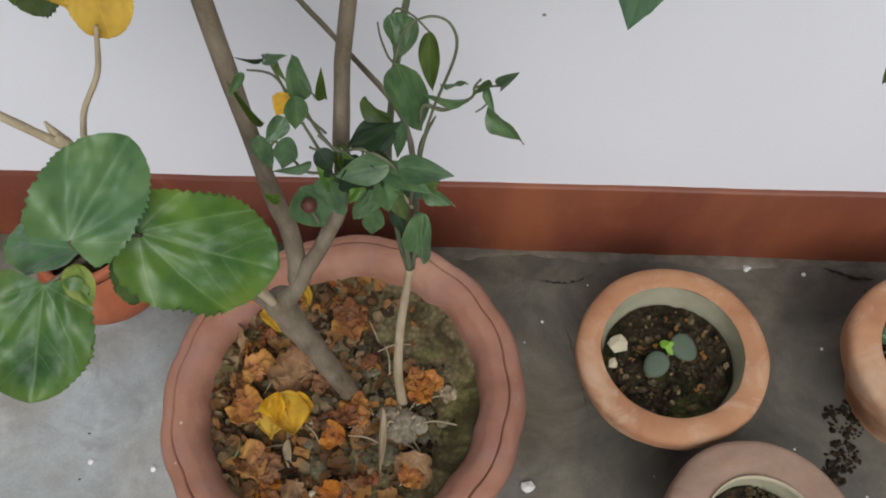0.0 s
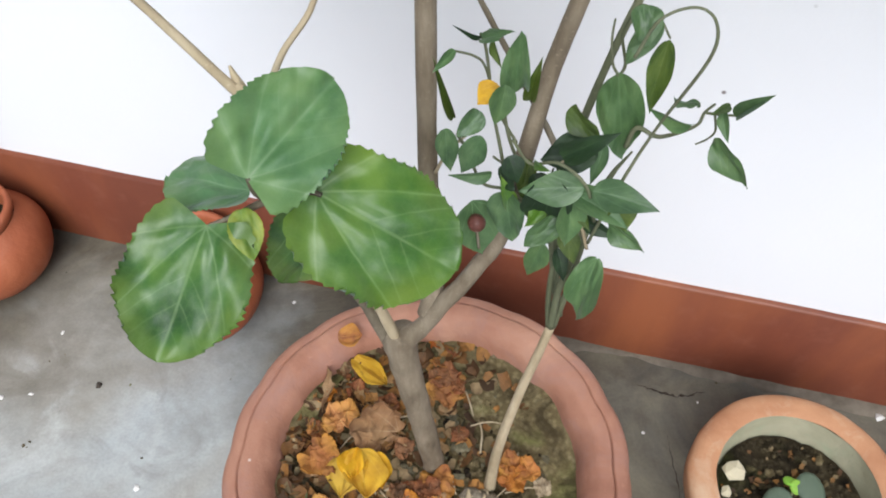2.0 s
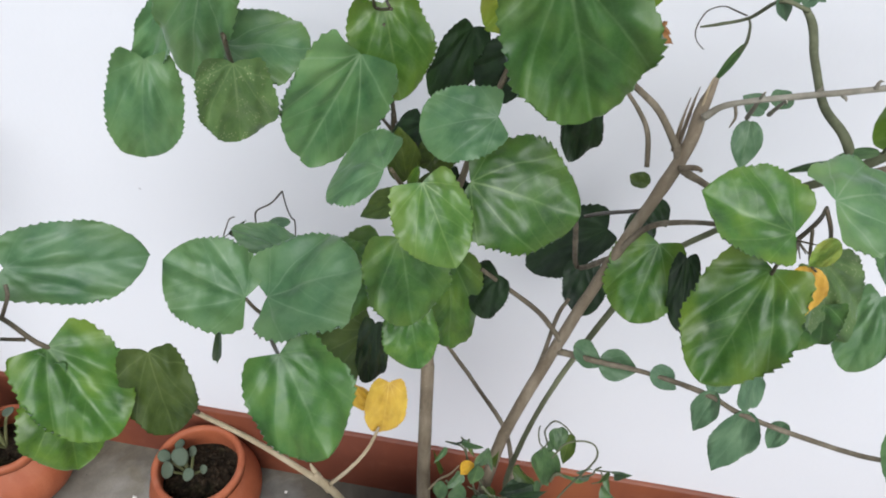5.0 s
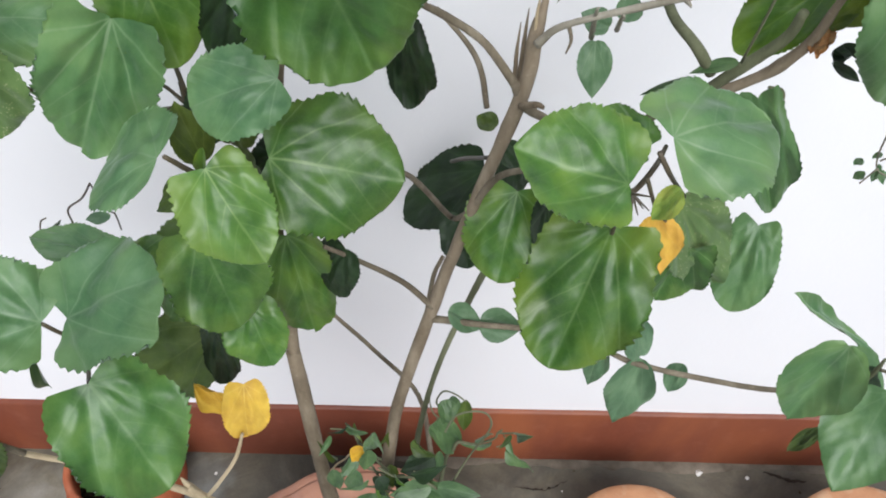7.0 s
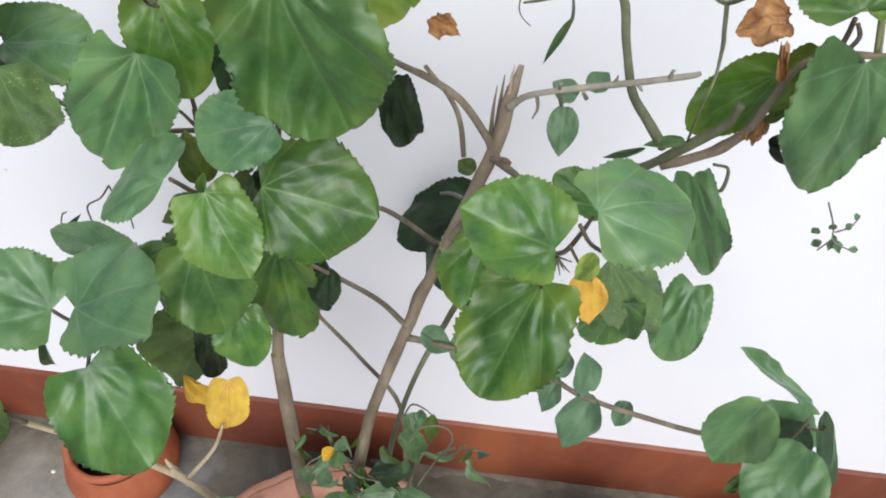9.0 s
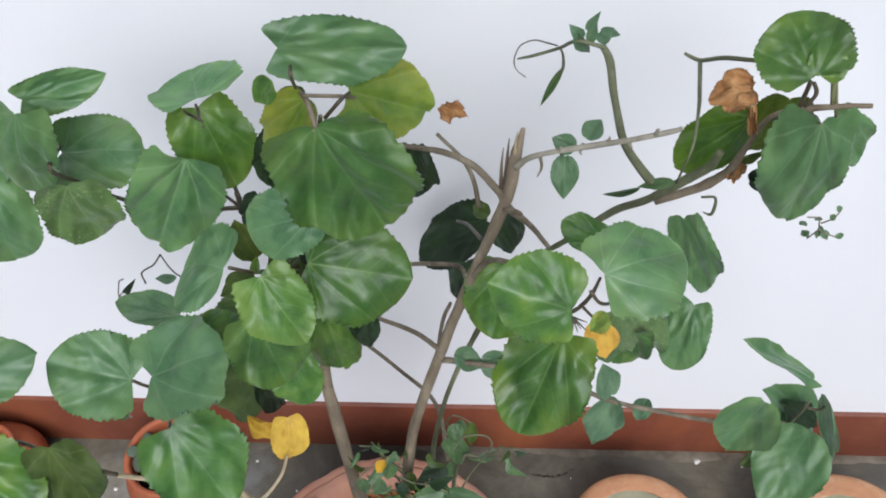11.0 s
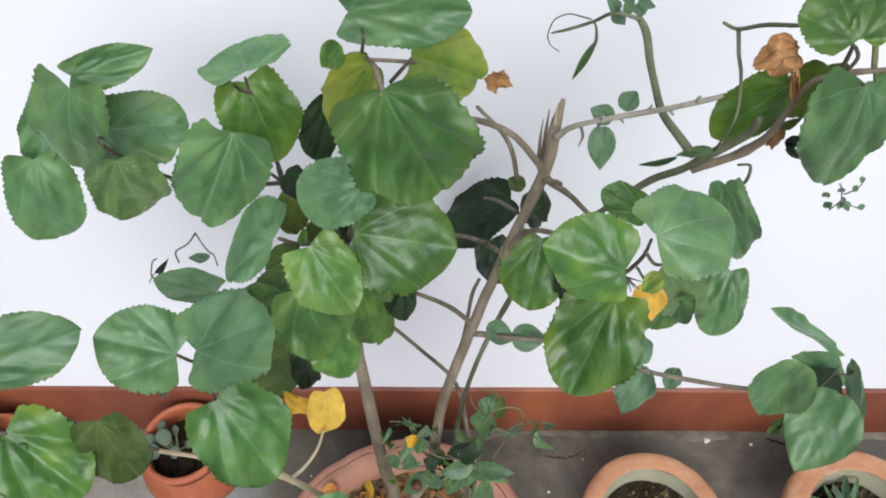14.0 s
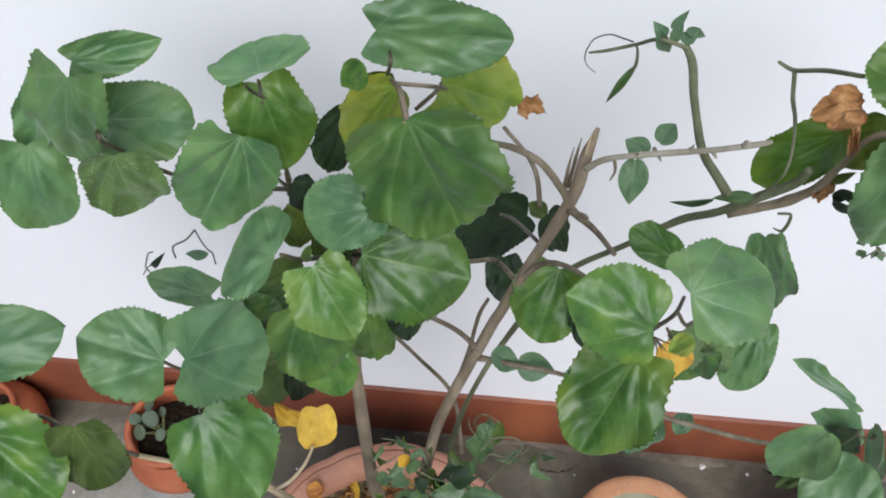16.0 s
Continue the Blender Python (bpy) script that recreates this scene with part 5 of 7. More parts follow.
stem(chilli, "stem", GREEN_STEM, (0.196, -0.214, 0.339, 0.0020), (0.193, -0.210, 0.368, 0.0017), (0.193, -0.207, 0.404, 0.0015), (0.193, -0.212, 0.448, 0.0012), (0.189, -0.216, 0.476, 0.0010), knobs=0.1, sides=8)
stem(chilli, "stem", GREEN_STEM, (0.198, -0.212, 0.337, 0.0020), (0.202, -0.207, 0.363, 0.0019), (0.205, -0.202, 0.393, 0.0018), (0.208, -0.198, 0.421, 0.0016), (0.213, -0.192, 0.447, 0.0015), (0.221, -0.187, 0.463, 0.0005), knobs=0.1, sides=8)
stem(chilli, "long_stem", GREEN_STEM, (0.200, -0.205, 0.340, 0.0026), (0.187, -0.178, 0.396, 0.0023), (0.194, -0.166, 0.454, 0.0021), (0.208, -0.158, 0.517, 0.0019), (0.225, -0.149, 0.568, 0.0021), (0.242, -0.151, 0.628, 0.0020), sides=9, label="long brownish green side stem")
stem(chilli, "long_stem", GREEN_STEM, (0.225, -0.149, 0.568, 0.0021), (0.242, -0.151, 0.628, 0.0019), (0.258, -0.154, 0.671, 0.0018), (0.286, -0.158, 0.707, 0.0018), (0.307, -0.162, 0.737, 0.0022), (0.322, -0.169, 0.756, 0.0022), (0.335, -0.173, 0.774, 0.0026), (0.345, -0.178, 0.791, 0.0022), (0.347, -0.181, 0.805, 0.0019), knobs=0.14, sides=9)
leaf(chilli, (0.162, -0.226, 0.524), (0.157, -0.235, 0.519), 0.0060, (0.11, -0.69, 0.72), YELLOW_LEAF, "lance", 2)
stem(chilli, "pod", RUST_POD, (0.1570, -0.2380, 0.4456, 0.0008), (0.1570, -0.2380, 0.4466, 0.0030), (0.1570, -0.2380, 0.4485, 0.0042), (0.1570, -0.2380, 0.4508, 0.0044), (0.1570, -0.2380, 0.4528, 0.0034), (0.1570, -0.2380, 0.4542, 0.0010), knobs=0.05, sides=12, label="small round dark red pod")
stem(chilli, "pod_stalk", TWIG_BARK, (0.158, -0.236, 0.429, 0.0008), (0.157, -0.238, 0.447, 0.0007), knobs=0.1, sides=6)
leaf(chilli, (0.169, -0.224, 0.522), (0.171, -0.236, 0.554), 0.0061, (0.18, -0.90, 0.25), CHILLI_LEAF, "smooth", 0)
leaf(chilli, (0.154, -0.222, 0.543), (0.148, -0.234, 0.552), 0.0012, (0.30, -0.90, 0.25), DARK_LEAF, "lance", 1)
leaf(chilli, (0.154, -0.222, 0.542), (0.165, -0.234, 0.556), 0.0026, (0.26, -0.65, 0.72), CHILLI_LEAF, "smooth", 2)
leaf(chilli, (0.158, -0.218, 0.540), (0.163, -0.230, 0.536), 0.0021, (-0.12, -0.90, 0.23), OLIVE_LEAF, "lance", 3)
leaf(chilli, (0.142, -0.222, 0.498), (0.138, -0.234, 0.532), 0.0020, (0.40, -0.90, 0.24), OLIVE_LEAF, "lance", 4)
leaf(chilli, (0.144, -0.226, 0.538), (0.139, -0.238, 0.535), 0.0021, (0.44, -0.72, 0.54), CHILLI_LEAF, "lance", 5)
leaf(chilli, (0.155, -0.226, 0.508), (0.149, -0.238, 0.503), 0.0054, (0.16, -0.90, 0.24), CHILLI_LEAF, "smooth", 0)
leaf(chilli, (0.161, -0.226, 0.472), (0.146, -0.238, 0.475), 0.0036, (0.17, -0.90, 0.27), CHILLI_LEAF, "lance", 1)
leaf(chilli, (0.169, -0.232, 0.469), (0.173, -0.244, 0.445), 0.0095, (-0.18, -0.64, 0.74), CHILLI_LEAF, "smooth", 2)
leaf(chilli, (0.208, -0.205, 0.522), (0.217, -0.209, 0.478), 0.0101, (-0.11, -0.90, 0.27), CHILLI_LEAF, "smooth", 3)
leaf(chilli, (0.219, -0.205, 0.551), (0.211, -0.217, 0.536), 0.0051, (0.15, -0.90, 0.20), CHILLI_LEAF, "smooth", 4)
leaf(chilli, (0.212, -0.212, 0.560), (0.217, -0.224, 0.552), 0.0060, (0.17, -0.83, 0.54), CHILLI_LEAF, "smooth", 5)
leaf(chilli, (0.225, -0.200, 0.538), (0.222, -0.206, 0.503), 0.0052, (0.04, -0.90, 0.21), OLIVE_LEAF, "lance", 0)
leaf(chilli, (0.191, -0.214, 0.508), (0.203, -0.226, 0.501), 0.0060, (-0.21, -0.90, 0.27), OLIVE_LEAF, "smooth", 1)
leaf(chilli, (0.205, -0.218, 0.492), (0.184, -0.230, 0.490), 0.0090, (-0.13, -0.72, 0.69), DARK_LEAF, "smooth", 2)
leaf(chilli, (0.188, -0.230, 0.464), (0.180, -0.242, 0.458), 0.0045, (0.29, -0.90, 0.28), YOUNG_LEAF, "smooth", 3)
leaf(chilli, (0.194, -0.234, 0.459), (0.182, -0.246, 0.448), 0.0064, (-0.05, -0.90, 0.30), CHILLI_LEAF, "smooth", 4)
leaf(chilli, (0.198, -0.230, 0.474), (0.225, -0.242, 0.474), 0.0065, (0.02, -0.59, 0.80), CHILLI_LEAF, "lance", 5)
leaf(chilli, (0.217, -0.226, 0.455), (0.233, -0.238, 0.450), 0.0056, (-0.17, -0.90, 0.29), CHILLI_LEAF, "smooth", 0)
leaf(chilli, (0.204, -0.222, 0.450), (0.220, -0.234, 0.450), 0.0044, (0.09, -0.90, 0.29), DARK_LEAF, "lance", 1)
leaf(chilli, (0.208, -0.212, 0.489), (0.206, -0.224, 0.473), 0.0036, (0.24, -0.68, 0.69), CHILLI_LEAF, "lance", 2)
leaf(chilli, (0.241, -0.212, 0.517), (0.231, -0.224, 0.529), 0.0039, (-0.16, -0.90, 0.21), CHILLI_LEAF, "smooth", 3)
leaf(chilli, (0.241, -0.214, 0.509), (0.224, -0.226, 0.518), 0.0039, (-0.28, -0.90, 0.21), CHILLI_LEAF, "lance", 4)
leaf(chilli, (0.257, -0.212, 0.515), (0.263, -0.224, 0.538), 0.0031, (-0.24, -0.69, 0.69), CHILLI_LEAF, "lance", 5)
leaf(chilli, (0.252, -0.216, 0.507), (0.267, -0.228, 0.490), 0.0058, (-0.36, -0.90, 0.25), CHILLI_LEAF, "smooth", 0)
leaf(chilli, (0.251, -0.216, 0.520), (0.253, -0.228, 0.516), 0.0025, (-0.21, -0.90, 0.23), CHILLI_LEAF, "lance", 1)
leaf(chilli, (0.253, -0.216, 0.523), (0.246, -0.228, 0.528), 0.0019, (0.07, -0.72, 0.69), OLIVE_LEAF, "lance", 2)
leaf(chilli, (0.165, -0.226, 0.478), (0.173, -0.238, 0.476), 0.0047, (0.01, -0.90, 0.27), DARK_LEAF, "smooth", 3)
leaf(chilli, (0.176, -0.216, 0.475), (0.176, -0.228, 0.460), 0.0046, (0.23, -0.90, 0.23), OLIVE_LEAF, "smooth", 4)
leaf(chilli, (0.192, -0.220, 0.475), (0.204, -0.232, 0.482), 0.0036, (0.33, -0.70, 0.64), OLIVE_LEAF, "lance", 5)
leaf(chilli, (0.183, -0.222, 0.474), (0.183, -0.234, 0.468), 0.0048, (0.19, -0.90, 0.28), DARK_LEAF, "smooth", 0)
leaf(chilli, (0.180, -0.228, 0.487), (0.185, -0.240, 0.493), 0.0023, (-0.17, -0.90, 0.28), YOUNG_LEAF, "lance", 1)
leaf(chilli, (0.199, -0.226, 0.465), (0.209, -0.238, 0.460), 0.0036, (-0.05, -0.60, 0.80), OLIVE_LEAF, "lance", 2)
leaf(chilli, (0.194, -0.218, 0.455), (0.192, -0.230, 0.446), 0.0038, (-0.25, -0.90, 0.24), DARK_LEAF, "lance", 3)
leaf(chilli, (0.174, -0.216, 0.510), (0.177, -0.228, 0.536), 0.0030, (-0.07, -0.90, 0.27), OLIVE_LEAF, "lance", 4)
leaf(chilli, (0.215, -0.226, 0.427), (0.208, -0.240, 0.383), 0.0093, (-0.15, -0.50, 0.85), CHILLI_LEAF, "smooth", 5)
leaf(chilli, (0.197, -0.216, 0.434), (0.203, -0.226, 0.416), 0.0057, (0.23, -0.90, 0.29), OLIVE_LEAF, "lance", 0)
leaf(chilli, (0.187, -0.222, 0.425), (0.182, -0.232, 0.403), 0.0063, (-0.03, -0.90, 0.28), CHILLI_LEAF, "lance", 1)
leaf(chilli, (0.194, -0.214, 0.413), (0.202, -0.224, 0.399), 0.0041, (0.04, -0.52, 0.85), DARK_LEAF, "lance", 2)
stem(chilli, "twig", GREEN_STEM, (0.170, -0.220, 0.428, 0.0010), (0.167, -0.220, 0.459, 0.0009), (0.163, -0.220, 0.484, 0.0009), (0.159, -0.220, 0.505, 0.0008), (0.157, -0.220, 0.524, 0.0007), (0.155, -0.220, 0.538, 0.0007), (0.153, -0.220, 0.543, 0.0006), knobs=0.1, sides=6)
stem(chilli, "twig", GREEN_STEM, (0.194, -0.219, 0.431, 0.0011), (0.178, -0.219, 0.461, 0.0010), (0.167, -0.219, 0.488, 0.0009), (0.164, -0.219, 0.510, 0.0007), (0.168, -0.219, 0.518, 0.0006), knobs=0.1, sides=6)
stem(chilli, "twig", GREEN_STEM, (0.170, -0.218, 0.486, 0.0008), (0.161, -0.218, 0.503, 0.0007), (0.155, -0.218, 0.525, 0.0006), (0.150, -0.218, 0.530, 0.0006), (0.142, -0.218, 0.531, 0.0005), knobs=0.1, sides=6)
stem(chilli, "twig", STRAW_BARK, (0.131, -0.216, 0.455, 0.0009), (0.138, -0.216, 0.472, 0.0008), (0.146, -0.216, 0.483, 0.0007), (0.152, -0.216, 0.497, 0.0006), knobs=0.1, sides=6)
stem(chilli, "twig", GREEN_STEM, (0.217, -0.210, 0.487, 0.0012), (0.220, -0.210, 0.499, 0.0011), (0.230, -0.210, 0.496, 0.0010), (0.243, -0.210, 0.505, 0.0008), (0.245, -0.210, 0.513, 0.0007), (0.248, -0.210, 0.518, 0.0006), knobs=0.1, sides=6)
stem(chilli, "twig", GREEN_STEM, (0.245, -0.210, 0.513, 0.0007), (0.250, -0.210, 0.513, 0.0006), (0.258, -0.210, 0.514, 0.0005), knobs=0.1, sides=6)
stem(chilli, "twig", GREEN_STEM, (0.245, -0.212, 0.497, 0.0004), (0.249, -0.212, 0.501, 0.0005), (0.251, -0.212, 0.506, 0.0005), (0.249, -0.212, 0.514, 0.0006), knobs=0.1, sides=6)
stem(chilli, "twig", GREEN_STEM, (0.208, -0.204, 0.520, 0.0007), (0.205, -0.204, 0.526, 0.0006), (0.203, -0.204, 0.538, 0.0005), (0.203, -0.204, 0.547, 0.0004), knobs=0.1, sides=6)
stem(chilli, "twig", GREEN_STEM, (0.209, -0.203, 0.520, 0.0007), (0.210, -0.203, 0.526, 0.0007), (0.207, -0.203, 0.538, 0.0006), (0.208, -0.203, 0.546, 0.0006), (0.212, -0.203, 0.554, 0.0006), (0.219, -0.203, 0.550, 0.0005), (0.225, -0.203, 0.541, 0.0005), knobs=0.1, sides=6)
stem(chilli, "twig", STRAW_BARK, (0.197, -0.226, 0.435, 0.0010), (0.194, -0.226, 0.459, 0.0008), (0.191, -0.226, 0.477, 0.0007), (0.192, -0.226, 0.488, 0.0005), knobs=0.1, sides=6)
stem(chilli, "twig", STRAW_BARK, (0.209, -0.226, 0.432, 0.0009), (0.203, -0.226, 0.454, 0.0008), (0.198, -0.226, 0.470, 0.0006), knobs=0.1, sides=6)
stem(chilli, "twig", GREEN_STEM, (0.184, -0.222, 0.447, 0.0008), (0.186, -0.222, 0.466, 0.0006), (0.188, -0.222, 0.478, 0.0005), knobs=0.1, sides=6)
stem(chilli, "twig", GREEN_STEM, (0.160, -0.220, 0.477, 0.0006), (0.170, -0.220, 0.468, 0.0007), (0.182, -0.220, 0.444, 0.0008), knobs=0.1, sides=6)
leaf(chilli, (0.215, -0.185, 0.614), (0.234, -0.187, 0.599), 0.0085, (0.06, -0.47, 0.88), ROSE_LEAF, "ovate", 5)
leaf(chilli, (0.233, -0.185, 0.603), (0.256, -0.189, 0.603), 0.0101, (0.03, -0.47, 0.88), ROSE_LEAF, "ovate", 3)
leaf(chilli, (0.316, -0.220, 0.619), (0.307, -0.229, 0.567), 0.0129, (-0.07, -0.42, 0.91), ROSE_LEAF, "ovate", 4)
leaf(chilli, (0.340, -0.213, 0.608), (0.335, -0.220, 0.588), 0.0065, (-0.11, -0.43, 0.90), ROSE_LEAF, "ovate", 2)
leaf(chilli, (0.314, -0.220, 0.627), (0.307, -0.214, 0.656), 0.0092, (-0.08, -0.46, 0.89), ROSE_LEAF, "ovate", 0)
leaf(chilli, (0.283, -0.152, 0.777), (0.271, -0.149, 0.782), 0.0058, (-0.04, -0.65, 0.76), ROSE_LEAF, "ovate", 5)
leaf(chilli, (0.290, -0.140, 0.772), (0.299, -0.129, 0.776), 0.0060, (-0.07, -0.66, 0.75), ROSE_LEAF, "ovate", 3)
leaf(chilli, (0.279, -0.148, 0.767), (0.279, -0.162, 0.747), 0.0079, (-0.04, -0.62, 0.78), ROSE_LEAF, "ovate", 1)
stem(chilli, "twig", TWIG_BARK, (0.206, -0.186, 0.606, 0.0022), (0.235, -0.190, 0.607, 0.0017), (0.262, -0.195, 0.610, 0.0016), (0.293, -0.209, 0.618, 0.0016), (0.313, -0.218, 0.616, 0.0016), (0.351, -0.224, 0.611, 0.0016), (0.383, -0.228, 0.609, 0.0015), (0.415, -0.228, 0.609, 0.0012), (0.455, -0.211, 0.571, 0.0012), knobs=0.22, sides=7, label="thin arching twig")
leaf(chilli, (0.262, -0.196, 0.617), (0.279, -0.199, 0.604), 0.0073, (-0.08, -0.57, 0.82), ROSE_LEAF, "ovate", 6)
leaf(chilli, (0.296, -0.211, 0.623), (0.291, -0.217, 0.589), 0.0082, (-0.11, -0.55, 0.83), ROSE_LEAF, "ovate", 4)
leaf(chilli, (0.296, -0.211, 0.625), (0.296, -0.204, 0.647), 0.0082, (-0.13, -0.58, 0.80), ROSE_LEAF, "ovate", 2)
stem(chilli, "twig", GREEN_STEM, (0.430, -0.223, 0.595, 0.0011), (0.428, -0.228, 0.632, 0.0011), (0.427, -0.229, 0.643, 0.0007), knobs=0.1, sides=6)
stem(chilli, "petiole", DARK_STALK, (0.430, -0.228, 0.631, 0.0009), (0.438, -0.228, 0.628, 0.0009), (0.439, -0.228, 0.634, 0.0007), knobs=0.1, sides=5)
leaf(chilli, (0.469, -0.171, 0.556), (0.404, -0.178, 0.627), 0.0131, (-0.23, -0.46, 0.86), PALE_LEAF, "ovate", 0, tilt=28)
leaf(chilli, (0.454, -0.211, 0.571), (0.407, -0.213, 0.624), 0.0171, (-0.23, -0.42, 0.88), PALE_LEAF, "ovate", 5)
leaf(chilli, (0.382, -0.255, 0.699), (0.373, -0.264, 0.638), 0.0162, (-0.20, -0.41, 0.89), PALE_LEAF, "ovate", 3)
leaf(chilli, (0.421, -0.250, 0.647), (0.393, -0.288, 0.624), 0.0212, (-0.23, -0.37, 0.90), PALE_LEAF, "ovate", 1)
leaf(chilli, (0.434, -0.227, 0.647), (0.473, -0.231, 0.542), 0.0046, (-0.26, -0.40, 0.88), PALE_LEAF, "ovate", 6)
leaf(chilli, (0.427, -0.218, 0.611), (0.455, -0.218, 0.579), 0.0109, (-0.24, -0.41, 0.88), DARK_LEAF, "ovate", 4)
leaf(chilli, (0.417, -0.234, 0.580), (0.410, -0.233, 0.542), 0.0048, (-0.20, -0.38, 0.90), OLIVE_LEAF, "ovate", 2)


# ---- the slender vine and the upper right twigs ----
vine = thing("climbing_vine", (0.315, -0.185, 0.80), "slender green vine with curled tendrils and ragged leaves", "vine")
stem(vine, "stem", GREEN_STEM, (0.324, -0.170, 0.768, 0.0024), (0.315, -0.171, 0.782, 0.0024), (0.307, -0.155, 0.786, 0.0021), (0.303, -0.131, 0.795, 0.0021), (0.301, -0.116, 0.804, 0.0023), (0.297, -0.109, 0.809, 0.0018), knobs=0.14, sides=9)
stem(vine, "tendril", GREEN_STEM, (0.298, -0.112, 0.810, 0.0011), (0.284, -0.109, 0.812, 0.0011), (0.277, -0.088, 0.790, 0.0010), (0.263, -0.087, 0.784, 0.0010), (0.254, -0.085, 0.780, 0.0006), knobs=0.1, sides=6)
stem(vine, "tendril", DARK_STALK, (0.276, -0.086, 0.790, 0.0005), (0.270, -0.086, 0.792, 0.0005), (0.263, -0.086, 0.794, 0.0004), (0.256, -0.086, 0.791, 0.0004), (0.253, -0.086, 0.785, 0.0004), (0.252, -0.086, 0.778, 0.0004), (0.254, -0.086, 0.772, 0.0003), (0.259, -0.086, 0.767, 0.0003), knobs=0.08, sides=6)
stem(vine, "petiole", GREEN_STEM, (0.277, -0.086, 0.789, 0.0006), (0.279, -0.086, 0.785, 0.0007), (0.280, -0.086, 0.779, 0.0009), (0.280, -0.086, 0.773, 0.0010), (0.278, -0.086, 0.768, 0.0012), knobs=0.08, sides=6)
leaf(vine, (0.280, -0.086, 0.774), (0.267, -0.086, 0.742), 0.0024, (-0.10, -0.80, 0.55), CHILLI_LEAF, "lance", 0)
leaf(vine, (0.287, -0.106, 0.811), (0.279, -0.107, 0.819), 0.0036, (-0.16, -0.79, 0.60), ROSE_LEAF, "lance", 3)
leaf(vine, (0.283, -0.109, 0.817), (0.292, -0.107, 0.796), 0.0037, (-0.17, -0.77, 0.61), ROSE_LEAF, "lance", 1)
leaf(vine, (0.290, -0.109, 0.811), (0.294, -0.107, 0.822), 0.0030, (-0.18, -0.78, 0.60), ROSE_LEAF, "lance", 6)
leaf(vine, (0.295, -0.109, 0.811), (0.301, -0.107, 0.819), 0.0036, (-0.19, -0.78, 0.60), ROSE_LEAF, "lance", 4)
leaf(vine, (0.288, -0.109, 0.819), (0.294, -0.107, 0.829), 0.0024, (-0.18, -0.79, 0.59), ROSE_LEAF, "lance", 2)
leaf(vine, (0.295, -0.109, 0.819), (0.307, -0.105, 0.811), 0.0027, (-0.20, -0.78, 0.59), ROSE_LEAF, "lance", 0)
stem(vine, "twig", GREEN_STEM, (0.350, -0.176, 0.856, 0.0010), (0.344, -0.158, 0.842, 0.0011), (0.339, -0.141, 0.826, 0.0011), (0.332, -0.137, 0.827, 0.0008), sides=7)
stem(vine, "twig", GREEN_STEM, (0.339, -0.141, 0.826, 0.0011), (0.338, -0.154, 0.821, 0.0011), (0.333, -0.176, 0.829, 0.0009), (0.328, -0.197, 0.829, 0.0006), (0.325, -0.203, 0.822, 0.0005), (0.332, -0.177, 0.779, 0.0006), sides=7)
stem(vine, "branch", BARK, (0.326, -0.170, 0.756, 0.0025), (0.340, -0.172, 0.766, 0.0024), (0.348, -0.176, 0.777, 0.0027), (0.354, -0.181, 0.793, 0.0020), (0.357, -0.184, 0.813, 0.0015), (0.362, -0.184, 0.830, 0.0013), (0.374, -0.185, 0.836, 0.0016), (0.391, -0.184, 0.837, 0.0013), (0.402, -0.186, 0.839, 0.0010), knobs=0.2, sides=9, label="knotted brown-green branch")
stem(vine, "petiole", DARK_STALK, (0.372, -0.185, 0.836, 0.0012), (0.373, -0.184, 0.844, 0.0011), (0.372, -0.186, 0.853, 0.0010), knobs=0.1, sides=6)
stem(vine, "petiole", DARK_STALK, (0.374, -0.185, 0.836, 0.0010), (0.378, -0.183, 0.843, 0.0010), (0.376, -0.181, 0.848, 0.0008), knobs=0.1, sides=6)
stem(vine, "petiole", STALK, (0.386, -0.184, 0.838, 0.0008), (0.383, -0.180, 0.853, 0.0013), (0.393, -0.179, 0.826, 0.0008), knobs=0.1, sides=6)
stem(vine, "petiole", DARK_STALK, (0.376, -0.185, 0.835, 0.0010), (0.382, -0.184, 0.830, 0.0009), (0.371, -0.208, 0.851, 0.0007), knobs=0.1, sides=6)
leaf(vine, (0.373, -0.186, 0.856), (0.363, -0.164, 0.872), 0.0205, (-0.24, -0.68, 0.69), LEAF, "broad", 5)
leaf(vine, (0.375, -0.186, 0.856), (0.381, -0.177, 0.865), 0.0083, (-0.28, -0.68, 0.68), LEAF, "broad", 3)
leaf(vine, (0.373, -0.206, 0.850), (0.378, -0.216, 0.779), 0.0180, (-0.13, -0.68, 0.73), PALE_LEAF, "broad", 1, label="large ragged green leaf with a bitten edge", tilt=-6)
leaf(vine, (0.392, -0.179, 0.826), (0.420, -0.179, 0.794), 0.0111, (-0.15, -0.69, 0.71), PALE_LEAF, "broad", 6)
leaf(vine, (0.363, -0.162, 0.807), (0.333, -0.161, 0.772), 0.0142, (-0.08, -0.70, 0.71), YOUNG_LEAF, "broad", 4)
leaf(vine, (0.377, -0.164, 0.822), (0.373, -0.168, 0.782), 0.0144, (-0.23, -0.64, 0.73), OLIVE_LEAF, "broad", 2)
leaf(vine, (0.350, -0.187, 0.850), (0.332, -0.189, 0.847), 0.0095, (-0.34, -0.71, 0.62), WITHERED_LEAF, "crumpled", 0, label="shrivelled brown dead leaf")
leaf(vine, (0.352, -0.186, 0.840), (0.358, -0.187, 0.819), 0.0024, (-0.36, -0.68, 0.64), WITHERED_LEAF, "crumpled", 5)
leaf(vine, (0.356, -0.181, 0.796), (0.357, -0.184, 0.787), 0.0040, (-0.34, -0.65, 0.68), WITHERED_LEAF, "crumpled", 3)
leaf(vine, (0.360, -0.180, 0.797), (0.354, -0.184, 0.790), 0.0034, (-0.34, -0.65, 0.68), WITHERED_LEAF, "crumpled", 1)
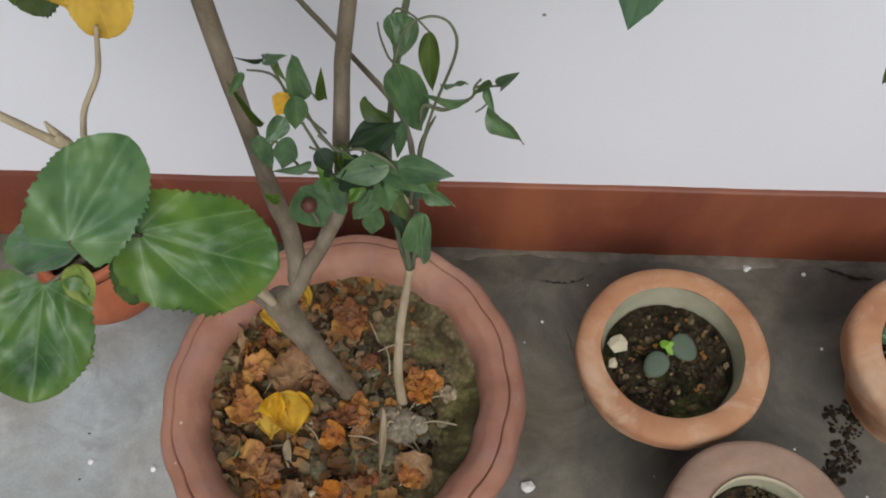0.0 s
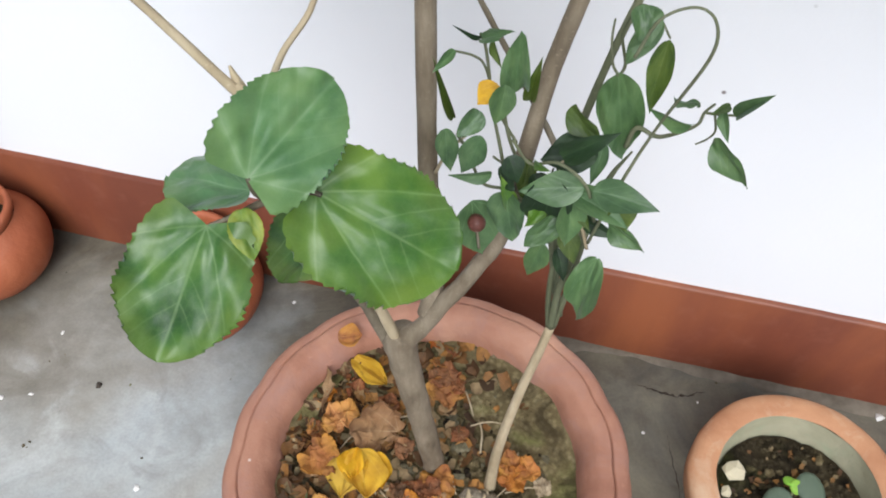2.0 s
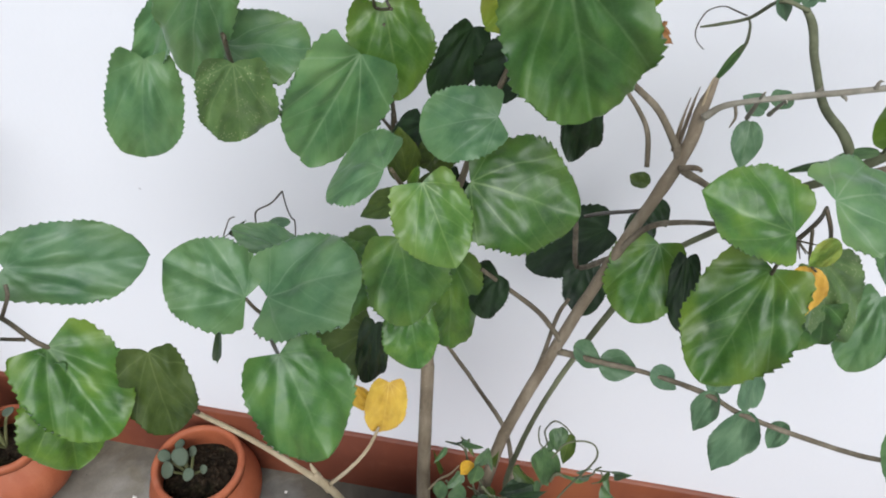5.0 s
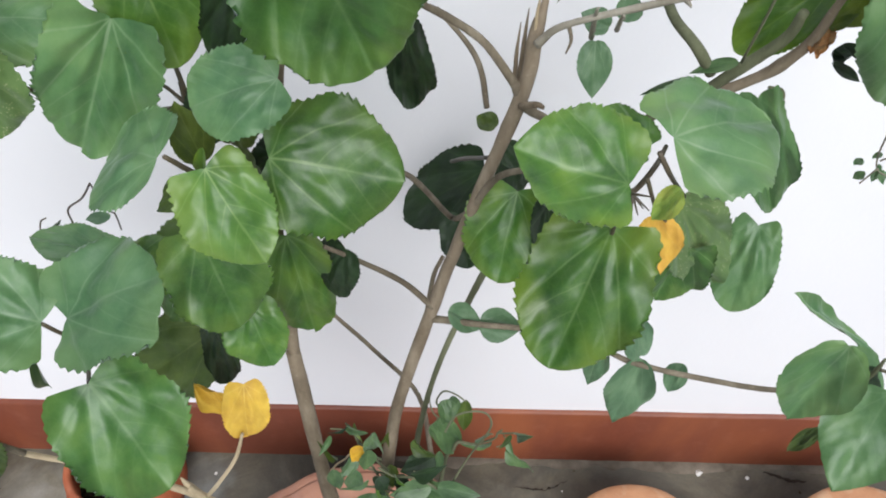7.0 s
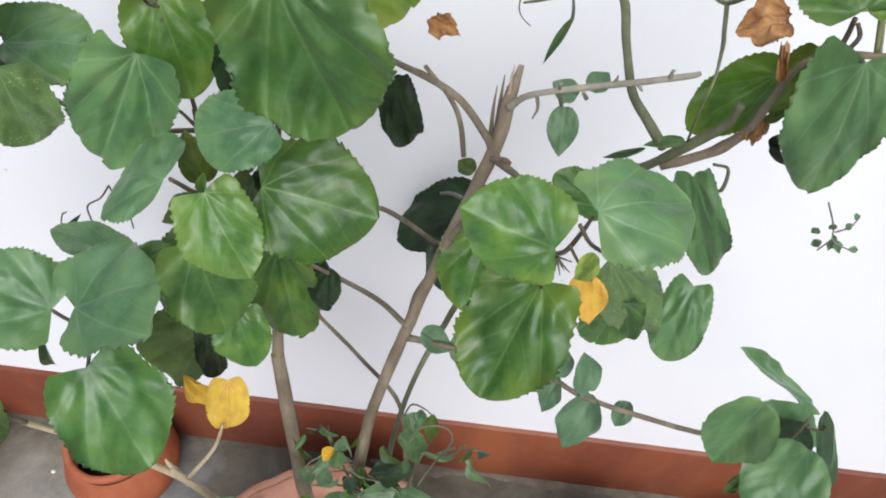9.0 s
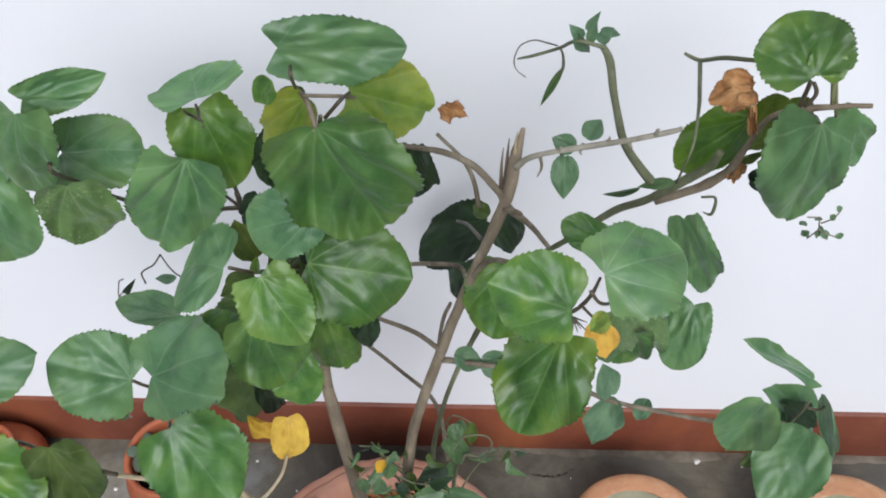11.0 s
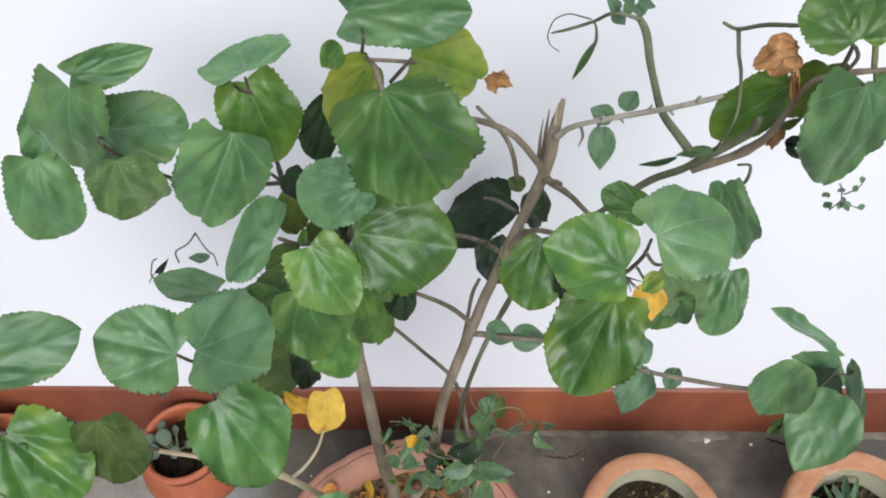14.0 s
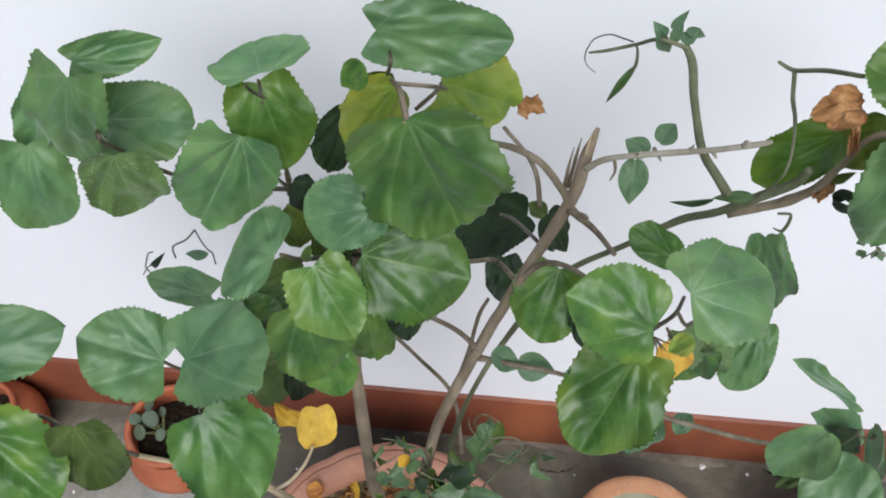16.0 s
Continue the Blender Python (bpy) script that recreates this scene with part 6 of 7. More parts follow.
leaf(vine, (0.331, -0.177, 0.779), (0.314, -0.171, 0.770), 0.0030, (-0.25, -0.65, 0.71), CHILLI_LEAF, "lance", 6)
leaf(vine, (0.317, -0.169, 0.765), (0.297, -0.159, 0.744), 0.0019, (-0.21, -0.65, 0.73), CHILLI_LEAF, "lance", 4)
leaf(vine, (0.366, -0.176, 0.782), (0.378, -0.172, 0.782), 0.0030, (-0.36, -0.64, 0.68), DARK_LEAF, "lance", 2)
leaf(vine, (0.367, -0.177, 0.779), (0.386, -0.172, 0.764), 0.0024, (-0.37, -0.63, 0.69), DARK_LEAF, "lance", 0)
leaf(vine, (0.366, -0.180, 0.790), (0.384, -0.177, 0.777), 0.0026, (-0.37, -0.63, 0.68), DARK_LEAF, "lance", 5)
leaf(vine, (0.359, -0.180, 0.797), (0.367, -0.180, 0.805), 0.0023, (-0.36, -0.65, 0.67), OLIVE_LEAF, "lance", 3)
leaf(vine, (0.366, -0.176, 0.784), (0.377, -0.174, 0.770), 0.0021, (-0.36, -0.63, 0.69), DARK_LEAF, "lance", 1)
stem(vine, "tendril", GREEN_STEM, (0.348, -0.174, 0.764, 0.0008), (0.357, -0.169, 0.757, 0.0008), (0.359, -0.166, 0.740, 0.0010), (0.355, -0.163, 0.738, 0.0003), knobs=0.1, sides=6)
stem(vine, "sprig", PALE_TWIG, (0.407, -0.172, 0.745, 0.0005), (0.457, -0.102, 0.655, 0.0006), (0.462, -0.102, 0.642, 0.0005), (0.474, -0.103, 0.636, 0.0005), knobs=0.1, sides=5)
stem(vine, "sprig", PALE_TWIG, (0.461, -0.102, 0.644, 0.0006), (0.459, -0.097, 0.626, 0.0005), knobs=0.1, sides=5)
stem(vine, "sprig", PALE_TWIG, (0.460, -0.102, 0.650, 0.0006), (0.466, -0.103, 0.657, 0.0005), (0.467, -0.104, 0.668, 0.0004), knobs=0.1, sides=5)
leaf(vine, (0.449, -0.102, 0.652), (0.450, -0.097, 0.641), 0.0026, (-0.23, -0.61, 0.76), PALE_LEAF, "ovate", 6)
leaf(vine, (0.455, -0.102, 0.640), (0.453, -0.097, 0.630), 0.0030, (-0.23, -0.60, 0.76), PALE_LEAF, "ovate", 4)
leaf(vine, (0.460, -0.102, 0.647), (0.467, -0.097, 0.625), 0.0030, (-0.25, -0.60, 0.76), PALE_LEAF, "ovate", 2)
leaf(vine, (0.463, -0.102, 0.642), (0.474, -0.097, 0.625), 0.0027, (-0.25, -0.60, 0.76), PALE_LEAF, "ovate", 0)
leaf(vine, (0.464, -0.103, 0.655), (0.468, -0.099, 0.656), 0.0022, (-0.26, -0.61, 0.75), PALE_LEAF, "ovate", 5)
leaf(vine, (0.473, -0.103, 0.637), (0.483, -0.098, 0.632), 0.0023, (-0.26, -0.59, 0.76), PALE_LEAF, "ovate", 3)
leaf(vine, (0.457, -0.103, 0.658), (0.458, -0.098, 0.647), 0.0022, (-0.24, -0.61, 0.75), PALE_LEAF, "ovate", 1)
leaf(vine, (0.465, -0.103, 0.665), (0.470, -0.099, 0.664), 0.0022, (-0.26, -0.62, 0.74), PALE_LEAF, "ovate", 6)


# ---- the low front shoot of the hibiscus ----
stem(shrub, "branch", TWIG_BARK, (0.106, -0.236, 0.318, 0.0060), (0.097, -0.246, 0.370, 0.0027), (0.096, -0.262, 0.420, 0.0024), (0.102, -0.288, 0.485, 0.0017), (0.110, -0.311, 0.531, 0.0014), (0.105, -0.320, 0.540, 0.0013), (0.098, -0.329, 0.541, 0.0011), (0.091, -0.336, 0.541, 0.0009), sides=9)
stem(shrub, "petiole", DARK_STALK, (0.109, -0.313, 0.533, 0.0012), (0.114, -0.309, 0.535, 0.0011), (0.119, -0.309, 0.535, 0.0009), knobs=0.1, sides=7)
stem(shrub, "petiole", DARK_STALK, (0.105, -0.320, 0.540, 0.0011), (0.103, -0.323, 0.547, 0.0010), (0.102, -0.323, 0.553, 0.0008), knobs=0.1, sides=6)
leaf(shrub, (0.118, -0.309, 0.536), (0.167, -0.306, 0.503), 0.0262, (0.30, -0.61, 0.73), LEAF, "broad", 4, label="very large glossy dark green leaf")
leaf(shrub, (0.116, -0.302, 0.527), (0.109, -0.322, 0.486), 0.0165, (0.38, -0.54, 0.74), LEAF, "broad", 2)
leaf(shrub, (0.091, -0.336, 0.542), (0.087, -0.377, 0.521), 0.0212, (0.45, -0.40, 0.80), LEAF, "broad", 0)
leaf(shrub, (0.102, -0.323, 0.553), (0.120, -0.284, 0.567), 0.0205, (0.45, -0.48, 0.75), PALE_LEAF, "broad", 5)
leaf(shrub, (0.100, -0.323, 0.549), (0.063, -0.315, 0.538), 0.0132, (0.48, -0.43, 0.76), PALE_LEAF, "broad", 4)
leaf(shrub, (0.100, -0.329, 0.544), (0.108, -0.341, 0.535), 0.0058, (0.46, -0.56, 0.69), TURNING_LEAF, "ovate", 1, label="small curled pale leaf")
leaf(chilli, (0.203, -0.233, 0.481), (0.175, -0.238, 0.480), 0.0079, (0.19, -0.59, 0.78), CHILLI_LEAF, "lance", 6)
leaf(chilli, (0.189, -0.232, 0.483), (0.188, -0.239, 0.447), 0.0113, (0.19, -0.57, 0.80), DARK_LEAF, "lance", 4)
leaf(chilli, (0.198, -0.233, 0.474), (0.202, -0.239, 0.445), 0.0073, (0.16, -0.57, 0.81), CHILLI_LEAF, "lance", 2)
leaf(chilli, (0.153, -0.232, 0.458), (0.158, -0.238, 0.422), 0.0126, (0.25, -0.54, 0.80), CHILLI_LEAF, "lance", 0)
leaf(chilli, (0.157, -0.231, 0.499), (0.150, -0.238, 0.479), 0.0060, (0.28, -0.59, 0.76), CHILLI_LEAF, "lance", 5)
leaf(chilli, (0.207, -0.233, 0.480), (0.235, -0.239, 0.486), 0.0072, (0.11, -0.60, 0.79), CHILLI_LEAF, "lance", 3)
leaf(chilli, (0.169, -0.232, 0.491), (0.176, -0.238, 0.481), 0.0054, (0.23, -0.59, 0.77), DARK_LEAF, "lance", 1)
leaf(chilli, (0.219, -0.233, 0.476), (0.223, -0.239, 0.463), 0.0068, (0.11, -0.59, 0.80), OLIVE_LEAF, "lance", 6)
leaf(chilli, (0.192, -0.232, 0.496), (0.210, -0.238, 0.518), 0.0051, (0.17, -0.63, 0.76), DARK_LEAF, "lance", 4)
leaf(chilli, (0.166, -0.230, 0.528), (0.165, -0.237, 0.511), 0.0056, (0.27, -0.63, 0.73), CHILLI_LEAF, "lance", 2)
leaf(chilli, (0.141, -0.231, 0.500), (0.143, -0.237, 0.479), 0.0051, (0.30, -0.59, 0.75), CHILLI_LEAF, "lance", 0)
leaf(chilli, (0.139, -0.232, 0.445), (0.134, -0.237, 0.456), 0.0029, (0.29, -0.55, 0.78), YOUNG_LEAF, "lance", 5)
leaf(chilli, (0.171, -0.232, 0.458), (0.168, -0.238, 0.481), 0.0037, (0.23, -0.58, 0.78), YOUNG_LEAF, "lance", 3)
stem(chilli, "twig", GREEN_STEM, (0.210, -0.229, 0.456, 0.0008), (0.204, -0.233, 0.482, 0.0008), (0.191, -0.232, 0.492, 0.0008), (0.178, -0.228, 0.485, 0.0008), (0.170, -0.228, 0.497, 0.0008), knobs=0.1, sides=6)
stem(chilli, "twig", GREEN_STEM, (0.203, -0.229, 0.450, 0.0008), (0.185, -0.229, 0.454, 0.0008), (0.170, -0.228, 0.465, 0.0008), (0.157, -0.228, 0.467, 0.0008), (0.150, -0.227, 0.484, 0.0008), (0.145, -0.227, 0.494, 0.0008), knobs=0.1, sides=6)
stem(chilli, "twig", GREEN_STEM, (0.209, -0.229, 0.440, 0.0009), (0.218, -0.229, 0.484, 0.0008), (0.227, -0.228, 0.517, 0.0007), (0.239, -0.226, 0.551, 0.0007), (0.238, -0.224, 0.565, 0.0006), (0.230, -0.224, 0.570, 0.0006), (0.219, -0.224, 0.563, 0.0006), (0.213, -0.226, 0.547, 0.0007), knobs=0.1, sides=6)


# ---- the grey-green plant in the far pot ----
bush = thing("potted_bush", (-0.672, -0.185, 0.10), "bush with drooping grey-green pointed leaflets in a clay pot", "plant")
stem(bush, "stem", BARK, (-0.672, -0.185, 0.090, 0.0090), (-0.668, -0.170, 0.250, 0.0080), (-0.660, -0.150, 0.450, 0.0060), knobs=0.15, sides=9)
stem(bush, "branch", GREEN_STEM, (-0.668, -0.170, 0.240, 0.0050), (-0.454, -0.140, 0.422, 0.0022), (-0.463, -0.109, 0.387, 0.0018), (-0.417, -0.127, 0.396, 0.0012), knobs=0.1, sides=7)
stem(bush, "branch", GREEN_STEM, (-0.660, -0.150, 0.400, 0.0050), (-0.401, -0.121, 0.547, 0.0020), (-0.376, -0.106, 0.545, 0.0015), (-0.353, -0.106, 0.531, 0.0010), knobs=0.1, sides=7)
stem(bush, "branch", GREEN_STEM, (-0.660, -0.150, 0.450, 0.0050), (-0.372, -0.112, 0.605, 0.0018), (-0.328, -0.105, 0.617, 0.0013), (-0.289, -0.104, 0.610, 0.0009), knobs=0.1, sides=7)
leaf(bush, (-0.335, -0.105, 0.615), (-0.298, -0.114, 0.630), 0.0078, (0.66, -0.56, 0.50), CURRY_LEAF, "lance", 1, name="leaflet")
leaf(bush, (-0.330, -0.105, 0.614), (-0.336, -0.115, 0.574), 0.0101, (0.66, -0.54, 0.52), CURRY_LEAF, "lance", 6, name="leaflet")
leaf(bush, (-0.319, -0.105, 0.614), (-0.320, -0.114, 0.583), 0.0090, (0.65, -0.55, 0.53), CURRY_LEAF, "lance", 4, name="leaflet")
leaf(bush, (-0.307, -0.105, 0.614), (-0.303, -0.114, 0.589), 0.0085, (0.64, -0.56, 0.53), CURRY_LEAF, "lance", 2, name="leaflet")
leaf(bush, (-0.298, -0.105, 0.611), (-0.296, -0.114, 0.587), 0.0070, (0.63, -0.56, 0.54), CURRY_LEAF, "lance", 0, name="leaflet")
leaf(bush, (-0.289, -0.104, 0.612), (-0.289, -0.114, 0.573), 0.0075, (0.62, -0.56, 0.55), CURRY_LEAF, "lance", 5, name="leaflet")
leaf(bush, (-0.343, -0.105, 0.610), (-0.356, -0.115, 0.571), 0.0113, (0.67, -0.53, 0.52), CURRY_LEAF, "lance", 3, name="leaflet")
leaf(bush, (-0.358, -0.106, 0.594), (-0.351, -0.115, 0.566), 0.0114, (0.66, -0.53, 0.53), CURRY_LEAF, "lance", 1, name="leaflet")
leaf(bush, (-0.371, -0.106, 0.561), (-0.371, -0.115, 0.537), 0.0086, (0.66, -0.51, 0.55), CURRY_LEAF, "lance", 6, name="leaflet")
leaf(bush, (-0.376, -0.106, 0.545), (-0.380, -0.116, 0.498), 0.0095, (0.65, -0.50, 0.57), CURRY_LEAF, "lance", 4, name="leaflet")
leaf(bush, (-0.359, -0.106, 0.547), (-0.355, -0.116, 0.505), 0.0099, (0.64, -0.51, 0.57), CURRY_LEAF, "lance", 2, name="leaflet")
leaf(bush, (-0.349, -0.106, 0.545), (-0.332, -0.115, 0.509), 0.0088, (0.63, -0.51, 0.58), CURRY_LEAF, "lance", 0, name="leaflet")
leaf(bush, (-0.363, -0.106, 0.556), (-0.330, -0.115, 0.553), 0.0075, (0.65, -0.52, 0.56), CURRY_LEAF, "lance", 5, name="leaflet")
leaf(bush, (-0.393, -0.107, 0.526), (-0.391, -0.116, 0.500), 0.0079, (0.66, -0.49, 0.57), CURRY_LEAF, "lance", 3, name="leaflet")
leaf(bush, (-0.346, -0.106, 0.555), (-0.323, -0.115, 0.538), 0.0075, (0.64, -0.52, 0.57), CURRY_LEAF, "lance", 1, name="leaflet")
leaf(bush, (-0.446, -0.108, 0.438), (-0.416, -0.117, 0.446), 0.0074, (0.65, -0.45, 0.61), CURRY_LEAF, "lance", 6, name="leaflet")
leaf(bush, (-0.456, -0.108, 0.415), (-0.401, -0.117, 0.435), 0.0081, (0.64, -0.45, 0.62), CURRY_LEAF, "lance", 4, name="leaflet")
leaf(bush, (-0.464, -0.109, 0.392), (-0.439, -0.117, 0.389), 0.0091, (0.64, -0.43, 0.63), CURRY_LEAF, "lance", 2, name="leaflet")
leaf(bush, (-0.479, -0.109, 0.385), (-0.468, -0.118, 0.355), 0.0120, (0.65, -0.42, 0.64), CURRY_LEAF, "lance", 0, name="leaflet")
leaf(bush, (-0.466, -0.109, 0.363), (-0.417, -0.117, 0.367), 0.0086, (0.63, -0.43, 0.65), CURRY_LEAF, "lance", 5, name="leaflet")
leaf(bush, (-0.499, -0.109, 0.361), (-0.502, -0.118, 0.323), 0.0110, (0.65, -0.40, 0.64), CURRY_LEAF, "lance", 3, name="leaflet")
leaf(bush, (-0.438, -0.108, 0.452), (-0.414, -0.117, 0.454), 0.0061, (0.65, -0.46, 0.60), CURRY_LEAF, "lance", 1, name="leaflet")
leaf(bush, (-0.411, -0.107, 0.516), (-0.424, -0.117, 0.464), 0.0140, (0.67, -0.47, 0.58), CURRY_LEAF, "lance", 6, name="leaflet")


# ---- litter and soil crumbs in the large pot ----
FALLEN = {}


def fallen(x, y, z, size, turn, mat, shape, name="dry_leaf"):
    """One crumpled leaf or petal lying loose on the soil."""
    key = (mat.name, shape)
    if key not in FALLEN:
        FALLEN[key] = leaf_mesh(name, mat, 30 + shape, "crumpled")
    ob = new(name, FALLEN[key])
    r = random.Random(int(x * 9000 + y * 7000 + turn))
    s = size * (0.98 if mat is not YELLOW_LEAF else 0.68)
    ob.matrix_world = Matrix.Translation((x, y, z + 0.004)) @ Euler((radians(r.uniform(-28, 28)), radians(r.uniform(-28, 28)), radians(turn))).to_matrix().to_4x4() @ Matrix.Diagonal((s * r.uniform(0.7, 1.0), s * 1.35, s * r.uniform(0.7, 1.1), 1)) @ Matrix.Translation((0, -0.5, 0))
    words = {"TAN": "crumpled tan dry leaf on the soil", "YELLOW": "crumpled bright yellow fallen petal on the soil", "RUST": "curled rust-orange dry leaf on the soil", "STRAW": "bleached straw-coloured dead leaf on the soil", "AMBER": "crumpled orange-brown dried petal on the soil"}
    kind = "TAN" if mat is TAN_LEAF else "YELLOW" if mat is YELLOW_LEAF else "RUST" if mat is RUST_LEAF else "STRAW" if mat is STRAW_LEAF else "AMBER" if mat is AMBER_LEAF else ""
    return tagged(ob, words.get(kind, "crumpled brown dry leaf on the soil"), "fallen leaf", "leaf litter in the large pot")


fallen(0.016, -0.162, 0.120, 0.017, 0, DRY_LEAF, 0)
fallen(0.029, -0.166, 0.122, 0.014, 137, DRY_LEAF, 1)
fallen(0.017, -0.187, 0.124, 0.026, 274, TAN_LEAF, 2)
fallen(0.035, -0.208, 0.129, 0.020, 51, RUST_LEAF, 3)
fallen(0.016, -0.226, 0.121, 0.018, 188, DRY_LEAF, 0)
fallen(0.024, -0.223, 0.124, 0.013, 325, RUST_LEAF, 1)
fallen(0.067, -0.213, 0.128, 0.033, 102, TAN_LEAF, 2)
fallen(0.038, -0.247, 0.131, 0.025, 239, RUST_LEAF, 3)
fallen(0.030, -0.252, 0.125, 0.014, 16, TAN_LEAF, 0)
fallen(0.099, -0.113, 0.122, 0.019, 153, RUST_LEAF, 1)
fallen(0.112, -0.121, 0.125, 0.012, 290, DRY_LEAF, 2)
fallen(0.108, -0.151, 0.128, 0.019, 67, DRY_LEAF, 3)
fallen(0.115, -0.164, 0.123, 0.021, 204, RUST_LEAF, 0)
fallen(0.132, -0.243, 0.130, 0.020, 341, RUST_LEAF, 1)
fallen(0.125, -0.251, 0.132, 0.015, 118, DRY_LEAF, 2)
fallen(0.116, -0.266, 0.128, 0.017, 255, RUST_LEAF, 3)
fallen(0.137, -0.256, 0.126, 0.012, 32, TAN_LEAF, 0)
fallen(0.104, -0.258, 0.129, 0.014, 169, DRY_LEAF, 1)
fallen(0.049, -0.294, 0.126, 0.022, 306, RUST_LEAF, 2)
fallen(0.062, -0.298, 0.128, 0.020, 83, DRY_LEAF, 3)
fallen(0.063, -0.316, 0.122, 0.022, 220, RUST_LEAF, 0)
fallen(0.072, -0.328, 0.122, 0.018, 357, DRY_LEAF, 1)
fallen(0.088, -0.317, 0.125, 0.016, 134, TAN_LEAF, 2)
fallen(0.125, -0.317, 0.127, 0.021, 271, RUST_LEAF, 3)
fallen(0.136, -0.309, 0.121, 0.021, 48, DRY_LEAF, 0)
fallen(0.147, -0.301, 0.123, 0.014, 185, DRY_LEAF, 1)
fallen(0.189, -0.289, 0.126, 0.025, 322, TAN_LEAF, 2)
fallen(0.184, -0.297, 0.128, 0.016, 99, RUST_LEAF, 3)
fallen(0.074, -0.192, 0.123, 0.014, 236, DRY_LEAF, 0)
fallen(0.042, -0.177, 0.123, 0.013, 13, DRY_LEAF, 1)
fallen(0.017, -0.143, 0.122, 0.011, 150, DRY_LEAF, 2)


def petal(base, tip, half, shape, mat=YELLOW_LEAF, face=(0, -0.15, 1), label="broad bright yellow fallen petal on the soil"):
    """A broad petal lying on the litter."""
    ob = thing("petal", base, label, "fallen petal", "fallen petals in the large pot")
    leaf(ob, base, tip, half, face, mat, "petal", shape, name="blade")


petal((0.059, -0.234, 0.139), (0.060, -0.274, 0.136), 0.017, 1, face=(-0.5, -0.2, 1))
petal((0.066, -0.234, 0.142), (0.081, -0.271, 0.136), 0.017, 2, face=(0.3, -0.2, 1))
petal((0.060, -0.237, 0.145), (0.069, -0.263, 0.146), 0.010, 3, face=(0.0, -0.7, 1))
petal((0.074, -0.235, 0.138), (0.091, -0.257, 0.136), 0.012, 4, face=(0.4, 0.0, 1))
petal((0.031, -0.153, 0.134), (0.067, -0.170, 0.130), 0.010, 0, face=(0.1, -0.3, 1))
petal((0.061, -0.121, 0.135), (0.074, -0.146, 0.130), 0.006, 5, face=(0.7, -0.2, 1))
petal((0.018, -0.150, 0.158), (0.037, -0.142, 0.156), 0.010, 2, RUST_LEAF, (0, -0.3, 1), "small curled rust petal lying on the pot rim")
fallen(0.183, -0.213, 0.130, 0.017, 40, RUST_LEAF, 1)
fallen(0.195, -0.217, 0.130, 0.016, 137, RUST_LEAF, 2)
fallen(0.189, -0.226, 0.130, 0.015, 234, AMBER_LEAF, 3)
fallen(0.179, -0.222, 0.130, 0.012, 331, AMBER_LEAF, 0)
fallen(0.104, -0.110, 0.123, 0.014, 25, DRY_LEAF, 0)
fallen(0.119, -0.153, 0.123, 0.016, 92, DRY_LEAF, 1)
fallen(0.102, -0.139, 0.123, 0.012, 159, RUST_LEAF, 2)
fallen(0.044, -0.131, 0.123, 0.013, 226, DRY_LEAF, 3)
fallen(0.021, -0.190, 0.123, 0.015, 293, AMBER_LEAF, 0)
fallen(0.072, -0.182, 0.123, 0.012, 360, DRY_LEAF, 1)
fallen(0.096, -0.219, 0.123, 0.011, 427, DRY_LEAF, 2)
fallen(0.132, -0.237, 0.123, 0.015, 494, AMBER_LEAF, 3)
fallen(0.114, -0.255, 0.123, 0.016, 561, DRY_LEAF, 0)
fallen(0.077, -0.251, 0.123, 0.014, 628, TAN_LEAF, 1)
fallen(0.049, -0.251, 0.123, 0.015, 695, DRY_LEAF, 2)
fallen(0.129, -0.097, 0.123, 0.011, 762, STRAW_LEAF, 3)
fallen(0.147, -0.112, 0.123, 0.010, 829, STRAW_LEAF, 0)
fallen(0.210, -0.224, 0.123, 0.013, 896, STRAW_LEAF, 1)
fallen(0.137, -0.197, 0.123, 0.010, 963, DRY_LEAF, 2)


def soil_clod(pot, x, y, z, radius, seed, mat=CAKED, name="soil_clod"):
    """One uneven lump of caked soil, half sunk."""
    bm = bmesh.new()
    bmesh.ops.create_icosphere(bm, subdivisions=3, radius=1)
    rng = random.Random(seed)
    sx, sy, sz, turn = rng.uniform(0.8, 1.25), rng.uniform(0.75, 1.1), rng.uniform(0.3, 0.5), rng.uniform(0, 6.28)
    for v in bm.verts:
        k = 1 + 0.40 * noise.noise(v.co * 1.3 + Vector((seed, 0, 0))) + 0.34 * (0.4 - abs(noise.noise(v.co * 2.6 + Vector((0, seed, 0))))) + 0.12 * noise.noise(v.co * 7)
        q = v.co * k
        v.co = Vector(((q.x * math.cos(turn) - q.y * math.sin(turn)) * sx, (q.x * math.sin(turn) + q.y * math.cos(turn)) * sy, q.z * sz)) * radius
    me = bpy.data.meshes.new(name)
    bm.to_mesh(me)
    bm.free()
    me.materials.append(mat)
    me.polygons.foreach_set("use_smooth", [True] * len(me.polygons))
    ob = part(name, me, pot)
    ob.location = Vector((x, y, z)) - pot.location


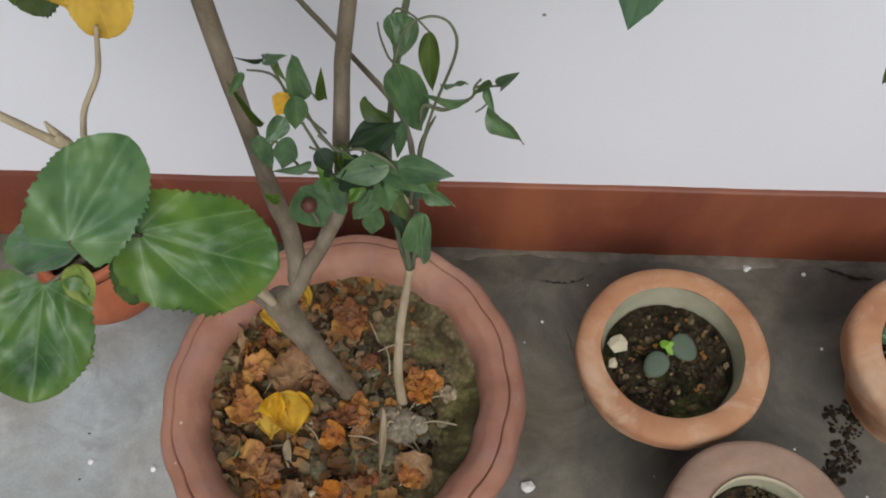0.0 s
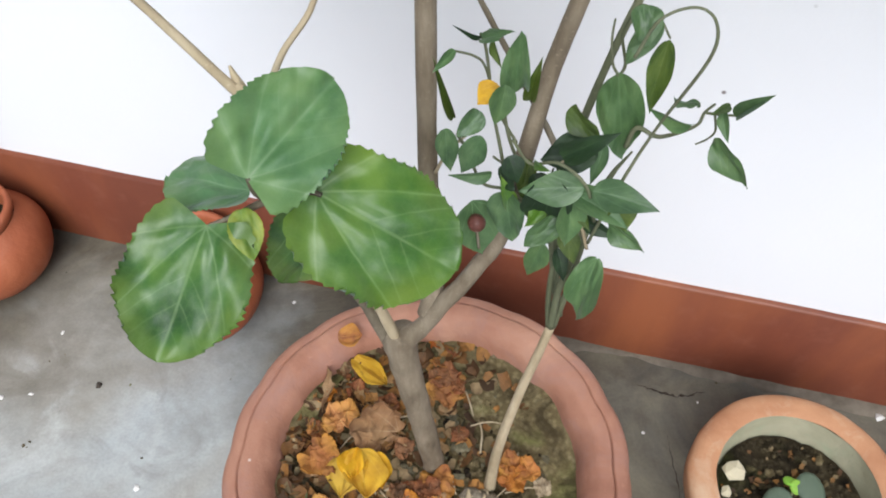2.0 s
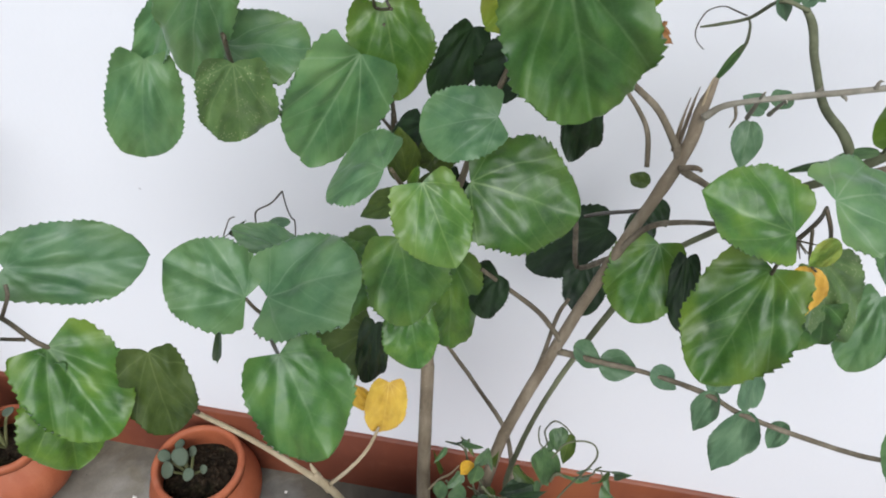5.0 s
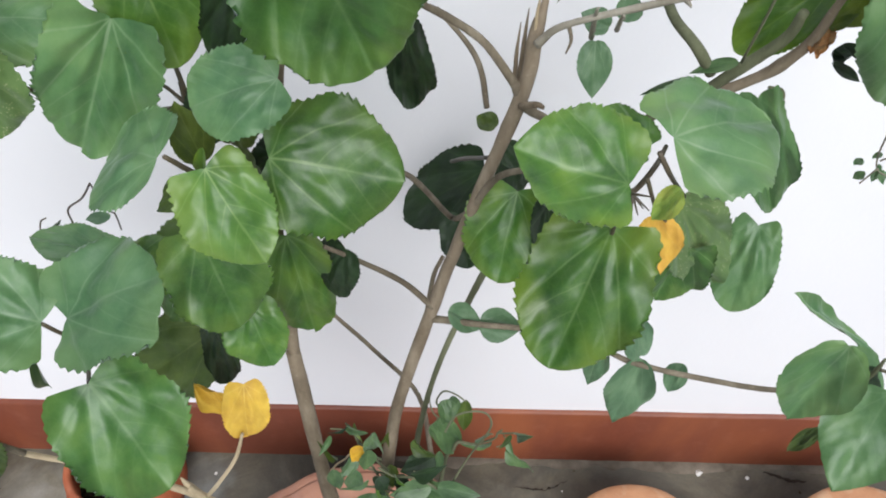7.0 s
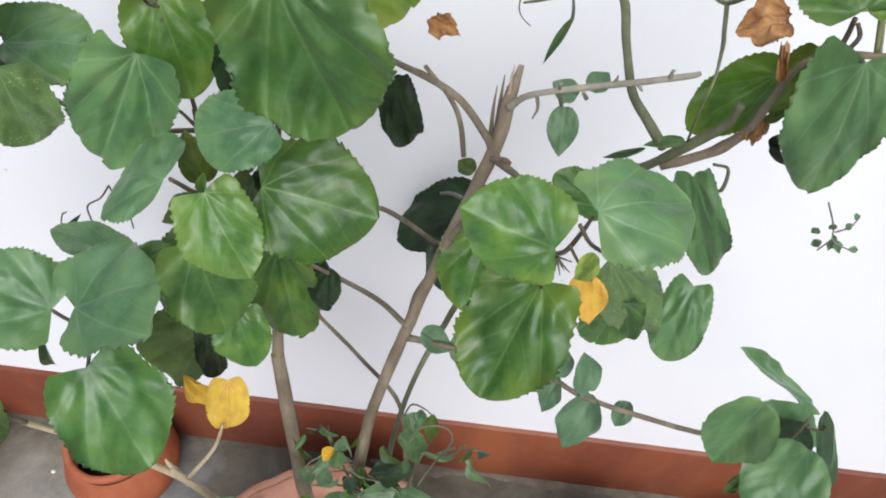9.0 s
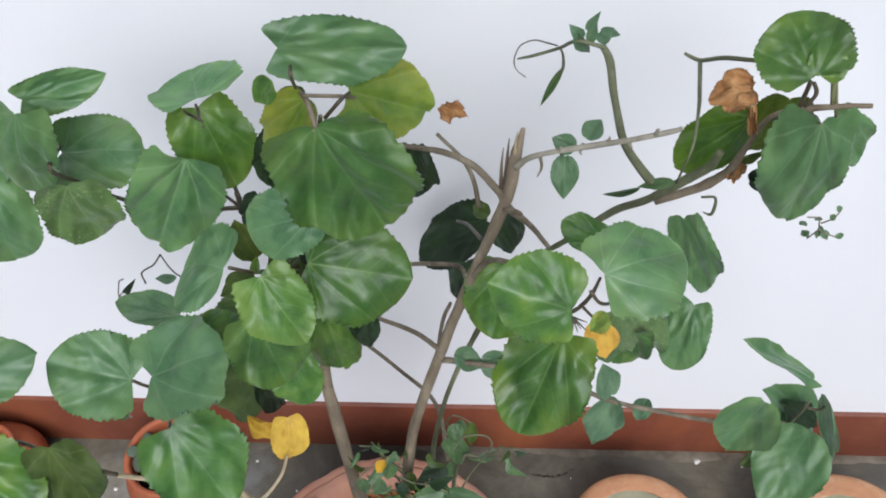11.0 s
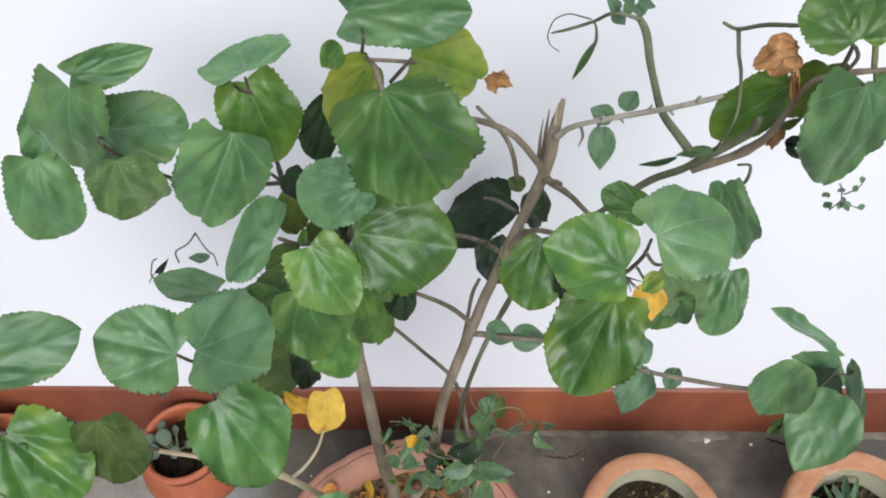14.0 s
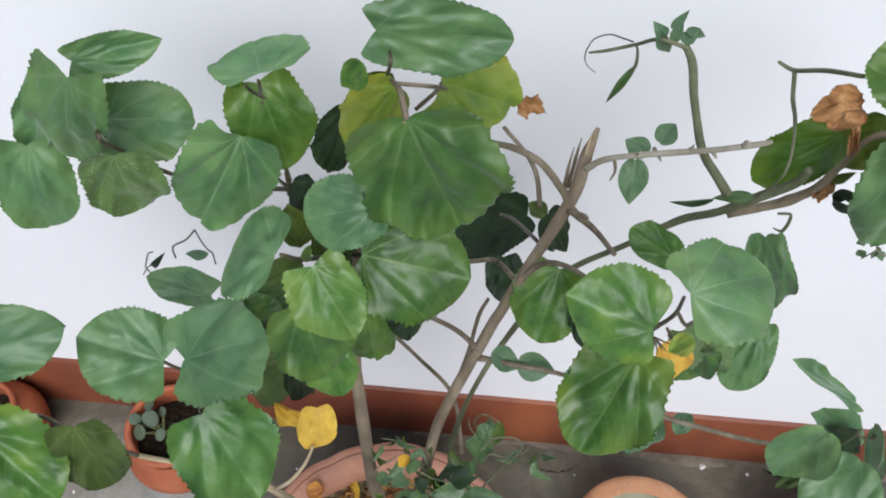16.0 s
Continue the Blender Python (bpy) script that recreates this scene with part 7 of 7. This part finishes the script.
for k, (x, y, r) in enumerate((
    (-0.002, -0.207, 0.0075),
    (0.072, -0.247, 0.0067),
    (0.102, -0.235, 0.0088),
    (0.022, -0.270, 0.0100),
    (0.092, -0.271, 0.0088),
    (0.104, -0.292, 0.0104),
    (0.141, -0.287, 0.0109),
    (0.131, -0.271, 0.0096),
    (0.086, -0.305, 0.0084),
    (0.208, -0.214, 0.0063),
    (0.210, -0.227, 0.0075),
    (0.042, -0.220, 0.0075),
    (0.118, -0.195, 0.0071),
    (0.128, -0.182, 0.0075),
    (0.140, -0.202, 0.0084),
    (0.132, -0.105, 0.0071),
    (0.202, -0.259, 0.0029),
    (0.108, -0.217, 0.0071),
    (0.088, -0.225, 0.0063),
    (0.164, -0.264, 0.0084),
    (0.162, -0.279, 0.0092),
    (0.147, -0.262, 0.0075),
    (0.126, -0.301, 0.0084),
    (0.206, -0.245, 0.0071),
    (0.193, -0.239, 0.0058),
    (0.105, -0.314, 0.0071),
    (0.071, -0.302, 0.0071),
    (0.083, -0.282, 0.0075),
    (0.089, -0.130, 0.0063),
    (0.123, -0.138, 0.0067),
    (0.086, -0.155, 0.0071),
    (0.105, -0.180, 0.0075),
    (0.068, -0.277, 0.0063),
    (0.037, -0.280, 0.0054),
    (0.172, -0.299, 0.0084),
    (0.191, -0.260, 0.0075),
    (-0.003, -0.185, 0.0050),
    (0.067, -0.138, 0.0046),
    (0.155, -0.107, 0.0054),
    (0.149, -0.140, 0.0058),
)):
    soil_clod(main_pot, x, y, 0.119 + 0.1 * r, r, k + 3)


def crumbs(pot, count, radius, size, z, seed, mat=CLOD):
    ob = part("loose_soil", clods("loose_soil", count, radius, size, mat, seed), pot)
    ob.location.z = z
    return tagged(ob, kind="stuff")


crumbs(main_pot, 1500, 0.114, 0.0040, 0.120, 5)
crumbs(main_pot, 45, 0.105, 0.0070, 0.119, 35, CAKED)
crumbs(main_pot, 200, 0.110, 0.0036, 0.121, 25, DARK_SOIL)
crumbs(sprout_pot, 420, 0.057, 0.0024, 0.069, 6, DAMP_SOIL)
crumbs(sprout_pot, 30, 0.050, 0.0055, 0.0685, 16, CLOD)
crumbs(grey_pot, 500, 0.044, 0.0026, 0.082, 7)
crumbs(side_pot, 500, 0.055, 0.0027, 0.075, 8)
crumbs(succulent_pot, 130, 0.044, 0.005, 0.0745, 9, DARK_SOIL)
crumbs(trailing_pot, 80, 0.036, 0.004, 0.0717, 10, DARK_SOIL)
crumbs(far_pot, 160, 0.105, 0.005, 0.101, 12)


def straws(count, centre, radius, z, seed):
    """Thin dry stalks lying about on the soil."""
    rng = random.Random(seed)
    for _ in range(count):
        r, a, t = radius * math.sqrt(rng.random()), rng.uniform(0, 6.28), rng.uniform(0, 6.28)
        x, y, l = centre[0] + r * math.cos(a), centre[1] + r * math.sin(a), rng.uniform(0.012, 0.034)
        dx, dy = l / 2 * math.cos(t), l / 2 * math.sin(t)
        ob = new("dry_stalk", tube("dry_stalk", [(-dx, -dy, 0, 0.0007), (0.002 * rng.uniform(-1, 1), 0.002, 0.0025, 0.0008), (dx, dy, 0.001, 0.0004)], STRAW_BARK, 5))
        ob.location = (x, y, z)
        tagged(ob, "thin straw-coloured dry stalk lying on the soil", "stalk", "dry stalks in the large pot")


def dry_litter(pot, count, radius, z, seed, big=1.0, thin_side=0.0, lift=0.0):
    """Small curled scraps of broken dry leaves strewn over the soil, joined into one sheet."""
    rng = random.Random(seed)
    verts, faces = [], []
    while len(verts) < count * 12:
        r, a = radius * math.sqrt(rng.random()), rng.uniform(0, 6.283)
        x, y = r * math.cos(a), r * math.sin(a)
        if rng.random() < thin_side * (0.5 + 0.9 * x / radius):
            continue
        size, bend = big * rng.uniform(0.0022, 0.0066), rng.uniform(-1.2, 1.2)
        turn = Euler((rng.uniform(-0.8, 0.8), rng.uniform(-0.8, 0.8), rng.uniform(0, 6.283))).to_matrix()
        b = len(verts)
        for j in range(4):
            for i in range(3):
                u, v = i - 1 + rng.uniform(-0.28, 0.28), (j - 1.5) * 0.8 + rng.uniform(-0.25, 0.25)
                q = turn @ (Vector((u * (1.05 - 0.28 * abs(v)), v, bend * (u * u - 0.4) * 0.6 + 0.25 * v * v * rng.uniform(0.2, 1.0))) * size)
                verts.append((x + q.x, y + q.y, q.z + lift * (r / radius) ** 5))
        faces += [(b + 3 * j + i, b + 3 * j + i + 1, b + 3 * j + i + 4, b + 3 * j + i + 3) for j in range(3) for i in range(2)]
    ob = part("leaf_litter", mesh_of("leaf_litter", verts, faces, FLAKES), pot, "broken scraps of brown dry leaves")
    ob.location.z = z
    return tagged(ob, kind="stuff")


dry_litter(main_pot, 640, 0.117, 0.1235, 71, 1.0, 0.95, 0.009)
dry_litter(sprout_pot, 90, 0.056, 0.0695, 72, 0.42)
dry_litter(grey_pot, 60, 0.043, 0.083, 73, 0.45)
dry_litter(side_pot, 60, 0.052, 0.076, 74, 0.45)

straws(26, (0.119, -0.24), 0.09, 0.126, 3)

# a shrivelled tuft at the foot of the thin stem, and a long dead blade
tuft = thing("root_tuft", (0.172, -0.247, 0.121), "pale matted roots at the foot of the thin stem", "roots")
knot = random.Random(9)
for k in range(14):
    a, l, o = knot.uniform(0, 6.28), knot.uniform(0.006, 0.017), (knot.uniform(-0.008, 0.012), knot.uniform(-0.008, 0.01))
    part("root", tube("root", [(o[0], o[1], 0.004, 0.0013), (o[0] + l * 0.5 * math.cos(a), o[1] + l * 0.5 * math.sin(a), 0.004 + knot.uniform(0, 0.006), 0.0011), (o[0] + l * math.cos(a + 0.7), o[1] + l * math.sin(a + 0.7), 0.0, 0.0006)], STRAW_BARK, 5, 0.2, k), tuft)
soil_clod(tuft, 0.174, -0.248, 0.124, 0.0125, 61, MATTED, "root_clump")
soil_clod(tuft, 0.162, -0.244, 0.124, 0.0090, 62, MATTED, "root_clump")
soil_clod(tuft, 0.186, -0.252, 0.124, 0.0090, 63, MATTED, "root_clump")
soil_clod(tuft, 0.176, -0.261, 0.124, 0.0100, 64, MATTED, "root_clump")
soil_clod(tuft, 0.164, -0.258, 0.124, 0.0080, 65, MATTED, "root_clump")
dead_blade = thing("dead_blade", (0.149, -0.285, 0.112), "long narrow bleached leaf lying on the soil", "fallen leaf")
leaf(dead_blade, (0.155, -0.242, 0.136), (0.160, -0.300, 0.127), 0.0035, (0.3, 0, 1), STRAW_LEAF, "lance", 2, name="blade")

curl = new("dry_stalk", tube("dry_stalk", [(-0.006, -0.012, 0, 0.0011), (0.004, -0.008, 0.003, 0.0013), (0.008, 0.002, 0.004, 0.0011), (0.006, 0.011, 0.001, 0.0007)], STALK, 6))
curl.location = (0.027, -0.284, 0.128)
tagged(curl, "curved greenish dry stalk lying on the soil", "stalk", "dry stalks in the large pot")
reed = thing("dead_blade", (0.080, -0.290, 0.114), "short bleached strip of dead leaf on the soil", "fallen leaf")
leaf(reed, (0.076, -0.273, 0.133), (0.081, -0.301, 0.127), 0.0035, (0, 0, 1), STRAW_LEAF, "lance", 4, name="blade")

# ---- seedling in the small orange pot ----
seedling = thing("seedling", (0.414, -0.155, 0.070), "young seedling with two round grey-green leaves", "seedling")
stem(seedling, "stem", STALK, (0.413, -0.155, 0.068, 0.0014), (0.413, -0.155, 0.080, 0.0012), sides=6)
pad(seedling, (0.400, -0.168, 0.082), 0.0135, (-0.25, -0.3, 0.9), SUCCULENT, "seed_leaf")
pad(seedling, (0.426, -0.150, 0.083), 0.0145, (0.2, -0.2, 0.95), SUCCULENT, "seed_leaf")
pad(seedling, (0.414, -0.152, 0.086), 0.0065, (0.1, -0.4, 0.9), SPROUT, "shoot_tip", "bright green shoot tip")
pad(seedling, (0.409, -0.148, 0.085), 0.006, (-0.2, 0.4, 0.8), SPROUT, "shoot_tip", "bright green shoot tip")


def stone(at, size, mat, seed, label):
    vs, fs = lump(size, random.Random(seed), 0.65)
    ob = new("pebble", mesh_of("pebble", [tuple(v) for v in vs], fs, mat, False))
    ob.location = at
    return tagged(ob, label, "pebble")


stone((0.366, -0.145, 0.077), 0.0085, PALE_CLAY, 2, "pale tan pebble on dark potting soil")
stone((0.361, -0.165, 0.073), 0.006, PALE_CLAY, 3, "whitish chip on dark potting soil")
stone((0.103, -0.316, 0.127), 0.0045, PALE_CLAY, 4, "white chip among dry leaves")

# ---- succulents in the two round pots ----
rosette = thing("succulent", (-0.204, -0.063, 0.074), "small grey-green succulent with rounded leaves", "succulent", "succulents")
for k, (x, y, z, s) in enumerate(((-0.213, -0.042, 0.104, 0.0062), (-0.202, -0.062, 0.112, 0.0101), (-0.211, -0.080, 0.109, 0.0094), (-0.186, -0.079, 0.104, 0.0070), (-0.222, -0.064, 0.110, 0.0078), (-0.193, -0.048, 0.104, 0.0062), (-0.176, -0.062, 0.090, 0.005))):
    part("stalk", tube("stalk", [(0.0, 0.0, -0.003, 0.002), ((x + 0.196) * 0.8, (y + 0.064) * 0.8, (z - 0.075) * 0.7, 0.0018), (x + 0.196, y + 0.064, z - 0.075, 0.0014)], STALK, 6), rosette)
    pad(rosette, (x - 0.008, y + 0.001, z - 0.001), s * 1.2, (0.5 * math.sin(k * 2.1), -0.45 + 0.4 * math.cos(k * 1.7), 0.9), SUCCULENT)
spill = thing("succulent", (-0.453, -0.071, 0.072), "grey-green succulent spilling over the pot rim", "succulent", "succulents")
for k, (x, y, z, s) in enumerate(((-0.495, -0.057, 0.142, 0.0133), (-0.482, -0.043, 0.152, 0.0125), (-0.482, -0.070, 0.134, 0.0117), (-0.458, -0.066, 0.130, 0.0117), (-0.452, -0.092, 0.118, 0.0109), (-0.436, -0.067, 0.124, 0.0101), (-0.470, -0.086, 0.118, 0.0109), (-0.426, -0.050, 0.128, 0.0101), (-0.456, -0.046, 0.140, 0.0125), (-0.503, -0.040, 0.158, 0.0101), (-0.470, -0.052, 0.146, 0.0101), (-0.486, -0.090, 0.112, 0.0101))):
    part("stalk", tube("stalk", [(0.0, 0.0, -0.002, 0.0025), ((x + 0.44) * 0.6, (y + 0.07) * 0.6, (z - 0.072) * 0.7, 0.0022), (x + 0.44, y + 0.07, z - 0.072, 0.0016)], STALK, 6), spill)
    pad(spill, (x - 0.013, y - 0.001, z), s * (1.12 + 0.25 * math.sin(k * 5.1)), (0.7 * math.sin(k * 2.3), -0.35 + 0.5 * math.cos(k * 1.9), 0.8), SUCCULENT)

# ---- pale weed in the side pot ----
weed = thing("weed", (0.641, -0.153, 0.075), "low pale green weed with small leaves", "weed")
for k in range(30):
    a = k * 2.4
    r = 0.012 + 0.0032 * k % 0.042
    bx, by = 0.641 + 0.4 * r * math.cos(a), -0.151 + 0.4 * r * math.sin(a)
    tx, ty = 0.641 + (r + 0.014) * math.cos(a), -0.151 + (r + 0.014) * math.sin(a)
    leaf(weed, (bx, by, 0.080 + 0.001 * k), (tx, ty, 0.088 + 0.0015 * (k % 5)), 0.0052, (0.3 * math.sin(a), -0.2 + 0.3 * math.cos(a), 1), ROSE_LEAF if k % 3 else PALE_LEAF, "ovate", k)

# ---- flecks, cracks and dark soil crumbs on the floor ----
for k, (x, y, s) in enumerate(((-0.293, -0.076, 0.003), (-0.33, -0.132, 0.0028), (-0.321, -0.207, 0.0025), (-0.349, -0.218, 0.0028), (-0.164, -0.27, 0.003), (-0.096, -0.273, 0.0035), (0.285, -0.269, 0.007), (0.52, -0.015, 0.0045), (0.58, -0.02, 0.004), (0.300, -0.300, 0.004))):
    stone((x, y, s * 0.15), s, LIME, k + 20, "white lime fleck stuck on the cement floor")
stone((-0.257, -0.18, 0.002), 0.0035, CRACK, 40, "small dark grit on the cement floor")


def fleck_field(name, count, mat, size, seed):
    rng = random.Random(seed)
    verts, faces = [], []
    for _ in range(count):
        vs, fs = lump(size * rng.uniform(0.3, 1.0), rng, 0.4)
        o = Vector((rng.uniform(-0.9, 1.0), rng.uniform(-0.75, -0.01), 0.0006))
        b = len(verts)
        verts += [tuple(v + o) for v in vs]
        faces += [[i + b for i in f] for f in fs]
    return tagged(new(name, mesh_of(name, verts, faces, mat, False)), kind="stuff")


tagged(fleck_field("lime_flecks", 70, LIME, 0.0022, 5), "scattered white lime specks on the floor", "specks")
tagged(fleck_field("floor_grit", 160, CLOD, 0.0020, 6), "scattered dark grit on the cement floor", "grit")


def crack(points, wide):
    """A hairline crack: a thin ragged strip."""
    rng = random.Random(int(points[0][0] * 1000))
    verts, faces = [], []
    fine = []
    for (x0, y0), (x1, y1) in zip(points, points[1:]):
        for s in range(6):
            u = s / 6
            fine.append((x0 + (x1 - x0) * u + rng.uniform(-0.0012, 0.0012), y0 + (y1 - y0) * u + rng.uniform(-0.0012, 0.0012)))
    n = len(fine)
    for i, (x, y) in enumerate(fine):
        w = wide * (0.25 + rng.random()) * math.sin(math.pi * (i + 0.6) / (n + 0.4))
        verts += [(x - w * 0.3, y - w, 0.0016), (x + w * 0.3, y + w, 0.0016)]
    faces = [(2 * i, 2 * i + 1, 2 * i + 3, 2 * i + 2) for i in range(n - 1)]
    ob = new("crack", mesh_of("crack", verts, faces, CRACK, False))
    ob.parent = floor
    return ob


crack(((0.284, -0.039), (0.306, -0.042), (0.322, -0.043), (0.338, -0.037), (0.357, -0.027)), 0.0016)
crack(((0.319, -0.088), (0.325, -0.112), (0.335, -0.14), (0.341, -0.178), (0.348, -0.214)), 0.0011)
crack(((0.60, -0.012), (0.63, -0.022), (0.655, -0.024)), 0.003)


# Crumbs added to stand in for the dark blotches left of the side pot.
def blotch_crumbs(x, y, radius, seed):
    ob = new("spilt_soil", clods("spilt_soil", 90, radius, 0.0034, DARK_SOIL, seed))
    ob.location = (x, y, 0.0006)
    tagged(ob, "dark soil crumbs standing in for dark blotches on the floor", "soil", kind="stuff")


blotch_crumbs(0.597, -0.184, 0.020, 3)
blotch_crumbs(0.588, -0.221, 0.016, 4)
blotch_crumbs(0.575, -0.240, 0.012, 5)
